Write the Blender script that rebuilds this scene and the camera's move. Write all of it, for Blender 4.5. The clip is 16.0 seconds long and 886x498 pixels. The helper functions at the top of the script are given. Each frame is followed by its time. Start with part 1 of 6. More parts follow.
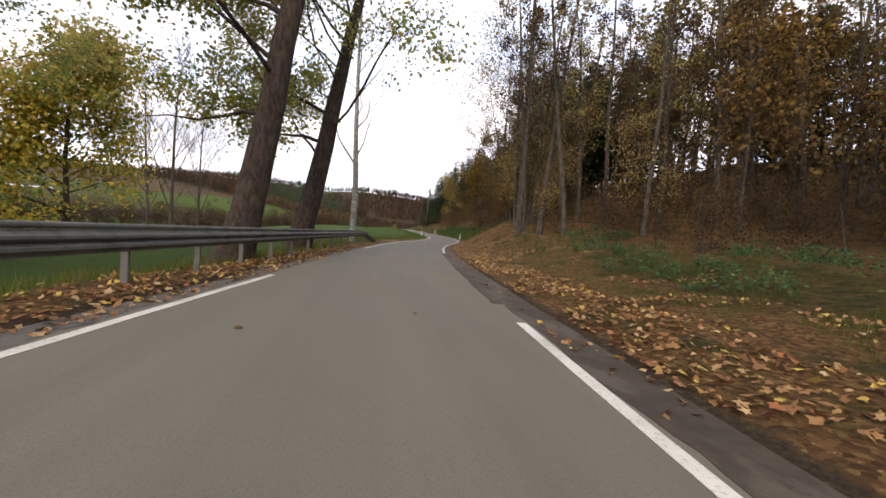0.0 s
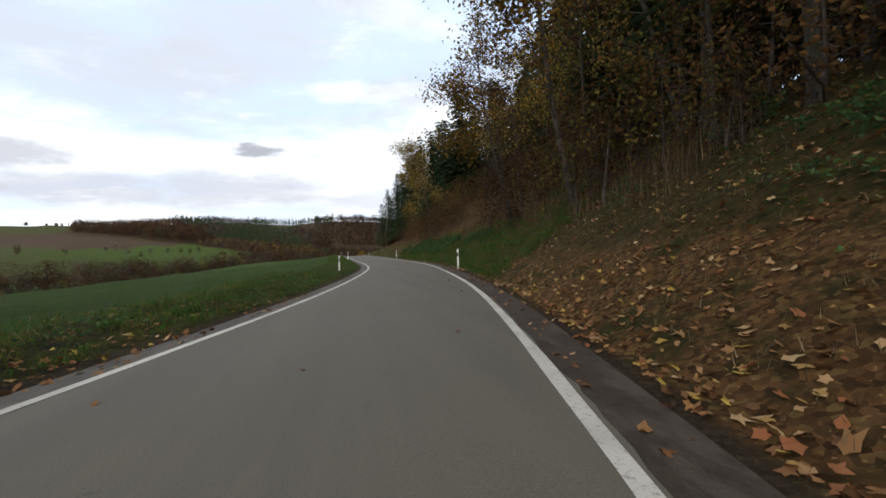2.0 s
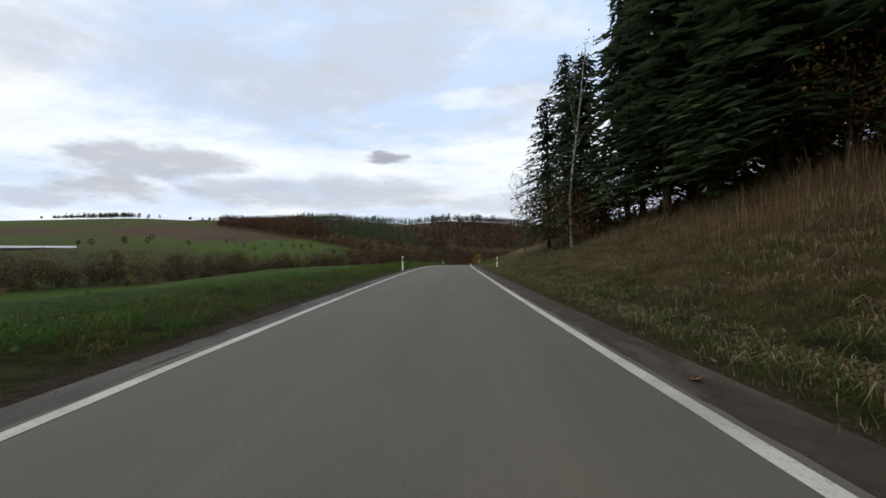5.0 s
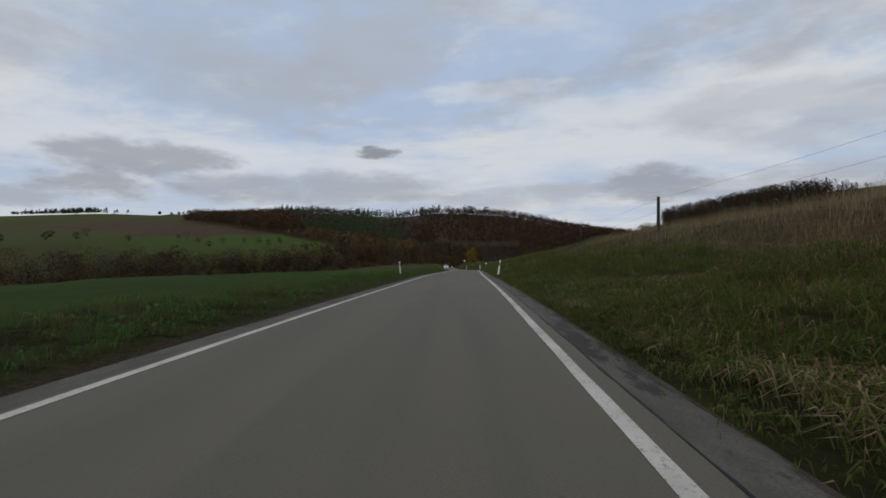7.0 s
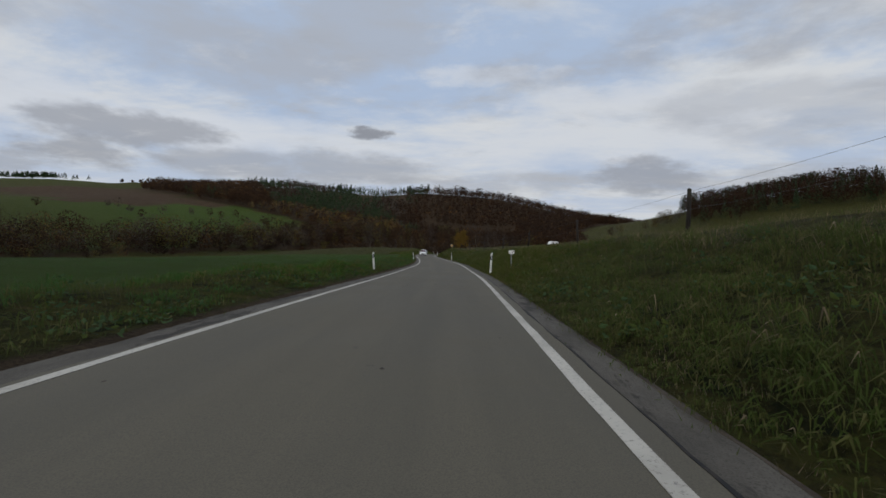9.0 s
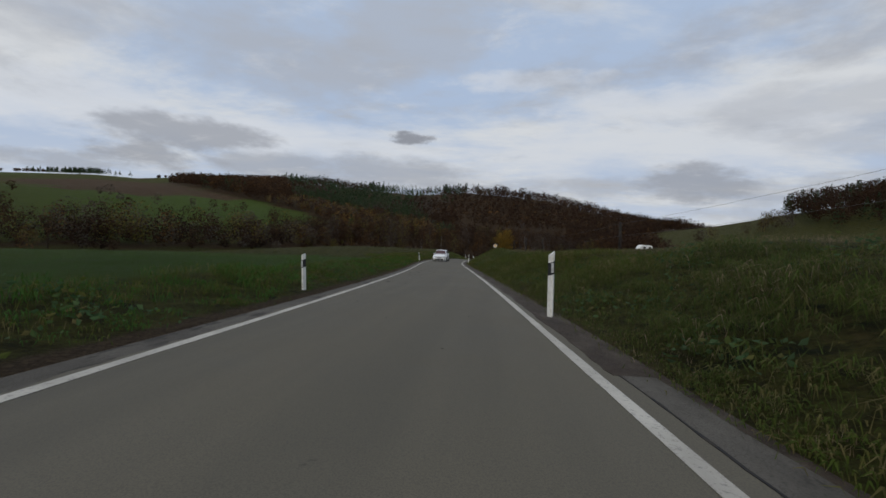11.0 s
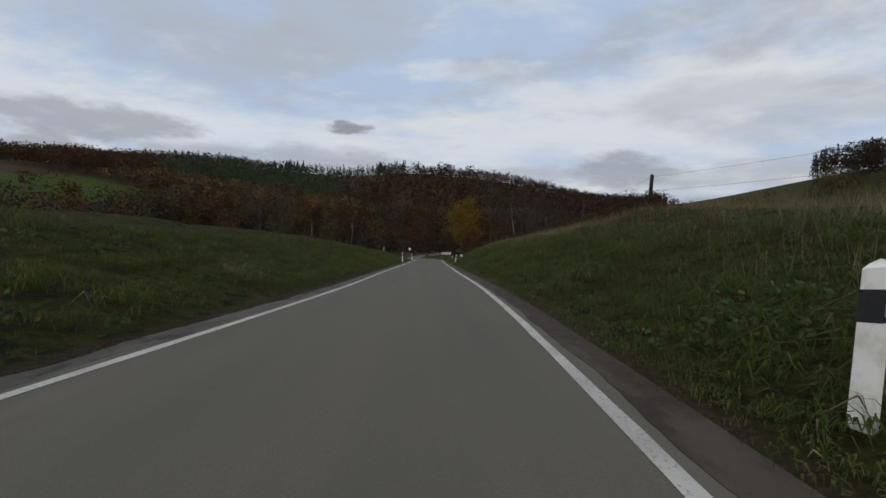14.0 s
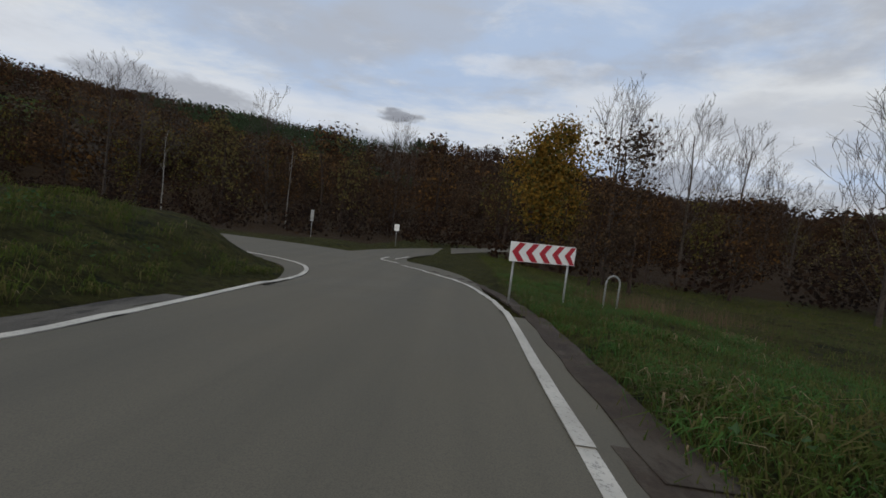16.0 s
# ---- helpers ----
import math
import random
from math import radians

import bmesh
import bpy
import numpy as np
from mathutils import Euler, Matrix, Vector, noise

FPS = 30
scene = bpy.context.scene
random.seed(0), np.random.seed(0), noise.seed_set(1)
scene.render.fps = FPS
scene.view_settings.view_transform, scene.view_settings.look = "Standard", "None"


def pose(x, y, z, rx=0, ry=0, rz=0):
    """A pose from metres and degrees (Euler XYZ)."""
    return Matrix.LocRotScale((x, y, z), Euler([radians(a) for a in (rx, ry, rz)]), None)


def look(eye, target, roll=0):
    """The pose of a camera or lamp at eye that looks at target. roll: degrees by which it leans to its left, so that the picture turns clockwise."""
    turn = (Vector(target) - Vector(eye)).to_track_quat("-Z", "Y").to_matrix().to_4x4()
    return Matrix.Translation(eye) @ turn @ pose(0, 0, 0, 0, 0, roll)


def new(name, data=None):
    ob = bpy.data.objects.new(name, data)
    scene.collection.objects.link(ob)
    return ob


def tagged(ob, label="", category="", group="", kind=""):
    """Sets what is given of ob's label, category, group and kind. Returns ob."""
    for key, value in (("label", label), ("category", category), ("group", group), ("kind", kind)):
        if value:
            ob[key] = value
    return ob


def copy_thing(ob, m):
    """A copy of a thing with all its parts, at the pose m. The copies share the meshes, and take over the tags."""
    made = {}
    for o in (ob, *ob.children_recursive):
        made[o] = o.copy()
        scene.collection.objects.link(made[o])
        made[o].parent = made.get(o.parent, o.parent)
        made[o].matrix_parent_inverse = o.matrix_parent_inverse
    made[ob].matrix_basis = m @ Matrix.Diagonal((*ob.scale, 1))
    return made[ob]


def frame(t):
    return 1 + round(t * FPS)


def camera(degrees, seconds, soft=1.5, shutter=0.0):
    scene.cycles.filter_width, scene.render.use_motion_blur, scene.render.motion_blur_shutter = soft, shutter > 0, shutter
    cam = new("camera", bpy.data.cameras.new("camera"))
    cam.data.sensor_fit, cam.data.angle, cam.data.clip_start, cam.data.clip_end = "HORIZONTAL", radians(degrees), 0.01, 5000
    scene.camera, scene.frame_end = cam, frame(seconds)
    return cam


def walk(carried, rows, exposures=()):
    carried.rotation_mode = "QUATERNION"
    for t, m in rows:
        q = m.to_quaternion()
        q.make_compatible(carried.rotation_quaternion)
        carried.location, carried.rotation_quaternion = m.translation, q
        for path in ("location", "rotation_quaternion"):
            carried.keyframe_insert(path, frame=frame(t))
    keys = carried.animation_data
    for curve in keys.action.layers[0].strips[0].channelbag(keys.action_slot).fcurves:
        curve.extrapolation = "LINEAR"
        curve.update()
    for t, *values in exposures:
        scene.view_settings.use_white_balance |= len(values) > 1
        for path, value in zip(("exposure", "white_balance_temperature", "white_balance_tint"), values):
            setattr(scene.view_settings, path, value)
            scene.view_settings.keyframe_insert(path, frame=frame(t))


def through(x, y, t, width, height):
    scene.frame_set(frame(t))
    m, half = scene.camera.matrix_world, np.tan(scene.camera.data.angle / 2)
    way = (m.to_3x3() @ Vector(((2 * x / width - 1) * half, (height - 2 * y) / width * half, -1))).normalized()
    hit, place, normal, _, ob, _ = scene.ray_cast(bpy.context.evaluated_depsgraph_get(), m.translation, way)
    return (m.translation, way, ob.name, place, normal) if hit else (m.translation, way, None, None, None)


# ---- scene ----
cam = camera(94.40, 16.0, soft=1.6)
PATH = [
    (0.0, 0.705, -0.000, 1.099, -10.008, -3.011, -4.309),
    (0.5, 2.448, 12.513, 0.867, -8.123, -1.188, -0.291),
    (1.0, 4.544, 24.958, 0.700, -7.593, 0.012, 1.061),
    (1.5, 7.083, 37.172, 0.540, -10.949, -0.210, 2.450),
    (2.0, 10.286, 49.171, 0.408, -13.612, -0.333, 3.101),
    (2.5, 13.132, 61.070, 0.311, -9.361, 0.045, 0.071),
    (3.0, 14.679, 73.374, 0.225, -3.416, 0.308, -1.161),
    (3.5, 15.400, 86.025, 0.216, -0.548, 0.657, -0.816),
    (4.0, 15.448, 98.832, 0.274, 4.310, 0.546, -1.669),
    (4.5, 14.409, 111.740, 0.339, 6.807, 0.729, -1.289),
    (5.0, 13.809, 124.782, 0.395, 2.497, 0.758, 0.757),
    (5.5, 13.434, 138.001, 0.431, 0.604, 0.906, 1.883),
    (6.0, 13.368, 151.330, 0.398, 0.321, 0.779, 2.248),
    (6.5, 13.551, 164.708, 0.286, 0.839, 0.454, 2.010),
    (7.0, 14.168, 178.066, 0.072, 1.349, 0.038, 1.326),
    (7.5, 14.926, 191.357, -0.261, 1.043, -0.427, 0.357),
    (8.0, 15.256, 204.547, -0.691, -0.888, -1.111, -0.741),
    (8.5, 15.843, 217.971, -1.201, 0.307, -1.734, -1.335),
    (9.0, 16.490, 231.654, -1.789, -0.045, -2.098, -0.923),
    (9.5, 17.097, 245.339, -2.421, 1.094, -2.262, -1.193),
    (10.0, 17.146, 258.880, -3.110, 2.619, -2.548, -1.367),
    (10.5, 17.085, 272.373, -3.781, 4.086, -2.030, -1.800),
    (11.0, 16.613, 285.945, -4.422, 5.244, -1.588, -2.261),
    (11.5, 16.023, 299.738, -5.045, 5.841, -1.352, -2.518),
    (12.0, 15.317, 313.896, -5.623, 5.627, -1.390, -2.341),
    (12.5, 14.414, 328.571, -6.120, 4.351, -1.845, -1.498),
    (13.0, 14.207, 343.971, -6.547, 1.762, -2.191, 0.243),
    (13.5, 15.458, 360.222, -7.106, -3.938, -2.151, 2.642),
    (14.0, 17.159, 376.777, -7.951, -2.670, -2.730, -0.458),
    (14.5, 18.185, 393.504, -8.945, 0.191, -2.966, -2.065),
    (15.0, 18.659, 410.508, -9.987, 0.442, -3.061, -0.356),
    (15.5, 19.231, 427.454, -10.995, 0.964, -3.271, -1.678),
    (16.0, 19.344, 444.363, -11.986, 2.651, -3.828, -6.659),
]
walk(cam, [(t, pose(x, y, z, 90 + p, r, a)) for t, x, y, z, a, p, r in PATH],
     exposures=[(0.0, 1.28, 7300, 17), (0.5, 0.95, 7200, 16), (1.0, 0.55, 6900, 11), (2.0, 0.68, 6850, 10), (3.5, 0.74, 6800, 8), (4.3, 0.58, 6750, 8), (5.0, 0.4, 6700, 9),
                (7.3, -0.25, 6650, 9), (10.0, -0.25, 6650, 9), (13.5, -0.15, 6650, 9), (16.0, -0.15, 6650, 9)])

# ---- sky and light ----
world = bpy.data.worlds.new("sky")
scene.world = world
world.use_nodes = True
SUN_EL, SUN_ROT = radians(24), radians(200)


def sky_nodes():
    nt = world.node_tree
    nt.nodes.clear()
    N, Lk = nt.nodes.new, nt.links.new
    out, bg = N("ShaderNodeOutputWorld"), N("ShaderNodeBackground")
    sky = N("ShaderNodeTexSky")
    sky.sky_type, sky.sun_disc = "NISHITA", False
    sky.sun_elevation, sky.sun_rotation = SUN_EL, SUN_ROT
    sky.air_density, sky.dust_density = 1.0, 1.5
    tc = N("ShaderNodeTexCoord")
    sep = N("ShaderNodeSeparateXYZ")
    Lk(tc.outputs["Generated"], sep.inputs[0])
    # cloud deck: the direction divided by its height gives a flat layer seen from below
    up = N("ShaderNodeMath")
    up.operation = "MAXIMUM"
    Lk(sep.outputs["Z"], up.inputs[0])
    up.inputs[1].default_value = 0.0
    add = N("ShaderNodeMath")
    add.operation = "ADD"
    Lk(up.outputs[0], add.inputs[0])
    add.inputs[1].default_value = 0.12
    div = N("ShaderNodeVectorMath")
    div.operation = "DIVIDE"
    comb = N("ShaderNodeCombineXYZ")
    for k in range(3):
        Lk(add.outputs[0], comb.inputs[k])
    Lk(tc.outputs["Generated"], div.inputs[0])
    Lk(comb.outputs[0], div.inputs[1])

    def deck(scale, detail, rough, lo, hi, off, stretch=1.0):
        mp = N("ShaderNodeMapping")
        mp.inputs["Location"].default_value = (off, off * 0.7, 0)
        mp.inputs["Scale"].default_value = (scale * stretch, scale, 0.0)
        mp.inputs["Rotation"].default_value = (0, 0, 0.25)
        Lk(div.outputs[0], mp.inputs["Vector"])
        nz = N("ShaderNodeTexNoise")
        nz.inputs["Scale"].default_value = 1.0
        nz.inputs["Detail"].default_value = detail
        nz.inputs["Roughness"].default_value = rough
        nz.inputs["Distortion"].default_value = 0.25
        Lk(mp.outputs[0], nz.inputs["Vector"])
        mr = N("ShaderNodeMapRange")
        mr.interpolation_type = "SMOOTHSTEP"
        mr.inputs["From Min"].default_value, mr.inputs["From Max"].default_value = lo, hi
        Lk(nz.outputs["Fac"], mr.inputs["Value"])
        return mr.outputs[0]

    def mix(fac, a, b):
        m = N("ShaderNodeMix")
        m.data_type = "RGBA"
        Lk(fac, m.inputs["Factor"])
        for s, v in ((m.inputs["A"], a), (m.inputs["B"], b)):
            if isinstance(v, tuple):
                s.default_value = v
            else:
                Lk(v, s)
        return m.outputs["Result"]
    dim = N("ShaderNodeMix")
    dim.data_type = "RGBA"
    dim.blend_type = "MULTIPLY"
    dim.inputs["Factor"].default_value = 1.0
    Lk(sky.outputs[0], dim.inputs["A"])
    dim.inputs["B"].default_value = (0.055, 0.055, 0.055, 1)
    blue = mix(deck(0.5, 3, 0.5, 0.0, 0.01, 0), dim.outputs["Result"], (0.50, 0.63, 0.86, 1))
    thin = mix(deck(0.9, 10, 0.62, 0.42, 0.62, 3.1, 0.7), blue, (0.80, 0.84, 0.90, 1))
    veil = mix(deck(1.1, 10, 0.64, 0.51, 0.72, 7.7, 0.7), thin, (0.52, 0.55, 0.61, 1))
    low = N("ShaderNodeMapRange")
    low.interpolation_type = "SMOOTHSTEP"
    low.inputs["From Min"].default_value, low.inputs["From Max"].default_value = 0.24, 0.03
    Lk(sep.outputs["Z"], low.inputs["Value"])
    pale = N("ShaderNodeMath")
    pale.operation = "MULTIPLY"
    pale.inputs[1].default_value = 0.45
    Lk(low.outputs[0], pale.inputs[0])
    band = mix(pale.outputs[0], veil, (0.78, 0.81, 0.865, 1))

    def cloud(base, way, wide, high, colour, amount):
        """A single ragged cloud in the direction way."""
        w = Vector(way).normalized()
        side = w.cross(Vector((0, 0, 1))).normalized()
        up = side.cross(w)
        parts = []
        wob = N("ShaderNodeTexNoise")
        wob.inputs["Scale"].default_value, wob.inputs["Detail"].default_value = 0.42 / (wide * high) ** 0.5, 9.0
        wob.inputs["Roughness"].default_value = 0.6
        flat = N("ShaderNodeMapping")
        flat.inputs["Scale"].default_value = (1, 1, 2.6)
        Lk(tc.outputs["Generated"], flat.inputs["Vector"])
        Lk(flat.outputs[0], wob.inputs["Vector"])
        for axis, size in ((side, wide), (up, high)):
            dot = N("ShaderNodeVectorMath")
            dot.operation = "DOT_PRODUCT"
            Lk(tc.outputs["Generated"], dot.inputs[0])
            dot.inputs[1].default_value = axis
            m = N("ShaderNodeMath")
            m.operation = "DIVIDE"
            Lk(dot.outputs["Value"], m.inputs[0])
            m.inputs[1].default_value = size
            q = N("ShaderNodeMath")
            q.operation = "POWER"
            ab = N("ShaderNodeMath")
            ab.operation = "ABSOLUTE"
            Lk(m.outputs[0], ab.inputs[0])
            Lk(ab.outputs[0], q.inputs[0])
            q.inputs[1].default_value = 2.0
            parts.append(q.outputs[0])
        tot = N("ShaderNodeMath")
        tot.operation = "ADD"
        Lk(parts[0], tot.inputs[0])
        Lk(parts[1], tot.inputs[1])
        shift = N("ShaderNodeMath")
        shift.operation = "MULTIPLY_ADD"
        Lk(wob.outputs["Fac"], shift.inputs[0])
        shift.inputs[1].default_value, shift.inputs[2].default_value = 6.5, -3.1
        more = N("ShaderNodeMath")
        more.operation = "ADD"
        Lk(tot.outputs[0], more.inputs[0])
        Lk(shift.outputs[0], more.inputs[1])
        mr = N("ShaderNodeMapRange")
        mr.interpolation_type = "SMOOTHSTEP"
        for key, value in (("From Min", 1.7), ("From Max", 0.1), ("To Min", 0.0), ("To Max", amount)):
            mr.inputs[key].default_value = value
        Lk(more.outputs[0], mr.inputs["Value"])
        front = N("ShaderNodeVectorMath")
        front.operation = "DOT_PRODUCT"
        Lk(tc.outputs["Generated"], front.inputs[0])
        front.inputs[1].default_value = w
        ahead = N("ShaderNodeMath")
        ahead.operation = "GREATER_THAN"
        Lk(front.outputs["Value"], ahead.inputs[0])
        ahead.inputs[1].default_value = 0.0
        fac = N("ShaderNodeMath")
        fac.operation = "MULTIPLY"
        Lk(mr.outputs[0], fac.inputs[0])
        Lk(ahead.outputs[0], fac.inputs[1])
        return mix(fac.outputs[0], base, colour)
    # each cloud: compass angle, height angle, half-width, half-height, tone, cover
    CLOUDS = [(-45.7, 12.7, 0.282, 0.05, 0.86, 0.8), (-19.9, 12.3, 0.386, 0.042, 0.86, 0.7), (14.2, 12.8, 0.321, 0.085, 0.84, 0.6),
              (4.3, 20.7, 0.177, 0.023, 0.84, 0.7), (19.2, 17.3, 0.159, 0.028, 0.84, 0.7), (-30.5, 22.3, 0.378, 0.085, 0.55, 0.75),
              (-9.7, 24.8, 0.205, 0.068, 0.56, 0.6), (33.2, 22.8, 0.325, 0.066, 0.52, 0.8), (37.0, 13.7, 0.202, 0.063, 0.6, 0.6),
              (35.4, 13.1, 0.067, 0.022, 0.8, 0.6), (-36.2, 11.0, 0.157, 0.03, 0.46, 0.85), (-39.9, 7.9, 0.112, 0.028, 0.43, 0.8),
              (-47.6, 6.2, 0.098, 0.017, 0.48, 0.65), (-16.9, 8.6, 0.25, 0.037, 0.5, 0.75), (26.6, 7.5, 0.101, 0.041, 0.42, 0.8),
              (37.5, 5.3, 0.238, 0.042, 0.5, 0.65), (8.5, 6.9, 0.281, 0.03, 0.52, 0.55), (-10.2, 13.2, 0.046, 0.015, 0.36, 0.95)]
    c = band
    for az, el, wide, high, tone, amount in CLOUDS:
        az, el = radians(az), radians(el)
        way = (math.sin(az) * math.cos(el), math.cos(az) * math.cos(el), math.sin(el))
        c = cloud(c, way, wide, high, (tone * 0.91, tone * 0.975, min(1.0, tone * 1.06 + 0.03), 1), amount)
    c = mix(deck(3.2, 9, 0.66, 0.52, 0.95, 12.4, 0.7), c, (0.86, 0.88, 0.92, 1))
    c = mix(deck(2.3, 9, 0.66, 0.55, 1.0, 5.4, 0.7), c, (0.40, 0.44, 0.52, 1))
    Lk(c, bg.inputs["Color"])
    bg.inputs["Strength"].default_value = 0.93
    Lk(bg.outputs[0], out.inputs["Surface"])


sky_nodes()
sun_data = bpy.data.lights.new("sun", "SUN")
sun_data.energy, sun_data.angle, sun_data.color = 1.0, radians(25), (1.0, 0.89, 0.72)
sun = new("sun", sun_data)
sun.matrix_world = look((-40, -80, 60), (0, 0, 0))


# ---- materials ----
def material(name, build):
    m = bpy.data.materials.new(name)
    m.use_nodes = True
    nt = m.node_tree
    nt.nodes.clear()
    out, b = nt.nodes.new("ShaderNodeOutputMaterial"), nt.nodes.new("ShaderNodeBsdfPrincipled")
    nt.links.new(b.outputs[0], out.inputs["Surface"])
    b.inputs["Roughness"].default_value = 0.85
    b.inputs["Specular IOR Level"].default_value = 0.25
    build(Nodes(nt, b))
    return m


class Nodes:
    """Short hands for shader nodes."""

    def __init__(self, nt, bsdf):
        self.nt, self.b = nt, bsdf
        self.geo = nt.nodes.new("ShaderNodeNewGeometry")
        self.obj = nt.nodes.new("ShaderNodeObjectInfo")

    def put(self, name, value):
        s = self.b.inputs[name]
        if hasattr(value, "is_linked"):
            self.nt.links.new(value, s)
        else:
            s.default_value = value

    def pos(self, scale=(1, 1, 1)):
        mp = self.nt.nodes.new("ShaderNodeMapping")
        mp.inputs["Scale"].default_value = scale
        self.nt.links.new(self.geo.outputs["Position"], mp.inputs["Vector"])
        return mp.outputs[0]

    def noise(self, scale, detail=4, rough=0.6, vec=None, lo=None, hi=None, distort=0.0):
        n = self.nt.nodes.new("ShaderNodeTexNoise")
        n.inputs["Scale"].default_value, n.inputs["Detail"].default_value = scale, detail
        n.inputs["Roughness"].default_value, n.inputs["Distortion"].default_value = rough, distort
        self.nt.links.new(vec or self.geo.outputs["Position"], n.inputs["Vector"])
        return n.outputs["Fac"] if lo is None else self.ramp(n.outputs["Fac"], lo, hi)

    def voronoi(self, scale, vec=None, out="Distance", feature="F1"):
        n = self.nt.nodes.new("ShaderNodeTexVoronoi")
        n.feature = feature
        n.inputs["Scale"].default_value = scale
        self.nt.links.new(vec or self.geo.outputs["Position"], n.inputs["Vector"])
        return n.outputs[out]

    def ramp(self, v, lo, hi, a=0.0, b=1.0):
        m = self.nt.nodes.new("ShaderNodeMapRange")
        m.interpolation_type = "SMOOTHSTEP"
        self.nt.links.new(v, m.inputs["Value"])
        for k, x in (("From Min", lo), ("From Max", hi), ("To Min", a), ("To Max", b)):
            m.inputs[k].default_value = x
        return m.outputs[0]

    def math(self, op, a, b=0.0):
        m = self.nt.nodes.new("ShaderNodeMath")
        m.operation = op
        for s, v in zip(m.inputs, (a, b)):
            if hasattr(v, "is_linked"):
                self.nt.links.new(v, s)
            else:
                s.default_value = v
        return m.outputs[0]

    def mix(self, fac, a, b, blend="MIX"):
        m = self.nt.nodes.new("ShaderNodeMix")
        m.data_type, m.blend_type = "RGBA", blend
        for s, v in ((m.inputs["Factor"], fac), (m.inputs["A"], a), (m.inputs["B"], b)):
            if hasattr(v, "is_linked"):
                self.nt.links.new(v, s)
            elif isinstance(v, (int, float)):
                s.default_value = v
            else:
                s.default_value = (*v, 1)
        return m.outputs["Result"]

    def attr(self, name):
        n = self.nt.nodes.new("ShaderNodeAttribute")
        n.attribute_name = name
        return n.outputs["Fac"]

    def bump(self, height, strength=0.4, dist=0.02):
        n = self.nt.nodes.new("ShaderNodeBump")
        n.inputs["Strength"].default_value, n.inputs["Distance"].default_value = strength, dist
        self.nt.links.new(height, n.inputs["Height"])
        self.nt.links.new(n.outputs[0], self.b.inputs["Normal"])

    def pick(self, colours, island=True):
        """One of several colours, piece by piece."""
        r = self.nt.nodes.new("ShaderNodeValToRGB")
        r.color_ramp.interpolation = "CONSTANT"
        src = self.geo.outputs["Random Per Island"] if island else self.obj.outputs["Random"]
        self.nt.links.new(src, r.inputs[0])
        e = r.color_ramp.elements
        while len(e) < len(colours):
            e.new(0.5)
        for k, c in enumerate(colours):
            e[k].position, e[k].color = k / len(colours), (*c, 1)
        return r.outputs[0]


def m_asphalt(n):
    big = n.noise(0.35, 5, 0.6, lo=0.35, hi=0.7)
    along = n.noise(1.0, 4, 0.6, n.pos((1.4, 0.06, 1)), lo=0.3, hi=0.7)
    c = n.mix(big, (0.091, 0.082, 0.062), (0.114, 0.102, 0.077))
    c = n.mix(n.math("MULTIPLY", along, 0.55), c, (0.136, 0.119, 0.087))
    tracks = n.noise(1.0, 5, 0.7, n.pos((0.9, 0.12, 1)), lo=0.55, hi=0.75)
    c = n.mix(n.math("MULTIPLY", tracks, 0.4), c, (0.148, 0.126, 0.094))
    c = n.mix(n.ramp(n.noise(95, 2, 0.7), 0.4, 0.66, 0, 0.5), c, (0.06, 0.057, 0.05))
    spot = n.noise(2.3, 5, 0.7, lo=0.69, hi=0.73)
    c = n.mix(n.math("MULTIPLY", spot, 0.5), c, (0.045, 0.042, 0.038))
    n.put("Base Color", c)
    n.put("Roughness", n.ramp(big, 0, 1, 0.78, 0.9))
    n.bump(n.noise(120, 2, 0.6), 0.35, 0.004)


def m_edge(n):
    """The dark, broken rim of the road and the damp soil that lies on it."""
    a = n.noise(1.2, 6, 0.7, n.pos((1, 0.3, 1)), lo=0.38, hi=0.62)
    c = n.mix(a, (0.034, 0.028, 0.023), (0.07, 0.06, 0.048))
    c = n.mix(n.noise(40, 3, 0.7, lo=0.45, hi=0.75), c, (0.028, 0.024, 0.021))
    n.put("Base Color", c)
    n.put("Roughness", 0.9)
    n.bump(n.noise(30, 5, 0.7), 0.7, 0.02)


def m_old(n):
    """Old coarse tarmac beside the line, with dark broken patches."""
    c = n.mix(n.noise(2.0, 6, 0.7, n.pos((1, 0.4, 1)), lo=0.35, hi=0.65), (0.07, 0.063, 0.053), (0.115, 0.104, 0.088))
    c = n.mix(n.noise(1.1, 6, 0.75, n.pos((1, 0.35, 1)), lo=0.55, hi=0.6), c, (0.036, 0.031, 0.027))
    c = n.mix(n.noise(70, 3, 0.7, lo=0.45, hi=0.7), c, (0.05, 0.046, 0.04))
    n.put("Base Color", c)
    n.put("Roughness", 0.9)
    n.bump(n.noise(60, 5, 0.7), 0.7, 0.012)


def m_damp(n):
    """Dark wet soil with paler worn patches of old tarmac showing through."""
    a = n.noise(1.5, 6, 0.7, n.pos((1, 0.35, 1)), lo=0.5, hi=0.6)
    c = n.mix(n.noise(3, 7, 0.75, lo=0.35, hi=0.7), (0.032, 0.022, 0.015), (0.058, 0.042, 0.029))
    c = n.mix(n.math("MULTIPLY", a, 0.5), c, (0.10, 0.084, 0.064))
    c = n.mix(n.noise(45, 3, 0.7, lo=0.5, hi=0.75), c, (0.044, 0.037, 0.032))
    n.put("Base Color", c)
    n.put("Roughness", 0.85)
    n.bump(n.noise(30, 5, 0.7), 0.8, 0.02)


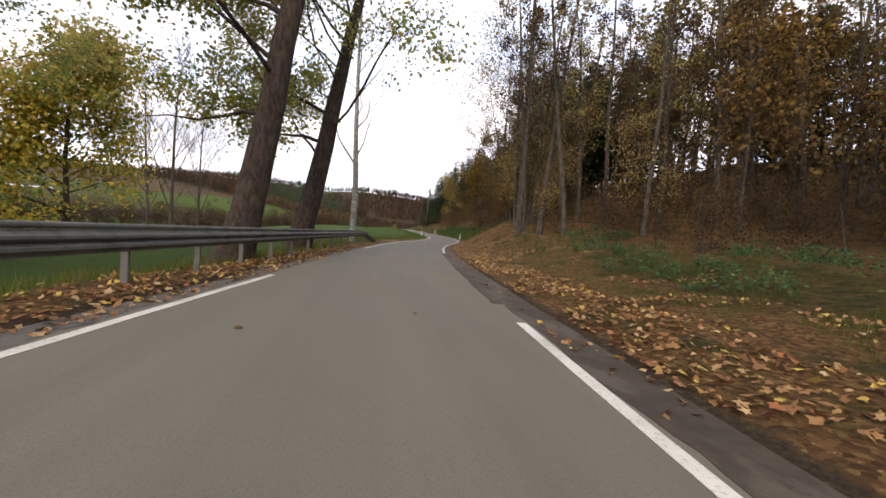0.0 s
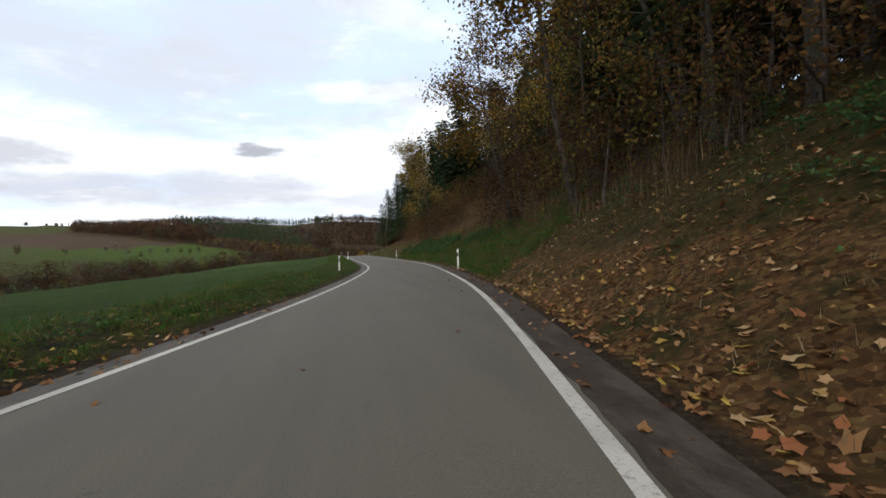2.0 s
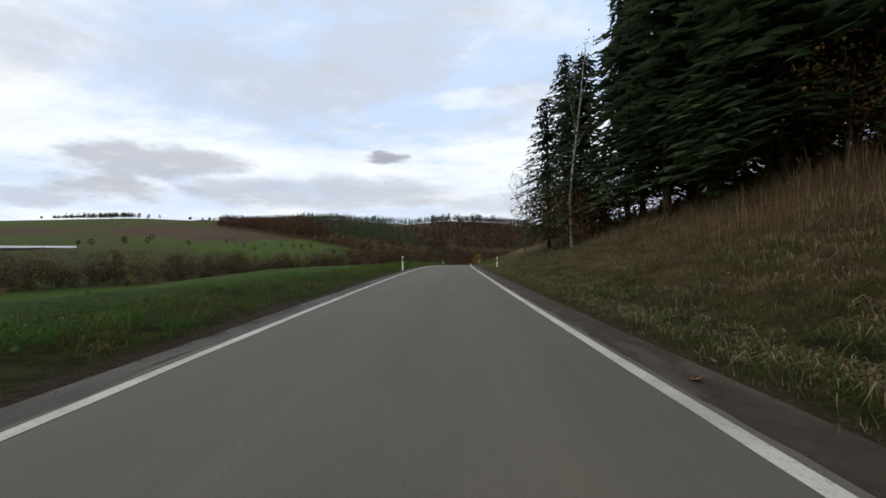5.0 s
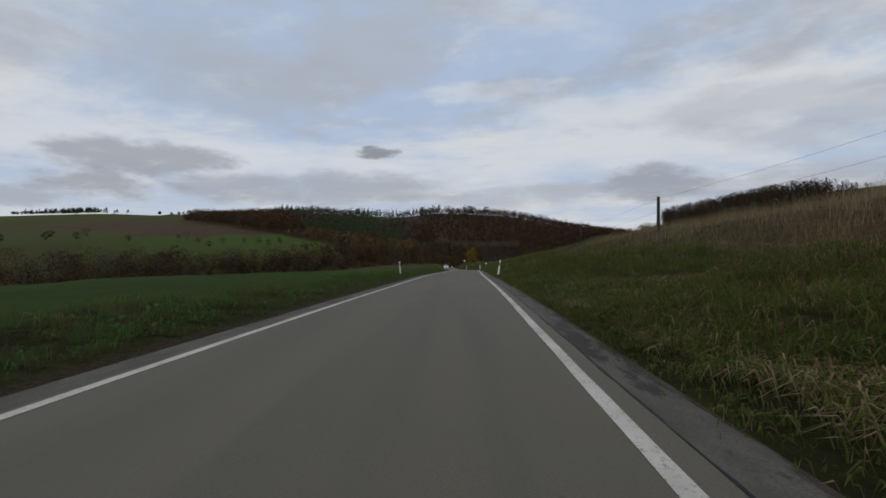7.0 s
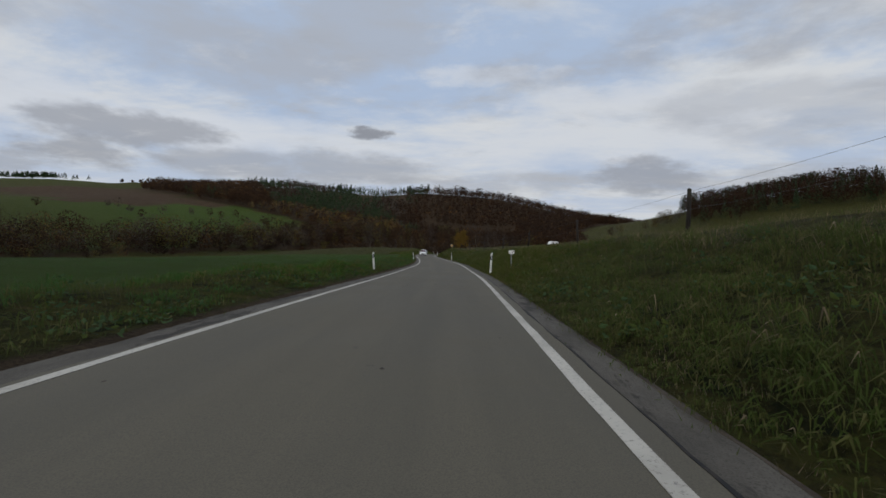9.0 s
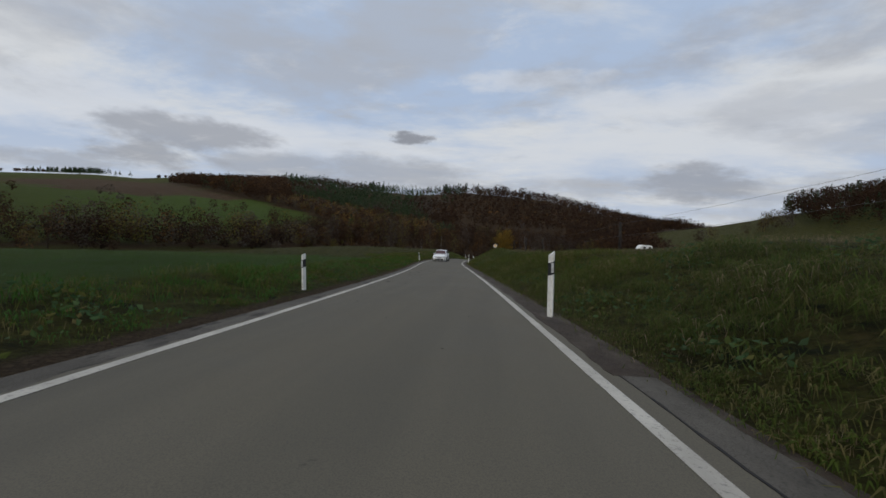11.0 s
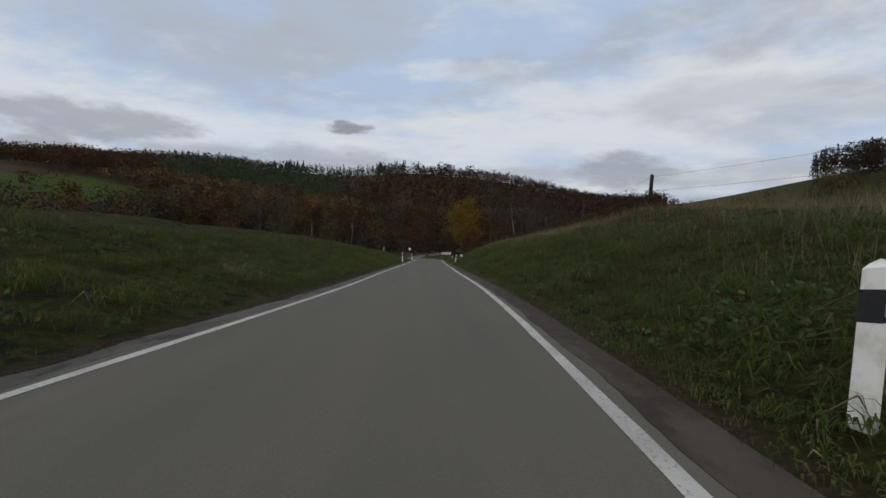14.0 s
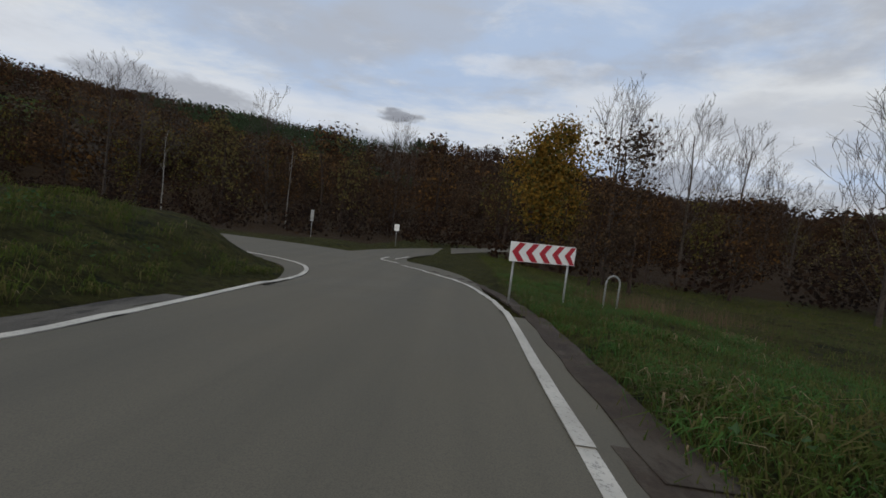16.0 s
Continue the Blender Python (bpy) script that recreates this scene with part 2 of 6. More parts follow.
def m_dusty(n):
    """Old grey asphalt under dried mud, with crumbs of soil on it."""
    c = n.mix(n.noise(1.1, 6, 0.65, lo=0.35, hi=0.68), (0.13, 0.113, 0.085), (0.205, 0.172, 0.125))
    c = n.mix(n.noise(60, 3, 0.7, lo=0.4, hi=0.7), c, (0.165, 0.148, 0.125))
    c = n.mix(n.noise(5.5, 5, 0.75, n.pos((0.6, 1, 1)), lo=0.64, hi=0.7), c, (0.035, 0.028, 0.022))
    n.put("Base Color", c)
    n.put("Roughness", 0.92)
    n.bump(n.noise(45, 4, 0.7), 0.5, 0.01)


def m_line(n):
    wear = n.noise(26, 5, 0.75, lo=0.52, hi=0.68)
    dirt = n.noise(1.1, 4, 0.6, lo=0.3, hi=0.75)
    c = n.mix(dirt, (0.50, 0.475, 0.42), (0.34, 0.32, 0.28))
    n.put("Base Color", n.mix(n.math("MULTIPLY", wear, 0.75), c, (0.13, 0.125, 0.12)))
    n.put("Roughness", 0.7)
    n.bump(n.noise(60, 3, 0.6), 0.4, 0.004)


def m_ground(n):
    clump = n.noise(3.6, 9, 0.8, lo=0.4, hi=0.6)
    fine = n.noise(16, 7, 0.8, lo=0.38, hi=0.62)
    wide = n.noise(0.09, 4, 0.55, lo=0.35, hi=0.65)
    grass = n.mix(clump, (0.018, 0.022, 0.007), (0.06, 0.07, 0.018))
    grass = n.mix(n.math("MULTIPLY", fine, 0.5), grass, (0.07, 0.062, 0.024))
    grass = n.mix(n.noise(0.7, 6, 0.7, lo=0.56, hi=0.68), grass, (0.08, 0.07, 0.026))
    grass = n.mix(n.noise(1.3, 6, 0.7, n.pos((1, 1, 2)), lo=0.54, hi=0.64), grass, (0.016, 0.022, 0.01))
    grass = n.mix(n.math("MULTIPLY", n.noise(0.33, 5, 0.6, n.pos((1, 1, 2)), lo=0.52, hi=0.66), 0.6), grass, (0.03, 0.034, 0.012))
    field = n.mix(wide, (0.032, 0.068, 0.012), (0.042, 0.08, 0.015))
    field = n.mix(n.math("MULTIPLY", fine, 0.3), field, (0.062, 0.09, 0.022))
    dry = n.mix(clump, (0.085, 0.055, 0.03), (0.17, 0.115, 0.06))
    dry = n.mix(n.math("MULTIPLY", fine, 0.5), dry, (0.05, 0.045, 0.022))
    cell = n.voronoi(17, out="Color")
    lum = n.nt.nodes.new("ShaderNodeSeparateColor")
    n.nt.links.new(cell, lum.inputs[0])
    leaf = n.mix(lum.outputs[0], (0.07, 0.04, 0.022), (0.22, 0.125, 0.06))
    leaf = n.mix(n.ramp(lum.outputs[1], 0.78, 0.92), leaf, (0.24, 0.16, 0.075))
    leaf = n.mix(n.noise(0.8, 5, 0.65, lo=0.5, hi=0.66), leaf, (0.05, 0.055, 0.02))
    leaf = n.mix(n.math("MULTIPLY", n.noise(3, 4, 0.6, lo=0.5, hi=0.7), 0.6), leaf, (0.045, 0.05, 0.02))
    soil = n.mix(fine, (0.04, 0.03, 0.023), (0.085, 0.066, 0.05))
    plough = n.mix(n.noise(0.4, 5, 0.6, n.pos((1, 0.15, 1)), lo=0.3, hi=0.7), (0.044, 0.030, 0.021), (0.066, 0.047, 0.033))
    edge = n.noise(2.6, 5, 0.7)

    def over(base, top, name, soft=0.35):
        k = n.math("ADD", n.attr(name), n.math("MULTIPLY", n.math("SUBTRACT", edge, 0.5), 0.9))
        return n.mix(n.ramp(k, 0.5 - soft, 0.5 + soft), base, top)
    c = over(grass, field, "field")
    c = over(c, dry, "dry")
    c = over(c, leaf, "litter", 0.2)
    c = over(c, plough, "plough", 0.1)
    c = over(c, n.mix(fine, (0.028, 0.02, 0.013), (0.062, 0.042, 0.026)), "floor", 0.25)
    c = over(c, soil, "soil", 0.25)
    n.put("Base Color", n.mix(1.0, c, (1.14, 1.04, 0.84), "MULTIPLY"))
    n.put("Roughness", 0.95)
    n.put("Specular IOR Level", 0.1)
    n.bump(n.math("ADD", fine, n.math("MULTIPLY", lum.outputs[2], 0.5)), 0.9, 0.09)


def m_leaves(colours, rough=0.6, through=0.4):
    def build(n):
        c = n.pick(colours)
        c = n.mix(n.ramp(n.noise(0.8, 3, 0.6), 0.35, 0.65, 0, 0.5), c, tuple(x * 0.7 for x in colours[0]))
        c = n.mix(n.ramp(n.noise(0.035, 4, 0.6), 0.42, 0.62, 0, 0.45), c, tuple(0.6 * x + 0.4 * max(colours[0]) for x in colours[-1]))
        n.put("Base Color", c)
        n.put("Roughness", min(1.0, rough + 0.2))
        n.put("Specular IOR Level", 0.06)
        if through:
            tr, mx = n.nt.nodes.new("ShaderNodeBsdfTranslucent"), n.nt.nodes.new("ShaderNodeMixShader")
            n.nt.links.new(c, tr.inputs["Color"])
            mx.inputs[0].default_value = through
            n.nt.links.new(n.b.outputs[0], mx.inputs[1])
            n.nt.links.new(tr.outputs[0], mx.inputs[2])
            out = next(k for k in n.nt.nodes if k.bl_idname == "ShaderNodeOutputMaterial")
            n.nt.links.new(mx.outputs[0], out.inputs["Surface"])
    return build


def m_bark(dark, light, scale=9, streak=0.35):
    def build(n):
        a = n.noise(scale, 6, 0.7, n.pos((1, 1, streak)), lo=0.35, hi=0.68)
        moss = n.noise(1.3, 4, 0.6, lo=0.56, hi=0.72)
        c = n.mix(a, dark, light)
        n.put("Base Color", n.mix(n.math("MULTIPLY", moss, 0.4), c, (0.06, 0.072, 0.032)))
        n.put("Roughness", 0.92)
        n.bump(a, 0.8, 0.03)
    return build


def m_plain(colour, rough=0.6, metal=0.0, dirt=(0.12, 0.1, 0.08), amount=0.35, scale=6):
    def build(n):
        g = n.noise(scale, 6, 0.7, lo=0.42, hi=0.72)
        n.put("Base Color", n.mix(n.math("MULTIPLY", g, amount), colour, dirt))
        n.put("Roughness", n.ramp(g, 0, 1, rough, min(1.0, rough + 0.2)))
        n.put("Metallic", metal)
    return build


def m_glow(colour, power):
    def build(n):
        n.put("Base Color", (*colour, 1))
        n.put("Emission Color", (*colour, 1))
        n.put("Emission Strength", power)
    return build


MAT = {}
for key, fn in {
    "asphalt": m_asphalt, "edge": m_edge, "damp": m_damp, "old_tarmac": m_old, "line": m_line, "ground": m_ground,
    "bark": m_bark((0.02, 0.014, 0.011), (0.068, 0.046, 0.034)),
    "bark_grey": m_bark((0.036, 0.029, 0.023), (0.105, 0.088, 0.07), 7),
    "bark_pale": m_bark((0.13, 0.12, 0.105), (0.38, 0.36, 0.33), 5, 1.6),
    "twig": m_bark((0.045, 0.033, 0.026), (0.10, 0.08, 0.065), 12),
    "needle": m_leaves([(0.042, 0.066, 0.03), (0.054, 0.084, 0.037), (0.066, 0.1, 0.044), (0.046, 0.072, 0.034)]),
    "rust": m_leaves([(0.10, 0.05, 0.02), (0.15, 0.075, 0.025), (0.19, 0.10, 0.03), (0.12, 0.07, 0.03), (0.08, 0.05, 0.022)]),
    "brown": m_leaves([(0.04, 0.022, 0.014), (0.06, 0.031, 0.017), (0.08, 0.043, 0.022), (0.05, 0.031, 0.018)]),
    "yellow": m_leaves([(0.40, 0.27, 0.035), (0.48, 0.33, 0.045), (0.34, 0.25, 0.04), (0.54, 0.39, 0.06), (0.28, 0.23, 0.045)], 0.6, 0.5),
    "green": m_leaves([(0.13, 0.20, 0.035), (0.18, 0.25, 0.045), (0.25, 0.28, 0.055), (0.11, 0.16, 0.035), (0.30, 0.28, 0.055)], 0.6, 0.5),
    "olive": m_leaves([(0.10, 0.09, 0.025), (0.15, 0.12, 0.03), (0.07, 0.07, 0.02), (0.19, 0.14, 0.035)]),
    "litter": m_leaves([(0.24, 0.125, 0.055), (0.17, 0.08, 0.038), (0.36, 0.22, 0.11), (0.11, 0.056, 0.028), (0.42, 0.29, 0.15),
                        (0.27, 0.14, 0.06), (0.18, 0.09, 0.042), (0.46, 0.32, 0.07), (0.27, 0.10, 0.045), (0.32, 0.2, 0.07)], 0.7, 0.15),
    "grass": m_leaves([(0.062, 0.092, 0.016), (0.085, 0.122, 0.021), (0.115, 0.14, 0.028), (0.15, 0.138, 0.04), (0.2, 0.165, 0.07), (0.07, 0.09, 0.018), (0.15, 0.12, 0.045), (0.09, 0.13, 0.022)], 0.7, 0.5),
    "straw": m_leaves([(0.20, 0.145, 0.075), (0.26, 0.19, 0.10), (0.13, 0.09, 0.045), (0.10, 0.085, 0.035), (0.32, 0.25, 0.15)], 0.8),
    "grey_brown": m_leaves([(0.10, 0.08, 0.062), (0.125, 0.10, 0.075), (0.085, 0.07, 0.055)]),
    "ochre": m_leaves([(0.30, 0.17, 0.03), (0.22, 0.12, 0.025), (0.36, 0.22, 0.04), (0.17, 0.11, 0.03)], 0.6, 0.5),
    # darker copy of brown: the shade of backlit scrub is put into the colour
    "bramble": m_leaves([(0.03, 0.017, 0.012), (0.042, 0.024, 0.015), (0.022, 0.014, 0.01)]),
    "stem": m_leaves([(0.10, 0.06, 0.034), (0.15, 0.095, 0.055), (0.075, 0.045, 0.028), (0.2, 0.14, 0.085)], 0.8, 0.2),
    "crop": m_leaves([(0.05, 0.125, 0.02), (0.06, 0.14, 0.025), (0.07, 0.15, 0.03)], 0.7),
    "nettle": m_leaves([(0.045, 0.095, 0.035), (0.065, 0.125, 0.048), (0.09, 0.15, 0.06), (0.04, 0.075, 0.03), (0.075, 0.125, 0.035)], 0.5),
    "chalk": m_plain((0.82, 0.82, 0.8), 0.4, dirt=(0.4, 0.38, 0.33), amount=0.2),
    "red": m_plain((0.42, 0.03, 0.045), 0.4, amount=0.2),
    "amber": m_plain((0.72, 0.36, 0.02), 0.4, amount=0.15),
    "sign_green": m_plain((0.012, 0.06, 0.03), 0.4, amount=0.15),
    "sign_yellow": m_plain((0.62, 0.33, 0.05), 0.5, amount=0.1),
    "car_paint": m_plain((0.78, 0.79, 0.8), 0.16, dirt=(0.5, 0.5, 0.5), amount=0.12),
    "tyre": m_plain((0.015, 0.015, 0.016), 0.85),
    "rim": m_plain((0.4, 0.41, 0.42), 0.3, 0.8, amount=0.2),
    "dark_glass": m_plain((0.035, 0.027, 0.03), 0.06, amount=0.05),
    # windscreen: a reddish sky reflection is put into the base colour
    "screen_glass": m_plain((0.085, 0.045, 0.05), 0.08, amount=0.1),
    "lamp_shell": m_plain((0.05, 0.052, 0.056), 0.12, amount=0.1),
    "tyre_grey": m_plain((0.06, 0.06, 0.062), 0.5, amount=0.2),
    "day_lamp": m_glow((0.9, 0.95, 1.0), 1.6),
    "sheet_roof": m_plain((0.42, 0.43, 0.43), 0.6, amount=0.4),
    "lamp_glass": m_plain((0.62, 0.64, 0.66), 0.08, 0.2, amount=0.1),
    "plate": m_plain((0.5, 0.52, 0.55), 0.5, amount=0.2),
    "gravel": m_dusty,
    "white": m_plain((0.78, 0.77, 0.73), 0.45, dirt=(0.35, 0.32, 0.22), amount=0.45),
    "black": m_plain((0.018, 0.018, 0.02), 0.5, dirt=(0.06, 0.055, 0.05)),
    "reflector": m_plain((0.62, 0.63, 0.64), 0.2, 0.3, amount=0.15),
    "zinc": m_plain((0.34, 0.345, 0.34), 0.55, 0.35, dirt=(0.16, 0.15, 0.13), amount=0.6, scale=3),
    "old_steel": m_plain((0.115, 0.11, 0.10), 0.7, 0.2, dirt=(0.05, 0.055, 0.04), amount=0.7, scale=3),
    "wood": m_bark((0.02, 0.017, 0.015), (0.055, 0.046, 0.04), 14, 0.1),
}.items():
    MAT[key] = material(key, fn)


# ---- mesh helpers ----
def mesh_of(name, verts, faces, mats, face_mat=None, smooth=False):
    me = bpy.data.meshes.new(name)
    me.from_pydata([tuple(v) for v in verts], [], [tuple(f) for f in faces])
    for m in (mats if isinstance(mats, (list, tuple)) else [mats]):
        me.materials.append(MAT[m] if isinstance(m, str) else m)
    if face_mat is not None:
        me.polygons.foreach_set("material_index", np.asarray(face_mat, dtype=np.int32))
    if smooth:
        me.polygons.foreach_set("use_smooth", np.ones(len(me.polygons), dtype=bool))
    me.update()
    return me


def part(name, bm, mat, parent=None, label=""):
    """A bmesh as one mesh object under a thing or a part."""
    me = bpy.data.meshes.new(name)
    bm.to_mesh(me)
    bm.free()
    me.materials.append(MAT[mat])
    ob = new(name, me)
    ob.parent = parent
    return tagged(ob, label)


def sub(name, me, parent, label="", m=None):
    ob = new(name, me)
    ob.parent = parent
    if m is not None:
        ob.matrix_basis = m
    return tagged(ob, label)


def thing(name, m, label, category, group="", kind=""):
    ob = new(name)
    ob.empty_display_size = 0.2
    ob.matrix_basis = m
    return tagged(ob, label, category, group, kind)


def box(bm, x0, x1, y0, y1, z0, z1, bevel=0.0):
    v = [bm.verts.new((x, y, z)) for z in (z0, z1) for y in (y0, y1) for x in (x0, x1)]
    f = [bm.faces.new([v[k] for k in q]) for q in ((0, 2, 3, 1), (4, 5, 7, 6), (0, 1, 5, 4), (2, 6, 7, 3), (0, 4, 6, 2), (1, 3, 7, 5))]
    if bevel:
        es = {e for q in f for e in q.edges}
        bmesh.ops.bevel(bm, geom=list(es), offset=bevel, segments=2, affect="EDGES", profile=0.6)
    return bm


def tube(points, radii, sides=6, cap=True):
    """Vertices and faces of a tapered tube along points."""
    P = np.asarray(points, float)
    n = len(P)
    T = np.gradient(P, axis=0)
    T /= np.maximum(np.linalg.norm(T, axis=1), 1e-9)[:, None]
    ref = np.where(np.abs(T[:, 2:3]) > 0.9, [[1.0, 0, 0]], [[0, 0, 1.0]])
    A = np.cross(T, ref)
    A /= np.maximum(np.linalg.norm(A, axis=1), 1e-9)[:, None]
    B = np.cross(T, A)
    ang = np.arange(sides) / sides * 2 * np.pi
    ring = A[:, None, :] * np.cos(ang)[None, :, None] + B[:, None, :] * np.sin(ang)[None, :, None]
    V = (P[:, None, :] + ring * np.asarray(radii, float)[:, None, None]).reshape(-1, 3)
    F = [(i * sides + k, i * sides + (k + 1) % sides, (i + 1) * sides + (k + 1) % sides, (i + 1) * sides + k)
         for i in range(n - 1) for k in range(sides)]
    if cap:
        F += [tuple(range(sides))[::-1], tuple((n - 1) * sides + k for k in range(sides))]
    return V, F


class Soup:
    """Collects pieces for one mesh."""

    def __init__(self):
        self.v, self.f, self.m, self.n = [], [], [], 0

    def add(self, V, F, mat=0):
        self.v.append(np.asarray(V, float).reshape(-1, 3))
        self.f += [tuple(int(i) + self.n for i in q) for q in F]
        self.m += [mat] * len(F)
        self.n += len(self.v[-1])

    def mesh(self, name, mats, smooth=False):
        return mesh_of(name, np.concatenate(self.v), self.f, mats, self.m, smooth)


# ---- the road's line and the lie of the land ----
KNOT = 10.0
ROAD_X = [-2.07, -1.06, -0.00, 1.06, 2.28, 3.87, 6.14, 8.99, 11.47, 13.12, 14.24, 14.42, 14.14, 13.80, 13.48, 13.10, 12.83, 12.66, 12.56, 12.64, 12.99, 13.44, 13.84, 14.20, 14.71, 15.23, 15.63, 16.02, 16.15, 16.24, 16.01, 15.54, 14.97, 14.27, 13.43, 12.56, 12.18, 12.57, 13.98, 15.34, 16.28, 16.81, 16.95, 17.16, 17.31, 17.57, 17.84, 18.07, 18.07, 18.07, 18.07, 18.07]
ROAD_Z = [0.60, 0.27, -0.00, -0.19, -0.34, -0.46, -0.59, -0.70, -0.78, -0.86, -0.89, -0.87, -0.82, -0.77, -0.72, -0.68, -0.67, -0.69, -0.76, -0.88, -1.07, -1.32, -1.64, -1.98, -2.39, -2.82, -3.26, -3.75, -4.27, -4.77, -5.24, -5.71, -6.15, -6.57, -6.94, -7.26, -7.55, -7.81, -8.19, -8.68, -9.23, -9.83, -10.44, -11.05, -11.66, -12.24, -12.82, -13.46, -14.00, -14.30, -14.50, -14.60]
WIDTH = 4.497


def natural(c):
    n = len(c)
    A, B = np.eye(n), np.zeros((n, n))
    for i in range(1, n - 1):
        A[i, i - 1:i + 2] = (1, 4, 1)
        B[i, i - 1:i + 2] = np.array((1, -2, 1)) * 6 / KNOT ** 2
    return np.linalg.solve(A, B @ np.asarray(c))


BEND = {"x": (np.array(ROAD_X), natural(ROAD_X)), "z": (np.array(ROAD_Z), natural(ROAD_Z))}


def spline(axis, y):
    c, m = BEND[axis]
    y = np.asarray(y, float)
    s = (y + 20.0) / KNOT
    q = np.clip(s, 0, len(c) - 1.001)
    i = q.astype(int)
    a = q - i
    v = (1 - a) * c[i] + a * c[i + 1] + KNOT ** 2 / 6 * (((1 - a) ** 3 - (1 - a)) * m[i] + (a ** 3 - a) * m[i + 1])
    return v


def road_x(y):
    return spline("x", y)


def road_z(y):
    return spline("z", y)


# cross-section beside the road, station by station: toe, rise, width of the slope, fall beyond it
RIGHT = [(-60, 6, .8, 8, .05), (0, 5.5, .8, 8, .06), (18, 4.4, 1.0, 7, .1), (29, 3.6, 1.9, 7, .2), (37, 3.3, 3.4, 7.5, .28), (45, 3.3, 4.6, 8, .32), (75, 3.4, 5.8, 9, .34),
         (100, 3.6, 6.4, 10, .34), (125, 3.9, 5.6, 11, .3), (150, 4.2, 4.5, 12, .26), (180, 4, 2.9, 10, .11), (205, 3.4, 2.2, 7, .08), (245, 3.2, 1.85, 5.5, .05),
         (300, 3.2, 1.62, 5, .05), (330, 3.1, 1.25, 4.2, .03), (338, 3.1, 1.55, 3.9, .03), (345, 3.2, 1.75, 3.8, .01), (350, 3.2, 1.8, 3.8, .0), (354, 3.2, 1.7, 3.6, .02), (357, 3.4, .8, 5, .06), (360, 3.4, .5, 8, .05), (369, 3.6, .6, 7, .04),
         (378, 3.3, 1.6, 5.5, .03), (394, 3.3, 2.8, 6, .06), (424, 3.3, 2.45, 6, .07), (436, 3.3, 2.3, 6, .06), (441, 3.4, 1.7, 5.5, .04), (446, 3.5, .4, 5, .02), (452, 3.5, -.6, 6, -.01), (500, 3.5, -.8, 8, 0)]
LEFT = [(-60, 3.6, -1.2, 5, -.012), (20, 3.6, -1.0, 5, -.02), (42, 3.4, .1, 2, -.028), (100, 3.2, .25, 2, -.042), (125, 3.2, .2, 2, -.06), (150, 3.2, .2, 2, -.095), (182, 3.2, .25, 2, -.085), (203, 3.2, .3, 2, -.012), (216, 3.2, .3, 2, 0),
        (300, 3.2, .35, 2, -.006), (330, 3.2, .4, 2.5, -.012), (345, 3.2, .5, 3.5, -.03), (356, 3.2, .6, 4, -.03), (370, 3.2, 1.15, 6, -.02), (382, 3.2, 1.95, 7, -.01), (395, 3.2, 2.5, 8, .0), (412, 3.2, 2.65, 8, 0), (425, 3.2, 2.6, 8, 0),
        (442, 3.3, 1.85, 7, 0), (452, 3.4, 1.4, 5.5, 0), (459, 3.6, .95, 4, 0), (466, 3.3, .2, 4, -.02), (500, 3.3, -.5, 5, -.02)]
# side roads and the mouth of the junction: points x, y, height, half-width
PADS = [[(16.4, 362.5, -8.27, 6.3), (17.6, 362.9, -8.27, 5.3), (18.8, 363.2, -8.26, 4.3), (20.8, 363.4, -8.22, 3.5), (24, 364, -8.0, 2.95), (30, 366.3, -7.6, 2.7), (40, 371, -6.9, 2.4), (52, 376.5, -6.2, 2.2)],
        [(18.0, 450, -13.52, 2.35), (17.6, 455, -13.82, 2.7), (15.5, 461, -14.13, 3.6), (9, 466.5, -14.4, 3.4), (-2, 469.5, -14.6, 2.7), (-30, 471, -14.9, 2.5)],
        [(15.0, 463, -14.28, 2.6), (14.4, 470, -14.5, 1.9), (16.6, 480, -14.7, 1.8), (24, 500, -15.0, 1.8), (34, 520, -15.2, 1.8)]]


def pad_path(pad, step=0.7):
    """The pad's points, smoothed into a curve."""
    p = np.array(pad, float)
    q = np.concatenate([[2 * p[0] - p[1]], p, [2 * p[-1] - p[-2]]])
    out = []
    for i in range(1, len(q) - 2):
        n = max(2, int(np.linalg.norm(q[i + 1, :2] - q[i, :2]) / step))
        for t in np.arange(n) / n:
            a, b, c, d = q[i - 1:i + 3]
            out.append(0.5 * ((2 * b) + (c - a) * t + (2 * a - 5 * b + 4 * c - d) * t * t + (3 * b - a - 3 * c + d) * t ** 3))
    out.append(p[-1])
    return np.array(out)


PAD_PATHS = [pad_path(p) for p in PADS]


def pad_z(k, x, y, own):
    """Height of a pad at a place: the side road starts on the slope of the main one."""
    if k:
        return own
    return road_z(y) - 0.03 + 0.035 * np.maximum(x - road_x(y) - 2.3, 0)


def smooth(x):
    x = np.clip(x, 0, 1)
    return x * x * (3 - 2 * x)


def keyed(table, y, k):
    t = np.array(table, float)
    return np.interp(y, t[:, 0], t[:, k])


def foot_of(x):
    """Where the valley floor ends and the far hillside begins, seen along y."""
    x = np.asarray(x, float)
    return np.where(x < -20, np.clip(505 + 1.9 * (x + 20), 40, 505), 505 + 0.5 * (x + 20))


# height of the ridge beyond the valley, from west to east
RIDGE_X = (-1000, -744, -620, -500, -450, -376, -227, -150, -85, -12, 70, 115, 165, 210, 260, 310, 360, 600)
RIDGE_Z = (96, 97, 89, 77, 71, 68, 71, 64, 59, 65, 60, 56, 45, 34, 24, 15, 9, 6)


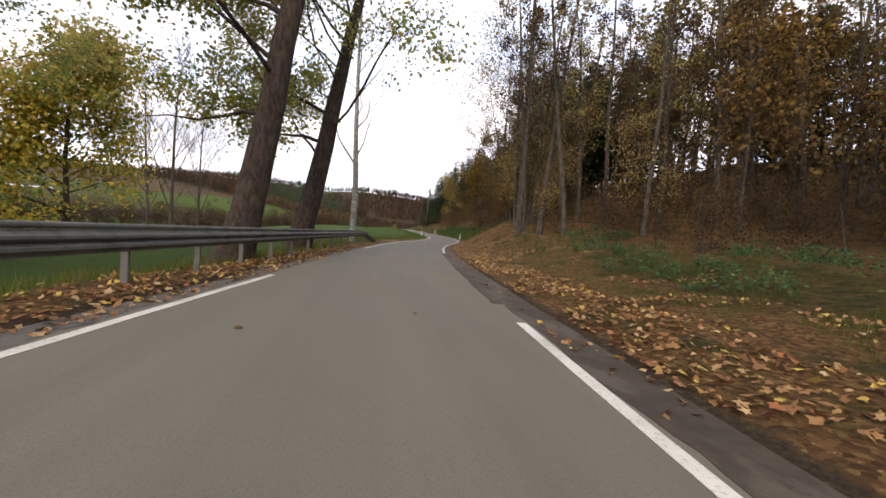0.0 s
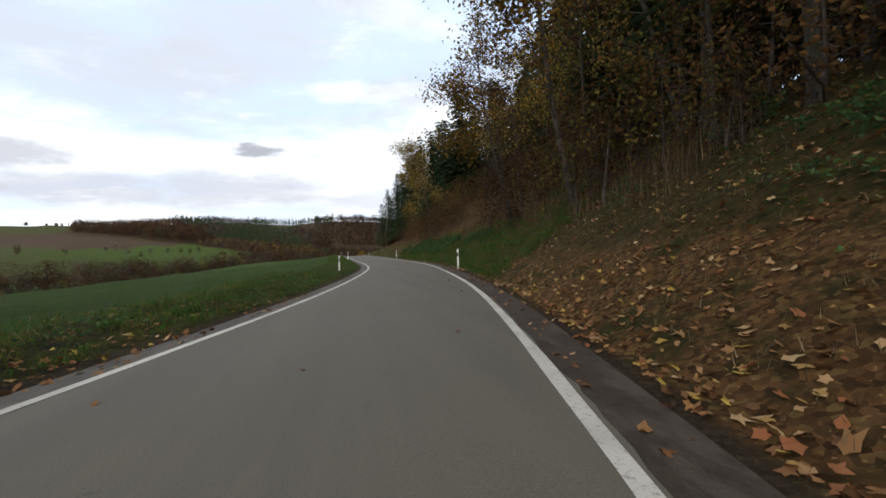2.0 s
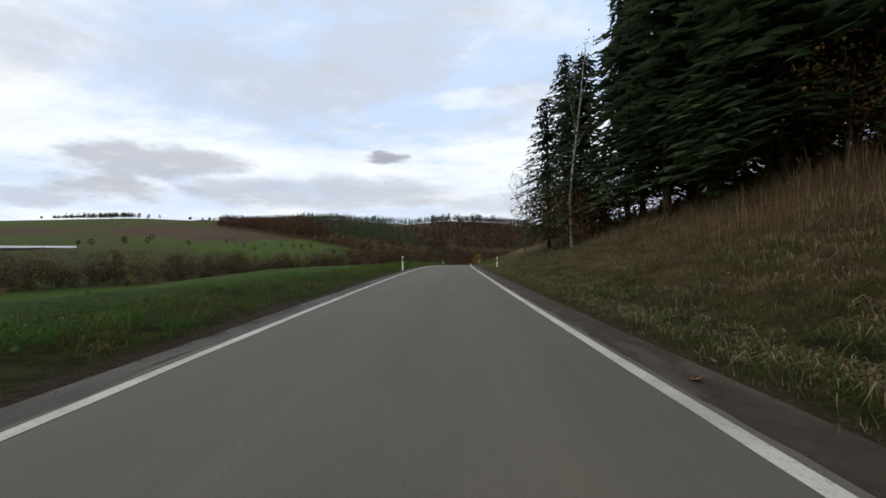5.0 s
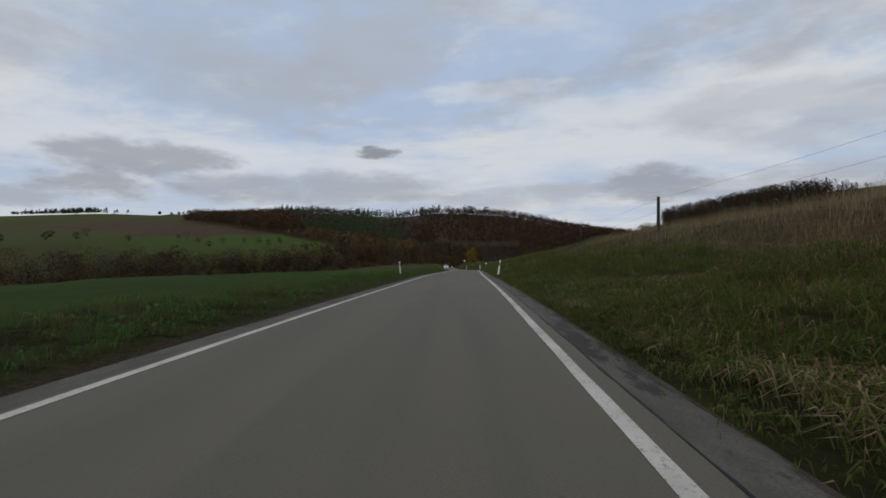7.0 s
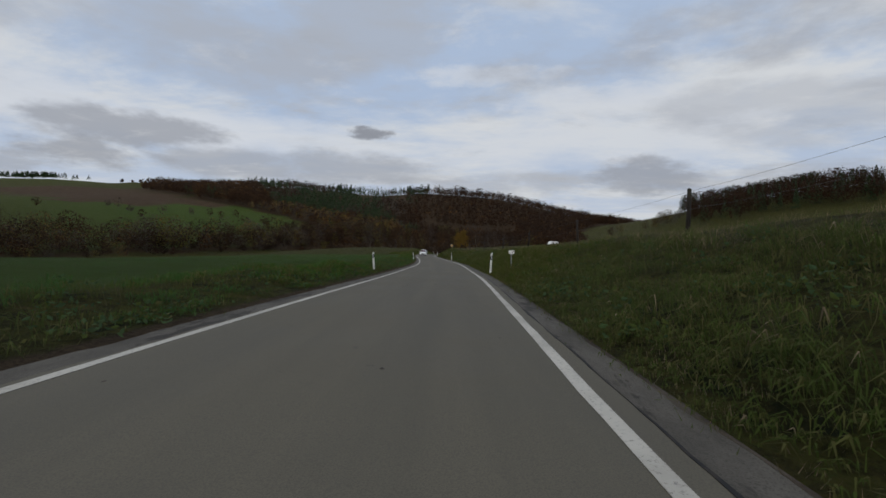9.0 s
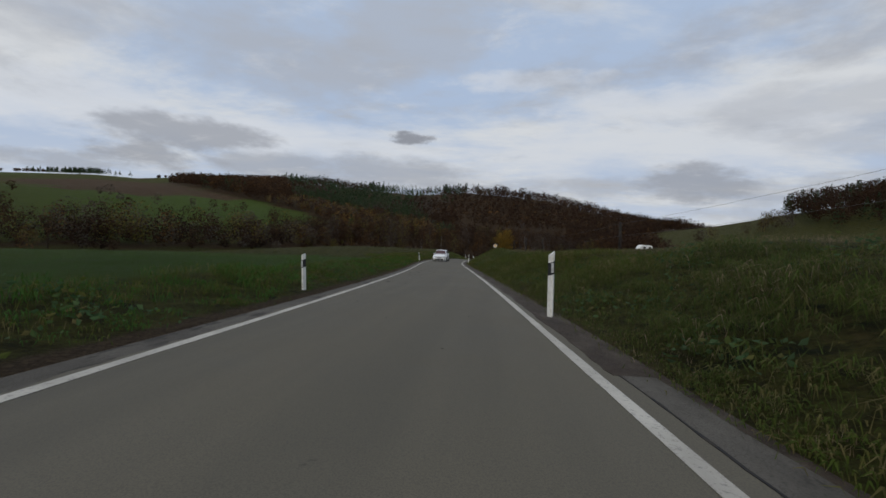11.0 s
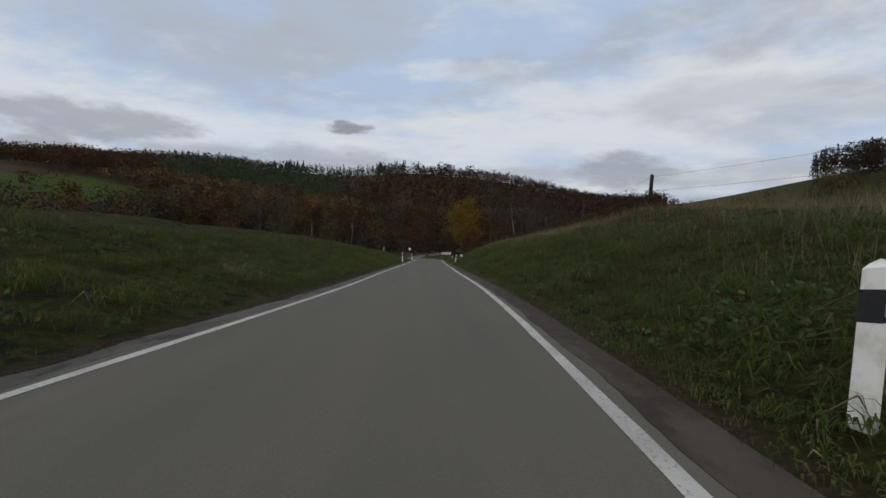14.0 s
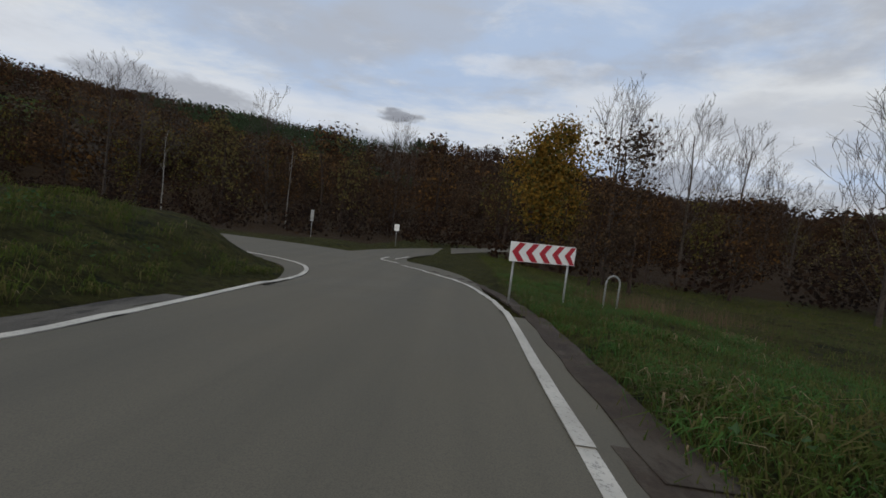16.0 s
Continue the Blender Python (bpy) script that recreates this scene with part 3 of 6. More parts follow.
def far_land(x, y):
    """The valley to the left, the ridge beyond it and the hill to the right."""
    foot = foot_of(x)
    crest = 900 + 150 * smooth((-x - 450) / 200)
    up = np.clip((y - foot) / (crest - foot), 0, 1) ** 1.6
    up = up * (1 - 0.12 * smooth((y - crest) / 500))
    floor = -11 - 4.2 * smooth((y - 250) / 230)
    floor = np.where(x > 20, floor * (1 - smooth((x - 20) / (60 + 170 * smooth((y - 395) / 60)))), floor)
    ridge = up * (np.interp(x, RIDGE_X, RIDGE_Z) - floor)
    hill = 50 * smooth((x - 60) / 380) * smooth((y - 385) / 170) * (1 - 0.95 * smooth((y - 590) / 210))
    back = 45 * smooth((-x - 300) / 900) * smooth((200 - y) / 600)
    wood = 36 * smooth((x - 12) / 160) * smooth((205 - y) / 60) * (0.25 + 0.75 * smooth((y - 15) / 45))
    return floor + ridge + hill + back + wood


def land(x, y):
    """Height of the ground."""
    x, y = np.asarray(x, float), np.asarray(y, float)
    yy = np.clip(y, -60, 515)
    d = x - road_x(yy)
    zr = road_z(yy)
    r, l = np.maximum(d, 0), np.maximum(-d, 0)
    toe, rise, wid, fall = (keyed(RIGHT, yy, k) for k in (1, 2, 3, 4))
    s = np.clip((r - toe) / wid, 0, 1)
    pr = rise * (0.75 * s + 0.25 * smooth(s)) + fall * np.maximum(r - toe - wid, 0) + 0.06 * smooth((r - 3.0) / 0.8) - 0.05 * (1 - smooth((r - 2.7) / 0.4))
    toe, rise, wid, fall = (keyed(LEFT, yy, k) for k in (1, 2, 3, 4))
    s = np.clip((l - toe) / wid, 0, 1)
    pl = rise * (0.75 * s + 0.25 * smooth(s)) + fall * np.maximum(l - toe - wid, 0) + 0.04 * smooth((l - 2.85) / 0.8) - 0.04 * (1 - smooth((l - 2.6) / 0.35))
    near = zr + np.where(d > 0, pr, pl)
    w = smooth((np.abs(d) - 25) / 95)
    w = np.maximum(w, smooth((y - 474) / 50))
    z = near * (1 - w) + far_land(x, y) * w
    for n, path in enumerate(PAD_PATHS):
        box = (x > path[:, 0].min() - 9) & (x < path[:, 0].max() + 9) & (y > path[:, 1].min() - 9) & (y < path[:, 1].max() + 9) & (np.abs(d) > 2.2 * (y < 447))
        if not np.any(box):
            continue
        bx, by = np.atleast_1d(x)[np.atleast_1d(box)], np.atleast_1d(y)[np.atleast_1d(box)]
        k = ((bx[:, None] - path[None, :, 0]) ** 2 + (by[:, None] - path[None, :, 1]) ** 2)
        i = k.argmin(1)
        f = smooth((np.sqrt(k[np.arange(len(i)), i]) - path[i, 3] - 0.2) / (1.2 if n == 0 else 2.2))
        zz = np.atleast_1d(z)
        zz[np.atleast_1d(box)] = zz[np.atleast_1d(box)] * f + (pad_z(n, bx, by, path[i, 2]) - 0.06) * (1 - f)
        z = zz.reshape(np.shape(z))
    return z


def bumps(x, y, d):
    x, y = np.asarray(x, float), np.asarray(y, float)
    amp = smooth((np.abs(d) - 2.95) / 1.4)
    for path in PAD_PATHS:
        k = (np.abs(x - path[:, 0].mean()) < 45) & (np.abs(y - path[:, 1].mean()) < 40)
        for i in np.nonzero(k)[0]:
            j = ((x[i] - path[:, 0]) ** 2 + (y[i] - path[:, 1]) ** 2)
            amp[i] *= smooth((np.sqrt(j.min()) - path[j.argmin(), 3] - 0.2) / 2)
    z = np.array([noise.noise((a * 0.9, b * 0.9, 0)) * 0.13 + noise.noise((a * 0.21, b * 0.21, 5)) * 0.24 for a, b in zip(x, y)])
    return z * amp * np.where(np.abs(d) > 5, 1.0, 0.6)


def ground_at(x, y):
    d = x - float(road_x(min(max(y, -60), 515)))
    return float(land(x, y)) + float(bumps([x], [y], np.array([d]))[0])


# fields and woods of the far hillside, as outlines in plan
PLOUGH = [(-760, 800), (-470, 775), (-400, 785), (-297, 680), (-221, 622), (-172, 615), (-190, 598), (-215, 548), (-255, 520), (-360, 600), (-450, 655), (-760, 735)]
BEECH = [(-297, 684), (-221, 626), (-172, 619), (-150, 640), (-215, 760), (-290, 905), (-455, 930), (-395, 792)]
FOREST = [(-172, 622), (-103, 596), (-64, 584), (-45, 520), (-90, 520), (110, 490), (128, 600), (335, 850), (350, 980), (-300, 980), (-290, 905), (-215, 760), (-150, 640)]
GLADE = [(-8, 700), (48, 697), (100, 697), (92, 652), (35, 640), (-10, 668)]
CLEARING = [(-205, 868), (-120, 862), (-108, 815), (-38, 812), (-40, 900), (-205, 912)]
BELT_Y = (120, 200, 290, 383, 452, 540, 600)
BELT_X = (-215, -178, -140, -122, -90, -62, -36)


def inside(outline, x, y):
    """Which places lie within an outline."""
    x, y = np.asarray(x, float), np.asarray(y, float)
    hit = np.zeros(np.broadcast(x, y).shape, bool)
    for (x0, y0), (x1, y1) in zip(outline, outline[1:] + outline[:1]):
        if y0 != y1:
            hit ^= ((y0 > y) != (y1 > y)) & (x < x0 + (x1 - x0) * (y - y0) / (y1 - y0))
    return hit


def wooded(x, y):
    """Where woods cover the far hillside."""
    return (inside(BEECH, x, y) | inside(FOREST, x, y)) & ~inside(GLADE, x, y) & ~inside(CLEARING, x, y)


def build_ground():
    ys = np.concatenate([-np.geomspace(700, 32, 14), np.arange(-30, 500, 1.4), 500 + np.geomspace(3, 2600, 60)])
    side = np.concatenate([[0, 1.2, 2.0, 2.4, 2.7, 2.95], np.arange(3.25, 16, 0.55), 16 + np.geomspace(0.8, 2400, 62)])
    ds = np.concatenate([-side[::-1], side[1:]])
    Y, D = np.meshgrid(ys, ds, indexing="ij")
    X = road_x(np.clip(Y, -60, 515)) + D
    Z = land(X, Y)
    flat = bumps(X.ravel(), Y.ravel(), D.ravel()).reshape(X.shape)
    Z = Z + flat - 0.05 * (np.abs(D) < 2.45)
    far = np.clip((np.abs(D) - 150) / 300, 0, 1) + np.clip((Y - 700) / 300, 0, 1)
    V = np.stack([X, Y, Z], -1).reshape(-1, 3)
    ny, nd = X.shape
    F = [(i * nd + j, i * nd + j + 1, (i + 1) * nd + j + 1, (i + 1) * nd + j) for i in range(ny - 1) for j in range(nd - 1)]
    me = mesh_of("ground", V, F, "ground", smooth=True)
    d, y, x = D.ravel(), Y.ravel(), X.ravel()
    near = (np.abs(d) < 60)

    def attr(name, val):
        a = me.attributes.new(name, "FLOAT", "POINT")
        a.data.foreach_set("value", np.asarray(np.clip(val, 0, 1), dtype=np.float32))
    wood = smooth((d - 12) / 4) * smooth((215 - y) / 20)
    litter = smooth((d - 2.6) / 0.6) * smooth((66 + 12 * smooth((6 - d) / 1.5) - y) / 32) * (0.92 - 0.5 * smooth((d - 5) / 3) * smooth((24 - y) / 14) * smooth((13 - d) / 3))
    litter = np.maximum(litter, smooth((-d - 2.2) / 0.3) * smooth((d + 5.2) / 0.9) * smooth((62 - y) / 25))
    litter = np.maximum(litter, wood * 0.62)
    attr("litter", litter)
    bank = smooth((14 - np.abs(x - np.interp(y, BELT_Y, BELT_X))) / 8) * (y > 120) * (y < 600)
    deep = np.maximum(wooded(x, y) * 1.0, bank * 0.7) + smooth((y - 470) / 12) * (np.abs(x - 20) < 110) * (np.abs(d) > 6)
    attr("floor", deep)
    attr("dry", np.maximum(0.45 * smooth((d - 3.4) / 1.2) * smooth((y - 46) / 10) * smooth((112 - y) / 22), np.maximum(smooth((d - 5.6 + 1.7 * smooth((y - 98) / 12)) / 2.4) * smooth((y - 62) / 25) * smooth((205 - y) / 30),
                           (0.2 + 0.16 * smooth((205 - y) / 30)) * smooth((d - 3) / 1.5) * smooth((y - 100) / 20) * (y < 480) * smooth((60 - d) / 20))))
    hill = (d < -120) * (0.36 + 0.3 * np.sin((y + 0.6 * x) / 95.0) * np.sin(x / 120.0))
    attr("field", smooth((-d - 5.0) / 1.5) * smooth((y + 60) / 30) * smooth((338 - y) / 25) * (d > -260) + hill)
    attr("plough", inside(PLOUGH, x, y) * 0.95 + inside(CLEARING, x, y) * 0.62)
    attr("soil", smooth((np.abs(d) - 2.0) / 0.2) * smooth((3.35 + (-0.06 * smooth((y - 290) / 30) - 0.5 * smooth((y - 165) / 15) * smooth((295 - y) / 15)) * (d > 0) - np.abs(d)) / 0.5) * 0.85 * smooth((452 - y) / 3))
    return tagged(new("ground", me), "rolling meadow and verge ground with grass and fallen leaves", "ground", kind="structure")


build_ground()


def ribbon(name, d0, d1, y0, y1, z, mats, step=1.0, crown=0.0, thick=0.08, wobble=0.0, seed=0, sag=0.0):
    """A strip that follows the road between two offsets from its middle line."""
    ys = np.arange(y0, y1 + 0.01, step)
    e = 0.5
    dx = (road_x(ys + e) - road_x(ys - e)) / (2 * e)
    nn = np.sqrt(1 + dx * dx)
    n = 5 if crown else 2
    rows = []
    for k in range(n):
        a = k / (n - 1)
        d = d0 + (d1 - d0) * a + 0 * ys
        if wobble and k in (0, n - 1):
            d = d + np.array([noise.noise((0.7 * q, seed + k, 0)) * wobble + noise.noise((3.1 * q, seed + k, 4)) * wobble * 0.5 + noise.noise((9.3 * q, seed + k, 8)) * wobble * 0.35 for q in ys])
        rows.append(np.stack([road_x(ys) + d / nn, ys - d * dx / nn, road_z(ys) + z - max(crown, sag) * (d / 2.2) ** 2], -1))
    low0, low1 = rows[0] - (0, 0, thick), rows[-1] - (0, 0, thick)
    R = np.stack([low0] + rows + [low1], 1)
    m = R.shape[1]
    F = [(i * m + j, i * m + j + 1, (i + 1) * m + j + 1, (i + 1) * m + j) for i in range(len(ys) - 1) for j in range(m - 1)]
    return mesh_of(name, R.reshape(-1, 3), F, mats)


HALF = WIDTH / 2
END = 452.5
road = tagged(new("road", ribbon("road", -HALF - 0.22, HALF + 0.5, -60, END, 0.0, "asphalt", crown=0.012, wobble=0.05)),
              "narrow grey worn asphalt country road", "road", kind="structure")
for nm, a, b, s in (("road_edge_right", HALF + 0.40, HALF + 1.05, 3), ("road_edge_left", -HALF - 0.6, -HALF - 0.16, 9)):
    for y0, y1 in (((-60, 168), (168, 292), (292, 353.5), (370, 446)) if a > 0 else ((-60, 450),)):
        tagged(new(nm, ribbon(nm, a, b - 0.28 * (y0 == 168), y0, y1, 0.001, "edge" if a > 0 else "old_tarmac", wobble=0.16, seed=s, step=0.25, sag=0.012)),
               "dark broken tarmac edge with damp soil", "road edge", kind="structure")


for a, b, y0, y1 in ((0.10, 0.95, -60, 7), (-0.1, 0.95, 7, 23.5), (0.10, 0.95, 23.5, 74), (0.34, 0.95, 74, 104), (0.16, 1.05, 104, 168), (0.62, 0.8, 168, 290), (0.2, 1.0, 290, 355), (0.2, 1.0, 371, 447)):
    tagged(new("damp_soil", ribbon("damp_soil", HALF + a, HALF + b, y0, y1, 0.005, "damp", wobble=0.07, seed=14, step=0.2, sag=0.012, thick=0.03)),
           "dark damp soil washed over the road edge", "soil", kind="structure")


for y0, y1 in ((74, 104), (168, 296)):
    tagged(new("road_shoulder", ribbon("road_shoulder", HALF + 0.26, HALF + 0.72, y0, y1, 0.003, "old_tarmac", wobble=0.03, seed=5, step=0.25, sag=0.012, thick=0.03)),
           "old coarse grey tarmac beside the edge line", "road edge", kind="structure")
    tagged(new("road_crack", ribbon("road_crack", HALF + 0.25, HALF + 0.272, y0, y1, 0.0045, "tyre", wobble=0.03, seed=5, step=0.2, sag=0.012, thick=0.004)),
           "dark crack along the old tarmac", "crack", kind="structure")


def line(d, y0, y1, wid=0.13, name="edge_line"):
    ob = new(name, ribbon(name, d - wid / 2, d + wid / 2, y0, y1, 0.0055 - 0.012 * (d / 2.2) ** 2, "line", step=0.5, thick=0.003, wobble=0.012, seed=d))
    return tagged(ob, "worn white painted road edge line", "road marking", kind="structure")


line(-HALF, -60, 9)
line(-HALF, 23, 447.5)
line(HALF, -60, 5.6)
line(HALF, 24, 355.4)
line(HALF, 368.4, 447.5)



def strip(name, pts, half, mat, up, label, category, thick=0.05, across=2):
    """A strip of even or varying half-width along points in space."""
    p = np.asarray(pts, float)
    t = np.gradient(p[:, :2], axis=0)
    t /= np.linalg.norm(t, axis=1)[:, None]
    n = np.stack([t[:, 1], -t[:, 0]], 1)
    h = np.broadcast_to(half, len(p))[:, None]
    z = p[:, 2:3] + up
    L, R = np.hstack([p[:, :2] - n * h, z]), np.hstack([p[:, :2] + n * h, z])
    V = [L - (0, 0, thick)] + [L + (R - L) * t for t in np.linspace(0, 1, across)] + [R - (0, 0, thick)]
    if name == "side_road":
        for k, q in enumerate(V):
            q[:, 0] = np.maximum(q[:, 0], road_x(q[:, 1]) + 2.62)
            q[:, 2] = pad_z(0, q[:, 0], q[:, 1], 0) + up - (thick if k in (0, across + 1) else 0)
    m = across + 2
    V = np.stack(V, 1).reshape(-1, 3)
    F = [(i * m + j, i * m + j + 1, (i + 1) * m + j + 1, (i + 1) * m + j) for i in range(len(p) - 1) for j in range(m - 1)]
    return tagged(new(name, mesh_of(name, V, F, mat)), label, category, kind="structure")


side, mouth, branch = PAD_PATHS
strip("side_road", side, side[:, 3], "gravel", 0.006, "dusty brown grey side road running uphill", "road", 0.08, 14)
strip("junction_road", mouth, mouth[:, 3], "asphalt", 0.0, "grey asphalt road bending into a junction", "road")
strip("branch_road", branch, branch[:, 3], "asphalt", -0.012, "narrow grey asphalt branch road", "road")


def paved_z(x, y):
    """Top of the paving at a place in the junction."""
    z = [float(road_z(y)) - 0.01] if y < END else []
    for path in (mouth, branch):
        k = ((path[:, :2] - (x, y)) ** 2).sum(1)
        if k.min() < (path[k.argmin(), 3] + 0.3) ** 2:
            z.append(path[k.argmin(), 2])
    return max(z or [float(land(x, y)) + 0.05])


def rim(y, d):
    """The place at an offset from the road's middle line."""
    s = float(road_x(y + 0.5) - road_x(y - 0.5))
    n = math.sqrt(1 + s * s)
    return float(road_x(y)) + d / n, y - d * s / n


def mark(points, half=0.065, up=0.012, z=None):
    p = pad_path([(*q, 0, half) for q in points], 0.3)
    p[:, 2] = [paved_z(a, b) if z is None else float(pad_z(0, a, b, 0)) + z for a, b in p[:, :2]]
    p[1:-1, 2] = np.maximum(p[1:-1, 2], (p[:-2, 2] + p[2:, 2]) / 2)
    strip("edge_line", p, half, "line", up, "worn white painted road edge line", "road marking", 0.01)


mark([rim(446.9, -HALF), rim(448.4, -HALF), (15.4, 453.5), (15.0, 456), (13.9, 458.5), (12.1, 460.5), (7.5, 463.3), (0, 466.6)])
mark([rim(446.9, HALF), rim(448.4, HALF), (20.4, 453), (20.05, 455.8), (19.45, 458.3), (17.95, 461), (16.9, 462.6)])
bend = pad_path([(*rim(446.6, HALF + 0.55), 0, 0.34), (*rim(448.4, HALF + 0.55), 0, 0.33), (20.92, 453, 0, 0.3), (20.55, 455.9, 0, 0.26), (19.9, 458.6, 0, 0.2), (18.4, 461.2, 0, 0.1)], 0.4)
bend[:, 2] = [paved_z(a, b) for a, b in bend[:, :2]]
bend[:, 3] *= 0.62
bend[:, 3] *= 1 + 0.09 * np.sin(np.arange(len(bend)) * 1.7)
strip("damp_soil", bend, bend[:, 3], "damp", 0.004, "dark damp soil along the bend's edge", "soil")
mark([(16.6, 463.4), (15.5, 465.0), (15.8, 467.5), (16.2, 471)])
mark([(17.35, 368.4), (17.9, 367.75), (18.8, 367.2), (20.6, 366.65), (22.6, 366.55)], 0.05, 0.02, 0.0)
for y0, y1 in ((357.6, 359.3), (360.6, 362.3), (363.5, 365.2), (366.25, 367.9)):
    line(HALF + 0.03, y0, y1, 0.28, "dash_line")

# ---- delineator posts ----
POSTS = [(74.9, -3.80, 0.14, 0.97, 0.04), (71.2, 3.16, 0.13, 0.99, 0.01), (105.3, -3.21, 0.23, 0.91, 0.09), (104.9, 3.25, 0.10, 0.95, -0.01), (154.2, -3.00, 0.10, 0.94, -0.00),
         (153.3, 3.68, 0.01, 0.91, 0.01), (208.9, -3.98, 0.35, 0.84, -0.04), (207.0, 3.27, 0.14, 1.00, 0.16), (254.5, -3.43, 0.30, 0.86, -0.05), (253.8, 3.03, 0.25, 0.95, 0.04),
         (296.6, -3.27, 0.07, 0.95, -0.02), (293.2, 2.51, 0.28, 1.00, -0.02), (336.9, -3.16, 0.16, 0.93, -0.12), (336.8, 2.99, 0.13, 0.93, 0.04), (379.3, -2.82, 0.38, 0.79, -0.06),
         (379.0, 3.53, 0.20, 0.88, 0.07), (422.9, -2.59, 0.35, 0.85, -0.04), (423.2, 3.38, 0.21, 0.86, 0.08), (444.3, -2.73, 0.22, 0.92, -0.00), (443.9, 3.73, 0.01, 0.85, 0.25)]


def post_proto():
    p = thing("delineator_post", pose(0, 0, 0), "white plastic roadside delineator post with black band", "post", "delineator posts along the road")
    prof = [(-0.055, 0.05), (-0.02, -0.06), (0.02, -0.06), (0.055, 0.05), (0.0, 0.062)]

    def slab(z0, z1a, z1b, grow=0.0):
        bm = bmesh.new()
        lo = [bm.verts.new((x * (1 + grow), y * (1 + grow), z0 + (0 if z0 < 0.5 else 0.055 * (x + 0.055) / 0.11))) for x, y in prof]
        hi = [bm.verts.new((x * (1 + grow), y * (1 + grow), z1a + (z1b - z1a) * (x + 0.055) / 0.11)) for x, y in prof]
        k = len(prof)
        for i in range(k):
            bm.faces.new((lo[i], lo[(i + 1) % k], hi[(i + 1) % k], hi[i]))
        bm.faces.new(hi)
        bm.faces.new(lo[::-1])
        bmesh.ops.recalc_face_normals(bm, faces=bm.faces)
        return bm
    part("body", slab(-0.15, 0.92, 1.0), "white", p)
    part("black_band", slab(0.56, 0.78, 0.835, 0.05), "black", p, "slanted black band")
    bm = bmesh.new()
    box(bm, -0.022, 0.022, -0.074, -0.064, 0.62, 0.79, 0.004)
    part("reflector", bm, "reflector", p, "small clear reflector")
    return p


first = post_proto()
for k, (y, d, up, tall, lean) in enumerate(POSTS):
    x = float(road_x(y)) + d
    tilt = Matrix.Rotation(lean / tall, 4, "Y") @ Matrix.Rotation(random.uniform(-0.05, 0.05), 4, "X") @ Matrix.Diagonal((1, 1, tall, 1))
    m = Matrix.Translation((x, y, float(road_z(y)) + up)) @ tilt
    if k == 0:
        first.matrix_basis = m
    else:
        c = copy_thing(first, Matrix())
        c.matrix_basis = m

# ---- trees and shrubs ----
def unit(v):
    v = np.asarray(v, float)
    return v / max(np.linalg.norm(v), 1e-9)


class Tree:
    """Grows a trunk with limbs and twigs, and remembers where leaves may sit."""

    def __init__(self, seed):
        self.r = np.random.RandomState(seed)
        self.wood, self.tips, self.bias, self.least = Soup(), [], np.zeros(3), 0.006

    def limb(self, p, d, length, rad, level, depth, kids, droop=0.0, sides=7, spread=0.9, up=0.15, start=0.3, bend=0.12, ratio=0.55, thin=1.0):
        r = self.r
        n = max(4, int(length / 1.6)) if level == 0 else (max(3, min(5, int(length / 0.8))) if level == 1 else 2)
        pts, rr, dd = [np.array(p, float)], [rad * (1.35 if level == 0 else 1)], unit(d)
        dirs = [dd]
        for k in range(n):
            dd = unit(dd + r.normal(0, bend * (0.4 if level == 0 else 1), 3) + np.array([0, 0, up - droop]) * (0.25 if level else 0.12))
            pts.append(pts[-1] + dd * length / n)
            dirs.append(dd)
            t = (k + 1) / n
            rr.append(max(rad * (1 - 0.82 * t) if level else rad * (1 - 0.75 * t), self.least))
        V, F = tube(pts, rr, (sides, 4, 3, 3)[min(level, 3)], cap=False)
        self.wood.add(V, F)
        if level >= depth - 1:
            for k in range(1, n + 1):
                self.tips.append((pts[k], dirs[k], level))
        if level < depth:
            m = kids[level]
            for k in range(m):
                t = start + (1 - start) * (k + r.uniform(0.1, 0.9)) / m if level == 0 else r.uniform(0.25, 1.0)
                i = min(int(t * n), n - 1)
                q = pts[i] + (pts[i + 1] - pts[i]) * (t * n - i)
                side = r.normal(0, 1, 3)
                side = unit(side - dirs[i] * (side @ dirs[i]))
                nd = unit(dirs[i] * (1 - spread * 0.6) + side * spread + np.array([0, 0, up]) + self.bias)
                ln = length * ratio * r.uniform(0.7, 1.15) * (1.15 - 0.65 * t if level == 0 else 1 - 0.3 * t)
                self.limb(q, nd, ln, max(rr[i] * r.uniform(0.28, 0.45) * thin, self.least), level + 1, depth, kids, droop, sides, spread, up, 0.2, bend * 1.5, ratio, thin)

    def leaves(self, count, size, scatter=0.35, mats=1, flat=0.0):
        r = self.r
        tips = np.array([t[0] for t in self.tips])
        idx = r.randint(0, len(tips), count)
        c = tips[idx] + r.normal(0, scatter, (count, 3))
        out = c - (np.array([0, 0, 0.45 * tips[:, 2].max()]) + (tips.mean(0) - [0, 0, tips[:, 2].mean()]))
        near = c - tips[idx]
        return cards(r, c, size, flat, mats, out=out / np.maximum(np.linalg.norm(out, axis=1), 0.1)[:, None] * 0.8 + near / scatter * 0.5, loose=0.55)


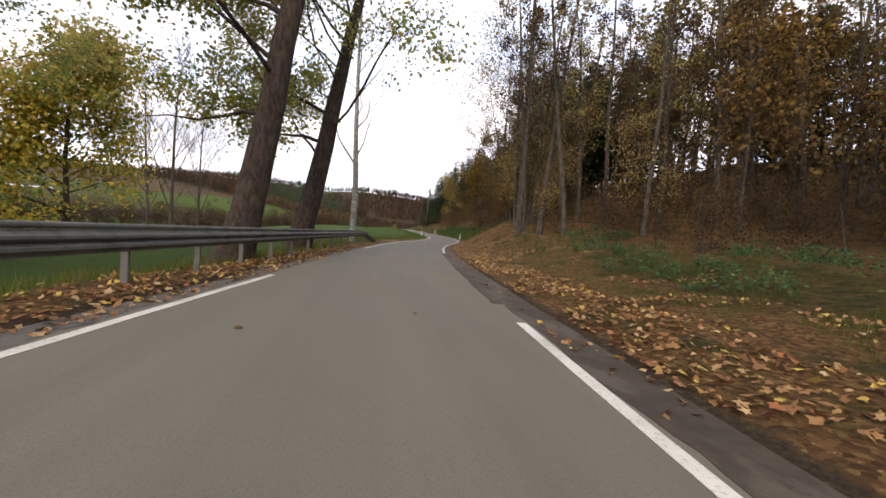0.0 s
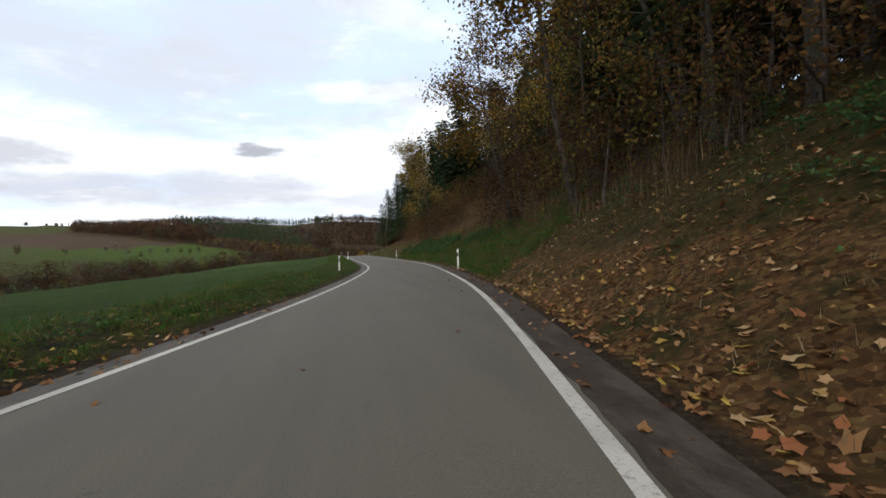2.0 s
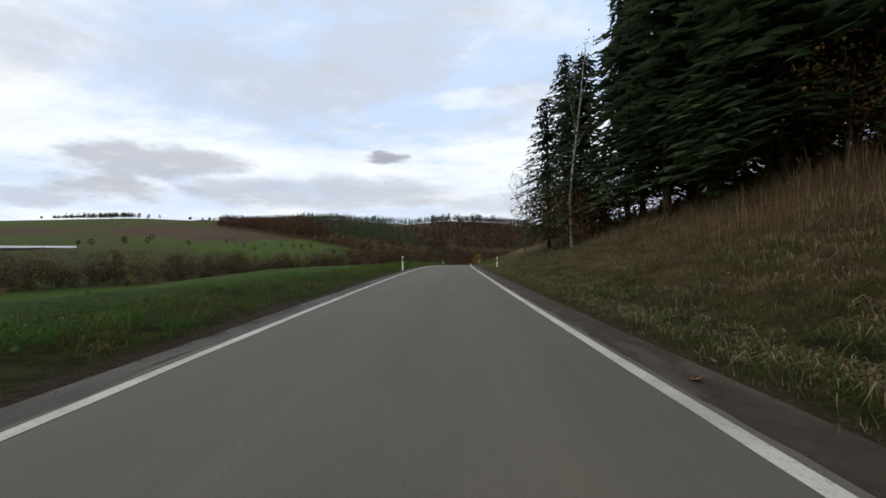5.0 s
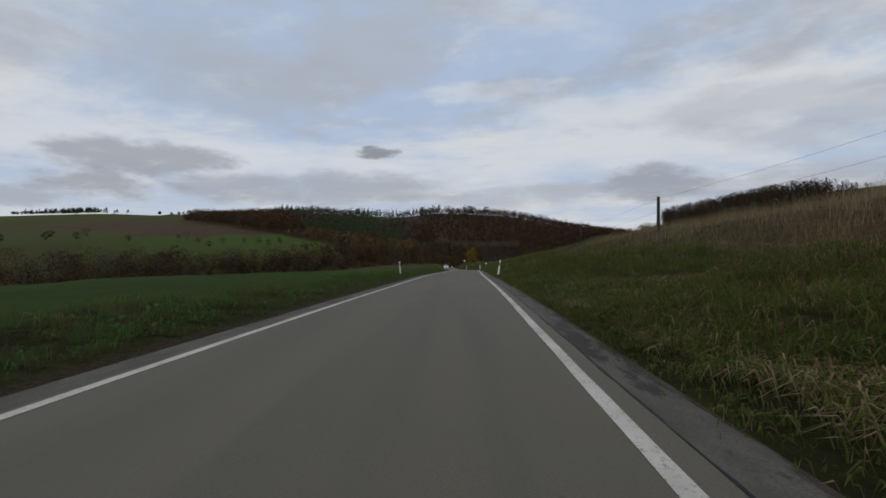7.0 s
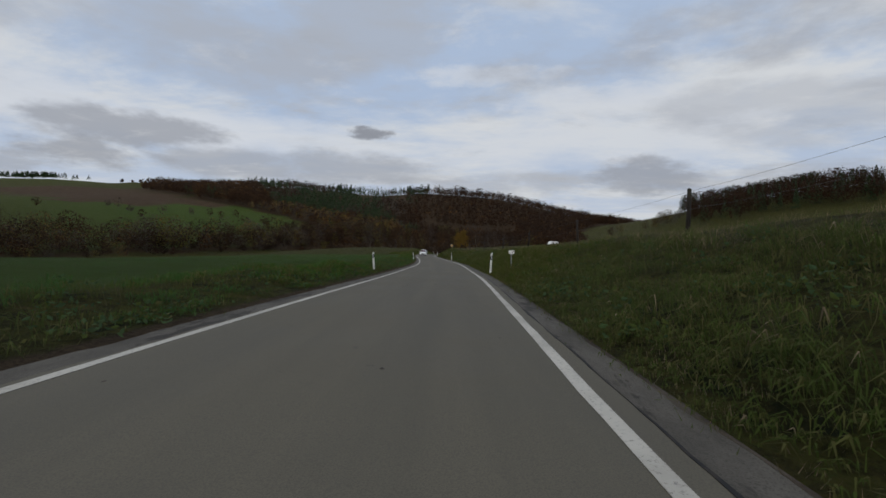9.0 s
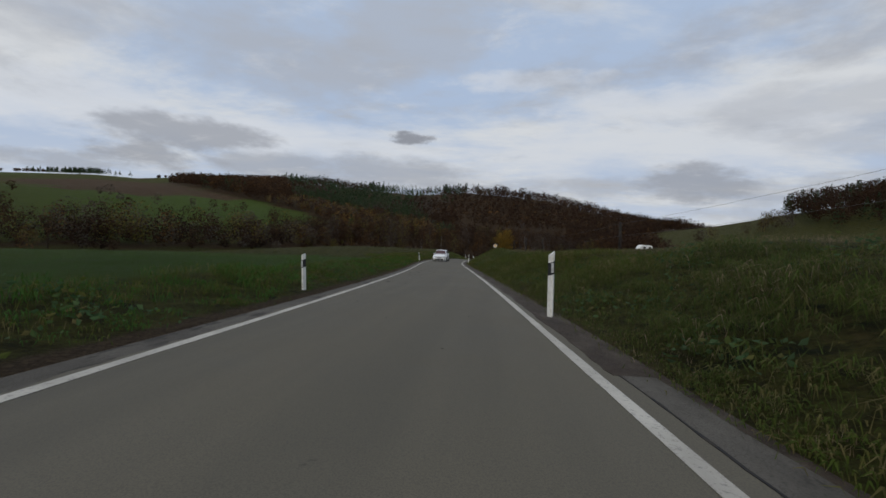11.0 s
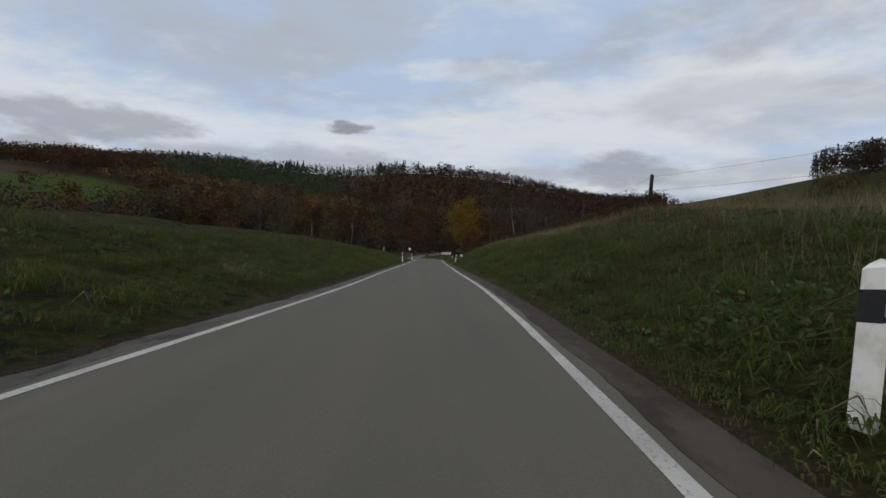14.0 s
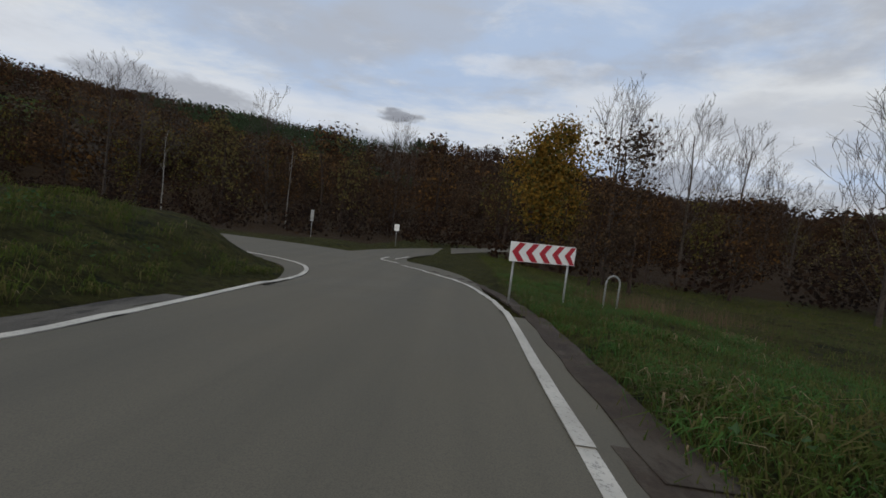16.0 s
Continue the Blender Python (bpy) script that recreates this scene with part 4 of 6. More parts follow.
def cards(r, c, size, flat=0.0, mats=1, aspect=0.75, out=None, loose=0.45):
    """Small folded leaves at the points c, facing out of their crown where its directions are given."""
    n = len(c)
    if out is not None:
        o = out / np.maximum(np.linalg.norm(out, axis=1), 1e-6)[:, None] + r.normal(0, loose, (n, 3))
        o /= np.linalg.norm(o, axis=1)[:, None]
        a = np.cross(o, r.normal(0, 1, (n, 3)))
        a /= np.maximum(np.linalg.norm(a, axis=1), 1e-6)[:, None]
        b = np.cross(o, a)
        s = (size * r.uniform(0.6, 1.3, n))[:, None]
        w = -o * 0.12
        V = np.stack([c - a * s * 0.5, c + b * s * aspect * 0.5 + w * s, c + a * s * 0.5, c - b * s * aspect * 0.5 + w * s], 1).reshape(-1, 3)
        return V, np.arange(n * 4).reshape(n, 4), r.randint(0, mats, n)
    a = r.normal(0, 1, (n, 3))
    a[:, 2] *= 1 - flat
    a /= np.linalg.norm(a, axis=1)[:, None]
    b = np.cross(a, r.normal(0, 1, (n, 3)) * (1, 1, 1 - flat) + np.array([0, 0, flat * 2.0]))
    b /= np.maximum(np.linalg.norm(b, axis=1), 1e-6)[:, None]
    w = np.cross(a, b) * 0.22
    s = (size * r.uniform(0.6, 1.3, n))[:, None]
    V = np.stack([c - a * s * 0.5, c + b * s * aspect * 0.5 + w * s * 0.5, c + a * s * 0.5, c - b * s * aspect * 0.5 + w * s * 0.5], 1).reshape(-1, 3)
    F = np.arange(n * 4).reshape(n, 4)
    return V, F, r.randint(0, mats, n)


def tree_thing(name, tree, bark, leaf, label, category, group, count=0, size=0.2, scatter=0.35):
    t = thing(name, pose(0, 0, 0), label, category, group)
    sub("trunk", tree.wood.mesh("trunk", bark, True), t)
    if count:
        V, F, M = tree.leaves(count, size, scatter, len(leaf) if isinstance(leaf, list) else 1)
        sub("crown", mesh_of("crown", V, F, leaf, M), t)
    return t


def spruce_thing(seed, tall, label="dark green spruce tree in a dense stand"):
    r = np.random.RandomState(seed)
    t = thing("spruce_tree", pose(0, 0, 0), label, "tree", "spruces at the edge of the wood")
    V, F = tube([(0, 0, -0.5), (0.05, 0, tall * 0.4), (0, 0.05, tall * 0.8), (0, 0, tall)], [tall * 0.013, tall * 0.01, tall * 0.005, 0.01], 7, False)
    s = Soup()
    s.add(V, F)
    sub("trunk", s.mesh("trunk", "bark", True), t)
    s = Soup()
    z = tall * 0.10
    vs, fs, n = [], [], 0
    while z < tall * 0.985:
        k = 1 - z / tall
        reach = (0.45 + tall * 0.26 * k ** 0.75) * r.uniform(0.8, 1.15)
        for b in range(r.randint(8, 12)):
            a = r.uniform(0, 2 * np.pi)
            ln = reach * r.uniform(0.65, 1.1)
            out = np.array([np.cos(a), np.sin(a), 0])
            side = np.array([-out[1], out[0], 0])
            segs = max(3, int(ln / 0.5))
            for j in range(segs):
                u = (j + 0.5) / segs
                base = out * ln * u + np.array([0, 0, z + r.normal(0, 0.05) - 0.42 * ln * u * u + 0.10 * ln * u])
                w = (0.2 + 0.36 * (1 - u) * min(1, ln / 2)) * r.uniform(0.7, 1.3)
                h = 0.5 * ln / segs * 1.9
                for sgn in (-1, 1):
                    tip = base + out * h * 0.9 + side * sgn * w * 1.5 - np.array([0, 0, r.uniform(0.08, 0.32)])
                    vs += [base - out * h * 0.4, base + out * h * 0.5 - np.array([0, 0, 0.05]), tip]
                    fs.append((n, n + 1, n + 2))
                    n += 3
        z += tall * 0.029 * r.uniform(0.7, 1.2)
    sub("crown", mesh_of("crown", vs, fs, "needle"), t)
    return t


def plant(protos, spots):
    """Sets copies of some prototypes: spots hold x, y and a scale; the prototypes themselves take the first ones."""
    used = set()
    for k, (x, y, s) in enumerate(spots):
        p = protos[k % len(protos)]
        lean = 0.045 if 9 < s * 10 and y < 64 and x > 0 else 0.02
        m = Matrix.Translation((x, y, ground_at(x, y) - 0.08)) @ Matrix.Rotation(random.gauss(0, lean), 4, "X") @ Matrix.Rotation(random.gauss(0, lean), 4, "Y") @ Matrix.Rotation(random.uniform(0, 6.28), 4, "Z") @ Matrix.Diagonal((s * random.uniform(0.9, 1.1), s * random.uniform(0.9, 1.1), s, 1))
        if id(p) not in used:
            used.add(id(p))
            p.matrix_basis = m
        else:
            c = copy_thing(p, Matrix())
            c.matrix_basis = m


def by_road(y, d):
    return float(road_x(y)) + d, y


def leafy(seed, tall, rad, bark, leaf, name, label, group, count, size, kids=(9, 5, 3), start=0.35, spread=0.8, lean=(0, 0), scatter=0.4, up=0.2, ratio=0.4, depth=3, bend=0.1, category="tree", thin=1.0, bias=(0, 0, 0)):
    t = Tree(seed)
    t.bias = np.array(bias, float)
    t.least = 0.013 if name == "bare_tree" else 0.006
    t.limb((0, 0, -0.3), (lean[0], lean[1], 1), tall, rad, 0, depth, kids, spread=spread, up=up, start=start, bend=bend, ratio=ratio, thin=thin)
    return tree_thing(name, t, bark, leaf, label, category, group, count, size, scatter)


def tall_trees():
    R = random.Random(11)
    # two old maples and a paler tree beside the guard rail
    for seed, y, d, rad, lean in ((3, 12.4, -4.5, 0.5, (0.17, 0.04)), (4, 18.7, -4.5, 0.5, (0.17, -0.02)), (5, 17.0, -14.5, 0.3, (0.02, 0.0))):
        t = leafy(seed, 15, rad, "bark", ["green", "green", "yellow"], "maple_tree", "old leaning maple with dark bark and thin green yellow leaves",
                  "roadside maples", 26000, 0.15, (17, 7, 5), 0.27 if d > -10 else 0.42, 0.85, lean, 0.24, 0.08, 0.5, bias=(-0.6, 0.1, 0.05), thin=0.55)
        x, y = by_road(y, d)
        t.matrix_basis = Matrix.Translation((x, y, ground_at(x, y)))
    t = leafy(9, 17, 0.25, "bark_pale", "olive", "roadside_tree", "slender pale-barked tree nearly bare beside guard rail", "roadside trees", 140, 0.12, (11, 6, 4), 0.3, 0.6, (0.02, 0), 0.3)
    x, y = by_road(29.5, -4.3)
    t.matrix_basis = Matrix.Translation((x, y, ground_at(x, y)))
    t = leafy(12, 12, 0.2, "bark", ["yellow", "yellow", "yellow", "green"], "yellow_tree", "bushy tree with bright yellow autumn leaves in the meadow", "meadow trees", 16000, 0.3, (22, 7, 4), 0.05, 0.95, (0, 0), 0.7, 0.2, 0.5)
    t.matrix_basis = Matrix.Translation((-26, 42, ground_at(-26, 42) - 0.4)) @ Matrix.Diagonal((1.3, 1.3, 1.3, 1))
    c = copy_thing(t, Matrix())
    c.matrix_basis = Matrix.Translation((-36, 30, ground_at(-36, 30))) @ Matrix.Rotation(2, 4, "Z")
    bare = [leafy(20 + k, 17, 0.2, "twig", "brown", "bare_tree", "tall bare tree with fine spreading branches", "bare trees", 0, 0.1, (18, 7, 4), 0.1, 0.6, (0, 0), 0.3, 0.35, 0.55, thin=0.9, bend=0.06) for k in range(2)]
    plant(bare, [(*by_road(37, 8.8), 0.85), (*by_road(44, 8.4), 0.8), (*by_road(52, 9.0), 0.75), (-27.5, 65, 1.35), (-31, 66, 1.2), (-25.5, 69, 1.1), (36, 492, 1.02), (39.5, 494, 0.92), (45.5, 494, 0.98), (50.5, 493, 0.9), (57, 497, 0.72), (62, 499, 0.62), (42, 467, 0.66), (-24, 497, 0.95), (-31, 500, 1.0), (-10, 505, 0.95), (8, 512, 0.95), (19.8, 163.5, 0.42), (22, 166, 0.38), (50, 470, 0.34), (58, 478, 0.4)])

    # the beech and ash wood on the slope, with slim grey trunks
    beech = [leafy(30 + k, 19, 0.17 + 0.02 * k, "bark_grey", lf, "forest_tree", lab, "slim trees of the wood", n, 0.19, (12, 5, 2), 0.28, 0.75, (0.02, 0), 0.22, 0.3, 0.27, thin=0.6, bend=0.05)
             for k, (lf, n, lab) in enumerate(((["rust", "olive"], 1650, "slim grey-barked forest tree with rusty leaves"), (["rust", "brown"], 1650, "slim forest tree with brown autumn leaves"),
                                               (["olive", "yellow"], 1500, "slim forest tree with thin olive yellow leaves"), ("brown", 1000, "slim forest tree that is nearly bare")))]
    spots = []
    for y, d, s in ((29, 7.8, 1.0), (30.5, 8.6, 0.95), (28, 9.2, 1.05), (32, 8.2, 1.0), (33, 9.6, 0.9), (26, 10.5, 1.0), (35, 10.2, 1.0)):
        x, y = by_road(y, d)
        spots.append((x, y, s))
    while len(spots) < 118:
        y, d = R.uniform(-14, 62), 9.5 + 44 * R.random() ** 1.3
        if y < 24 and d < 13:
            continue
        x, y = by_road(y, d)
        if all((x - a) ** 2 + (y - b) ** 2 > 4.2 for a, b, _ in spots):
            spots.append((x, y, R.uniform(0.85, 1.15)))
    plant(beech, spots)

    # thick brown trees deeper in the wood
    deep = [leafy(36 + k, 13, 0.14, "bark_grey", lf, "wood_tree", "dense brown tree deep in the wood", "trees deep in the wood", 1700, 0.33, (13, 5, 1), 0.12, 0.8, (0, 0), 0.5, 0.3, 0.4) for k, lf in enumerate((["rust", "ochre"], ["rust", "olive"]))]
    plant(deep, [(*by_road(R.uniform(-14, 62), 20 + 28 * R.random()), R.uniform(0.8, 1.2)) for k in range(44)])

    # spruces
    fir = [spruce_thing(50 + k, 15 + 1.5 * k) for k in range(3)]
    spots = []
    for y0, y1, d0, d1, n in ((42, 74, 12, 24, 24), (74, 108, 16, 25, 20), (108, 158, 13, 23, 32)):
        k = tries = 0
        while k < n and tries < 4000:
            tries += 1
            y, d = R.uniform(y0, y1), R.uniform(d0, d1)
            if y > 136 and d < 13 - (y - 136) * 0.15:
                continue
            x, y = by_road(y, d)
            if all((x - a) ** 2 + (y - b) ** 2 > 6.5 for a, b, _ in spots):
                spots.append((x, y, R.uniform(0.8, 1.1)))
                k += 1
    for y, d, s in ((156.5, 8.0, 0.72), (158, 10, 0.85), (152, 9.0, 0.85), (148, 10.4, 0.9), (143, 10.0, 0.9), (138, 11.2, 1), (132, 12, 1), (126, 12.5, 1), (120, 13, 1), (114, 13.5, 1)):
        x, y = by_road(y, d)
        spots.append((x, y, s))
    k = 0
    while k < 16:
        x, y = by_road(R.uniform(-12, 56), R.uniform(32, 52))
        if all((x - a) ** 2 + (y - b) ** 2 > 9 for a, b, _ in spots):
            spots.append((x, y, R.uniform(0.8, 1.15)))
            k += 1
    plant(fir, spots)

    # broadleaf trees along the edge of the wood
    edge = [leafy(60 + k, 12, 0.13, "bark_grey", lf, "edge_tree", lab, "trees at the edge of the wood", 3800, 0.18, (15, 6, 2), 0.2, 0.85, (-0.10, -0.03), 0.32, 0.2, 0.42)
            for k, (lf, lab) in enumerate(((["olive", "yellow"], "leaning broadleaf tree with olive yellow leaves"), (["rust", "brown"], "broadleaf tree with rust brown leaves"), (["rust", "olive"], "broadleaf tree with rusty olive leaves")))]
    spots = []
    for y, d, s in ((40, 10, 1.0), (47, 10.5, 1.1), (55, 10.2, 0.95), (62, 11, 1.0), (68, 10, 1.1), (75, 12, 1.15), (80, 13, 1.0), (86, 13, 1.1), (92, 14, 1.0), (98, 14, 1.0),
                    (38, 11.4, 0.8), (58, 9, 0.7), (71, 9.5, 0.7), (66, 13.5, 1.2), (50, 13, 1.2)):
        x, y = by_road(y, d)
        spots.append((x, y, s))
    plant(edge, spots)
    # trees that reach out over the road
    for seed, y, d, tall, lf, n, lab in ((71, 47, 8.2, 19, ["straw", "ochre"], 900, "tall nearly bare tree leaning over the road"), (72, 55, 8.8, 19, ["straw", "rust"], 500, "tall bare tree with twigs hanging over the road"),
                                         (73, 34, 8.4, 18, ["ochre", "olive", "yellow"], 2600, "tall tree with thin yellow brown leaves over the road"), (74, 100.5, 7.7, 11.5, ["ochre", "olive", "yellow"], 8500, "leaning oak with olive yellow leaves at the wood's edge"),
                                         (75, 64, 7.4, 14.5, ["ochre", "olive", "rust"], 7500, "broad tree with golden olive leaves at the wood's edge"), (76, 76, 8.0, 12, ["olive", "ochre", "rust"], 6000, "leaning tree with olive brown leaves at the wood's edge")):
        t = leafy(seed, tall, 0.15, "bark_grey", lf, "overhanging_tree", lab, "trees leaning over the road", n, 0.17, (15, 7, 4), 0.25 if seed > 73 else 0.35, 0.8, (-0.26 if seed > 73 else -0.14, -0.04), 0.4, 0.2, 0.42, bias=(-0.5, -0.15, 0.05), thin=0.6)
        x, y = by_road(y, d)
        t.matrix_basis = Matrix.Translation((x, y, ground_at(x, y) - 0.1))
    gold = leafy(66, 8, 0.09, "bark_grey", ["ochre", "rust", "yellow", "ochre"], "golden_tree", "small golden ochre autumn tree at the edge of the wood", "golden trees", 3800, 0.17, (14, 6, 2), 0.08, 0.9, (-0.08, 0), 0.45, 0.2, 0.45)
    plant([gold], [(*by_road(33, 9.3), 0.9), (*by_road(36.5, 9.8), 1.1), (*by_road(39.5, 9.2), 0.8), (*by_road(28, 10.5), 0.7), (*by_road(43, 11.5), 1.15), (*by_road(36, 14), 1.2), (*by_road(24, 15), 0.9), (*by_road(8, 20), 1.0),
                   (-93, 195, 0.38), (-97, 203, 0.34), (-88, 187, 0.3), (-101, 211, 0.4), (-112, 232, 0.42)])
    pale = leafy(70, 14, 0.10, "bark_pale", "brown", "birch_tree", "thin pale birch trunk at the forest edge", "birches", 160, 0.14, (10, 4, 3), 0.45, 0.5, (0, 0), 0.3, 0.3, 0.22)
    plant([pale], [(*by_road(150, 7.9), 0.9), (*by_road(46, 8.8), 1.0), (35.5, 459, 0.9), (-12, 486, 0.7), (-4, 498, 0.8)])

    # low brown shrubs on the slope
    shrub = [leafy(80 + k, 2.6, 0.05, "twig", lf, "shrub", lab, "shrubs on the bank", 950, 0.1, (8, 3, 2), 0.05, 1.0, (0, 0), 0.4, 0.2, 0.7, 2, category="shrub")
             for k, (lf, lab) in enumerate((("rust", "rust brown leafy shrub on the bank"), ("brown", "dry brown tangled shrub on the bank"), (["olive", "rust"], "olive brown leafy shrub on the bank")))]
    spots = []
    while len(spots) < 165:
        y = R.uniform(34, 160)
        d = R.uniform(8.6, 16) + (0.8 if 70 < y < 118 else 0)
        if 50 < y < 84 or 90 < y < 128:
            d = R.uniform(6.9, 14)
        if y > 128:
            d = R.uniform(10, 15) if y < 148 else R.uniform(7.5, 12)
        x, y = by_road(y, d)
        spots.append((x, y, R.uniform(0.7, 1.6)))
    for k in range(46):
        x, y = by_road(R.uniform(-6, 44), R.uniform(10, 26))
        spots.append((x, y, R.uniform(0.6, 1.2)))
    plant(shrub, spots)


tall_trees()


def brown_wood():
    """The dark autumn wood behind the junction, and single trees in the valley."""
    R = random.Random(5)
    kinds = [leafy(90 + k, 11, 0.2, "bark", lf, "valley_tree", lab, "trees of the valley", 1050, 0.36, (10, 4, 1), 0.1, 0.9, (0, 0), 0.6, 0.2, 0.45)
             for k, (lf, lab) in enumerate(((["brown", "rust"], "dark brown autumn tree in the valley"), (["rust", "brown", "brown"], "brown rusty autumn tree in the valley"), (["brown", "olive"], "brown olive tree in the valley")))]
    spots = [(-133, 293, 1.25)]
    tries = 0
    while len(spots) < 72 and tries < 5000:
        tries += 1
        x, y = R.uniform(-80, 95), R.uniform(478, 575)
        if y < 484 + 0.004 * (x - 5) ** 2 and x < 22 or y < 484 and x < 40 or abs(x - (14.4 + max(0, y - 470) * 0.4)) < 4.5:
            continue
        if all((x - a) ** 2 + (y - b) ** 2 > 30 for a, b, _ in spots):
            spots.append((x, y, R.uniform(0.7, 1.45) * (0.6 if x > 42 else 1)))
    # thicket of low dark bushes beyond the chevron board
    for k in range(26):
        x, y = R.uniform(24, 92), R.uniform(466, 486)
        spots.append((x, y, R.uniform(0.38, 0.62)))
    for k in range(26):
        y = 190 + 15 * k + R.uniform(-9, 9)
        spots.append((float(np.interp(y, BELT_Y, BELT_X)) + R.uniform(-10, 10), y, R.uniform(0.55, 0.95)))
    plant(kinds, spots)
    t = leafy(99, 11, 0.25, "bark", ["ochre", "ochre", "olive"], "willow_tree", "broad willow with yellow brown autumn leaves", "willows", 11000, 0.3, (16, 7, 4), 0.15, 0.9, (0, 0), 0.7, 0.15, 0.45)
    t.matrix_basis = Matrix.Translation((28, 490, ground_at(28, 490))) @ Matrix.Diagonal((1.2, 1.2, 1.25, 1))


brown_wood()


def crown_points(r, tall, wide, pointed, n):
    """Places of leaf clumps in one crown about its foot, and the directions that they face."""
    u = r.rand(n) ** 0.85
    if pointed:
        rad = (1.02 - u) * wide
        z = tall * (0.1 + 0.9 * u)
    else:
        rad = np.sqrt(np.maximum(1 - (2 * u - 1.05) ** 2, 0.03)) * wide * r.uniform(0.7, 1.1, n)
        z = tall * (0.22 + 0.78 * u)
    a = r.uniform(0, 6.28, n)
    q = np.sqrt(r.uniform(0.2, 1, n))
    c = np.stack([rad * q * np.cos(a), rad * q * np.sin(a), z], 1)
    out = c - np.array([0, 0, tall * 0.5])
    out[:, 2] *= 0.8
    return c, out


def far_woods():
    """Woods on the hills, far away: crowns of many clumps of leaves, and the tree belt along the brook."""
    r = np.random.RandomState(8)
    groups = {}

    def put(x, y, z, tall, wide, kind, n, size):
        c, out = crown_points(r, tall, wide, kind == "needle", n)
        groups.setdefault(kind, []).append((c + np.array([x, y, z]), out, size))
    # the woods of the far ridge, denser where their front is seen
    x, y = r.uniform(-460, 420, 60000), r.uniform(470, 960, 60000)
    ok = wooded(x, y) & ~((y < 575) & (x > -85) & (x < 95))
    x, y = x[ok], y[ok]
    gap = np.where(y < 700, 4.6, 6.2)
    taken, keep = {}, []
    for k in range(len(x)):
        cell = (int(x[k] / gap[k]), int(y[k] / gap[k]), gap[k])
        if cell not in taken:
            taken[cell] = 1
            keep.append(k)
    x, y = x[keep], y[keep]
    z = land(x, y)
    beech = inside(BEECH, x, y)
    for a, b, h, old in zip(x, y, z, beech):
        w = noise.noise((a / 75, b / 75, 9.0)) + 0.5 * noise.noise((a / 25, b / 25, 2.0))
        east = a > -25 + 40 * noise.noise((b / 60, 3.0, 1.0))
        if old:
            kind = "needle" if b < 700 - 0.5 * (a + 300) and w > -0.05 and a > -255 else ("brown" if r.rand() < 0.75 else "rust")
        elif east:
            kind = "brown" if r.rand() < 0.86 else ("rust" if r.rand() < 0.5 else "bramble")
        elif b > 660:
            kind = "needle" if w > -0.12 else ("brown" if r.rand() < 0.6 else "grey_brown")
        else:
            kind = "needle" if w > 0.32 else ("brown", "brown", "rust", "grey_brown", "ochre", "olive", "rust")[r.randint(0, 7)]
        tall = (r.uniform(7.5, 13) + 4 * max(0.0, noise.noise((a / 22, b / 22, 6.0)))) * (1.15 if kind == "needle" else 1) * (1.05 if old else (0.82 if b < 660 else 1))
        put(a, b, h, tall, tall * (0.27 if kind == "needle" else 0.36), kind, 38 if b < 700 else (26 if b > 850 else 14), 1.3 if b < 700 else (1.5 if b > 850 else 2.1))
    # single firs and trees that stand up from the crest and out of the clearing
    for x0, y0, sx, sy, n, kind, tall in ((-279, 888, 11, 5, 13, "needle", 15), (-150, 897, 9, 4, 10, "needle", 14), (-133, 899, 14, 3, 8, "needle", 10), (-12, 896, 22, 6, 22, "needle", 13), (62, 898, 16, 5, 10, "brown", 14),
                                          (-60, 838, 9, 4, 12, "needle", 15), (-85, 832, 8, 4, 7, "needle", 13), (-800, 1045, 42, 9, 110, "needle", 12), (-890, 1045, 24, 6, 22, "brown", 8), (-560, 975, 3, 2, 3, "brown", 7),
                                          (-440, 890, 24, 4, 12, "brown", 6), (-330, 800, 16, 9, 8, "grey_brown", 7),
                                          (-230, 470, 40, 18, 8, "brown", 7), (-180, 500, 26, 14, 6, "grey_brown", 8), (-150, 540, 26, 16, 7, "brown", 7)):
        for k in range(n):
            a, b = x0 + r.normal(0, sx), y0 + r.normal(0, sy)
            t = tall * r.uniform(0.7, 1.15)
            put(a, b, float(land(a, b)), t, t * (0.2 if kind == "needle" and tall > 12.5 else 0.42), kind, 90 if b > 860 else 60, 1.5 if b > 860 else 1.1)
    # the block of wood on the hill, with its straight edge, and the trees before it
    for k in range(620):
        b = r.uniform(490, 590)
        a = r.uniform(178 + 0.42 * (b - 490), 330)
        fir = r.rand() < 0.35
        t = r.uniform(11, 17)
        put(a, b, float(land(a, b)), t, t * (0.2 if fir else 0.27), "needle" if fir else "brown", 110, 0.95)
    for x0, y0, n in ((178, 530, 9), (187, 541, 9), (165, 520, 5), (137, 524, 5), (205, 700, 2)):
        for k in range(n):
            a, b = x0 + r.normal(0, 4), y0 + r.normal(0, 4)
            t = r.uniform(7, 11)
            put(a, b, float(land(a, b)), t, t * 0.36, ("brown", "olive", "grey_brown")[r.randint(0, 3)], 120, 0.6)
    # the belt along the brook: trees of every height, and bushes between them
    for k in range(1250):
        b = r.uniform(130, 590)
        bush = r.rand() < 0.45
        a = float(np.interp(b, BELT_Y, BELT_X)) + r.normal(-4, 13)
        t = r.uniform(2.5, 6) if bush else 7 + 9 * r.rand() ** 1.5
        kind = ("brown", "rust", "grey_brown", "brown", "grey_brown", "bramble", "brown", "olive", "brown", "bramble")[r.randint(0, 10)]
        near = b < 400
        put(a, b, float(land(a, b)) - 0.3, t, t * (0.55 if bush else 0.38), kind, int((15 if near else 9) * t) + 30, 0.5 if near else 0.75)
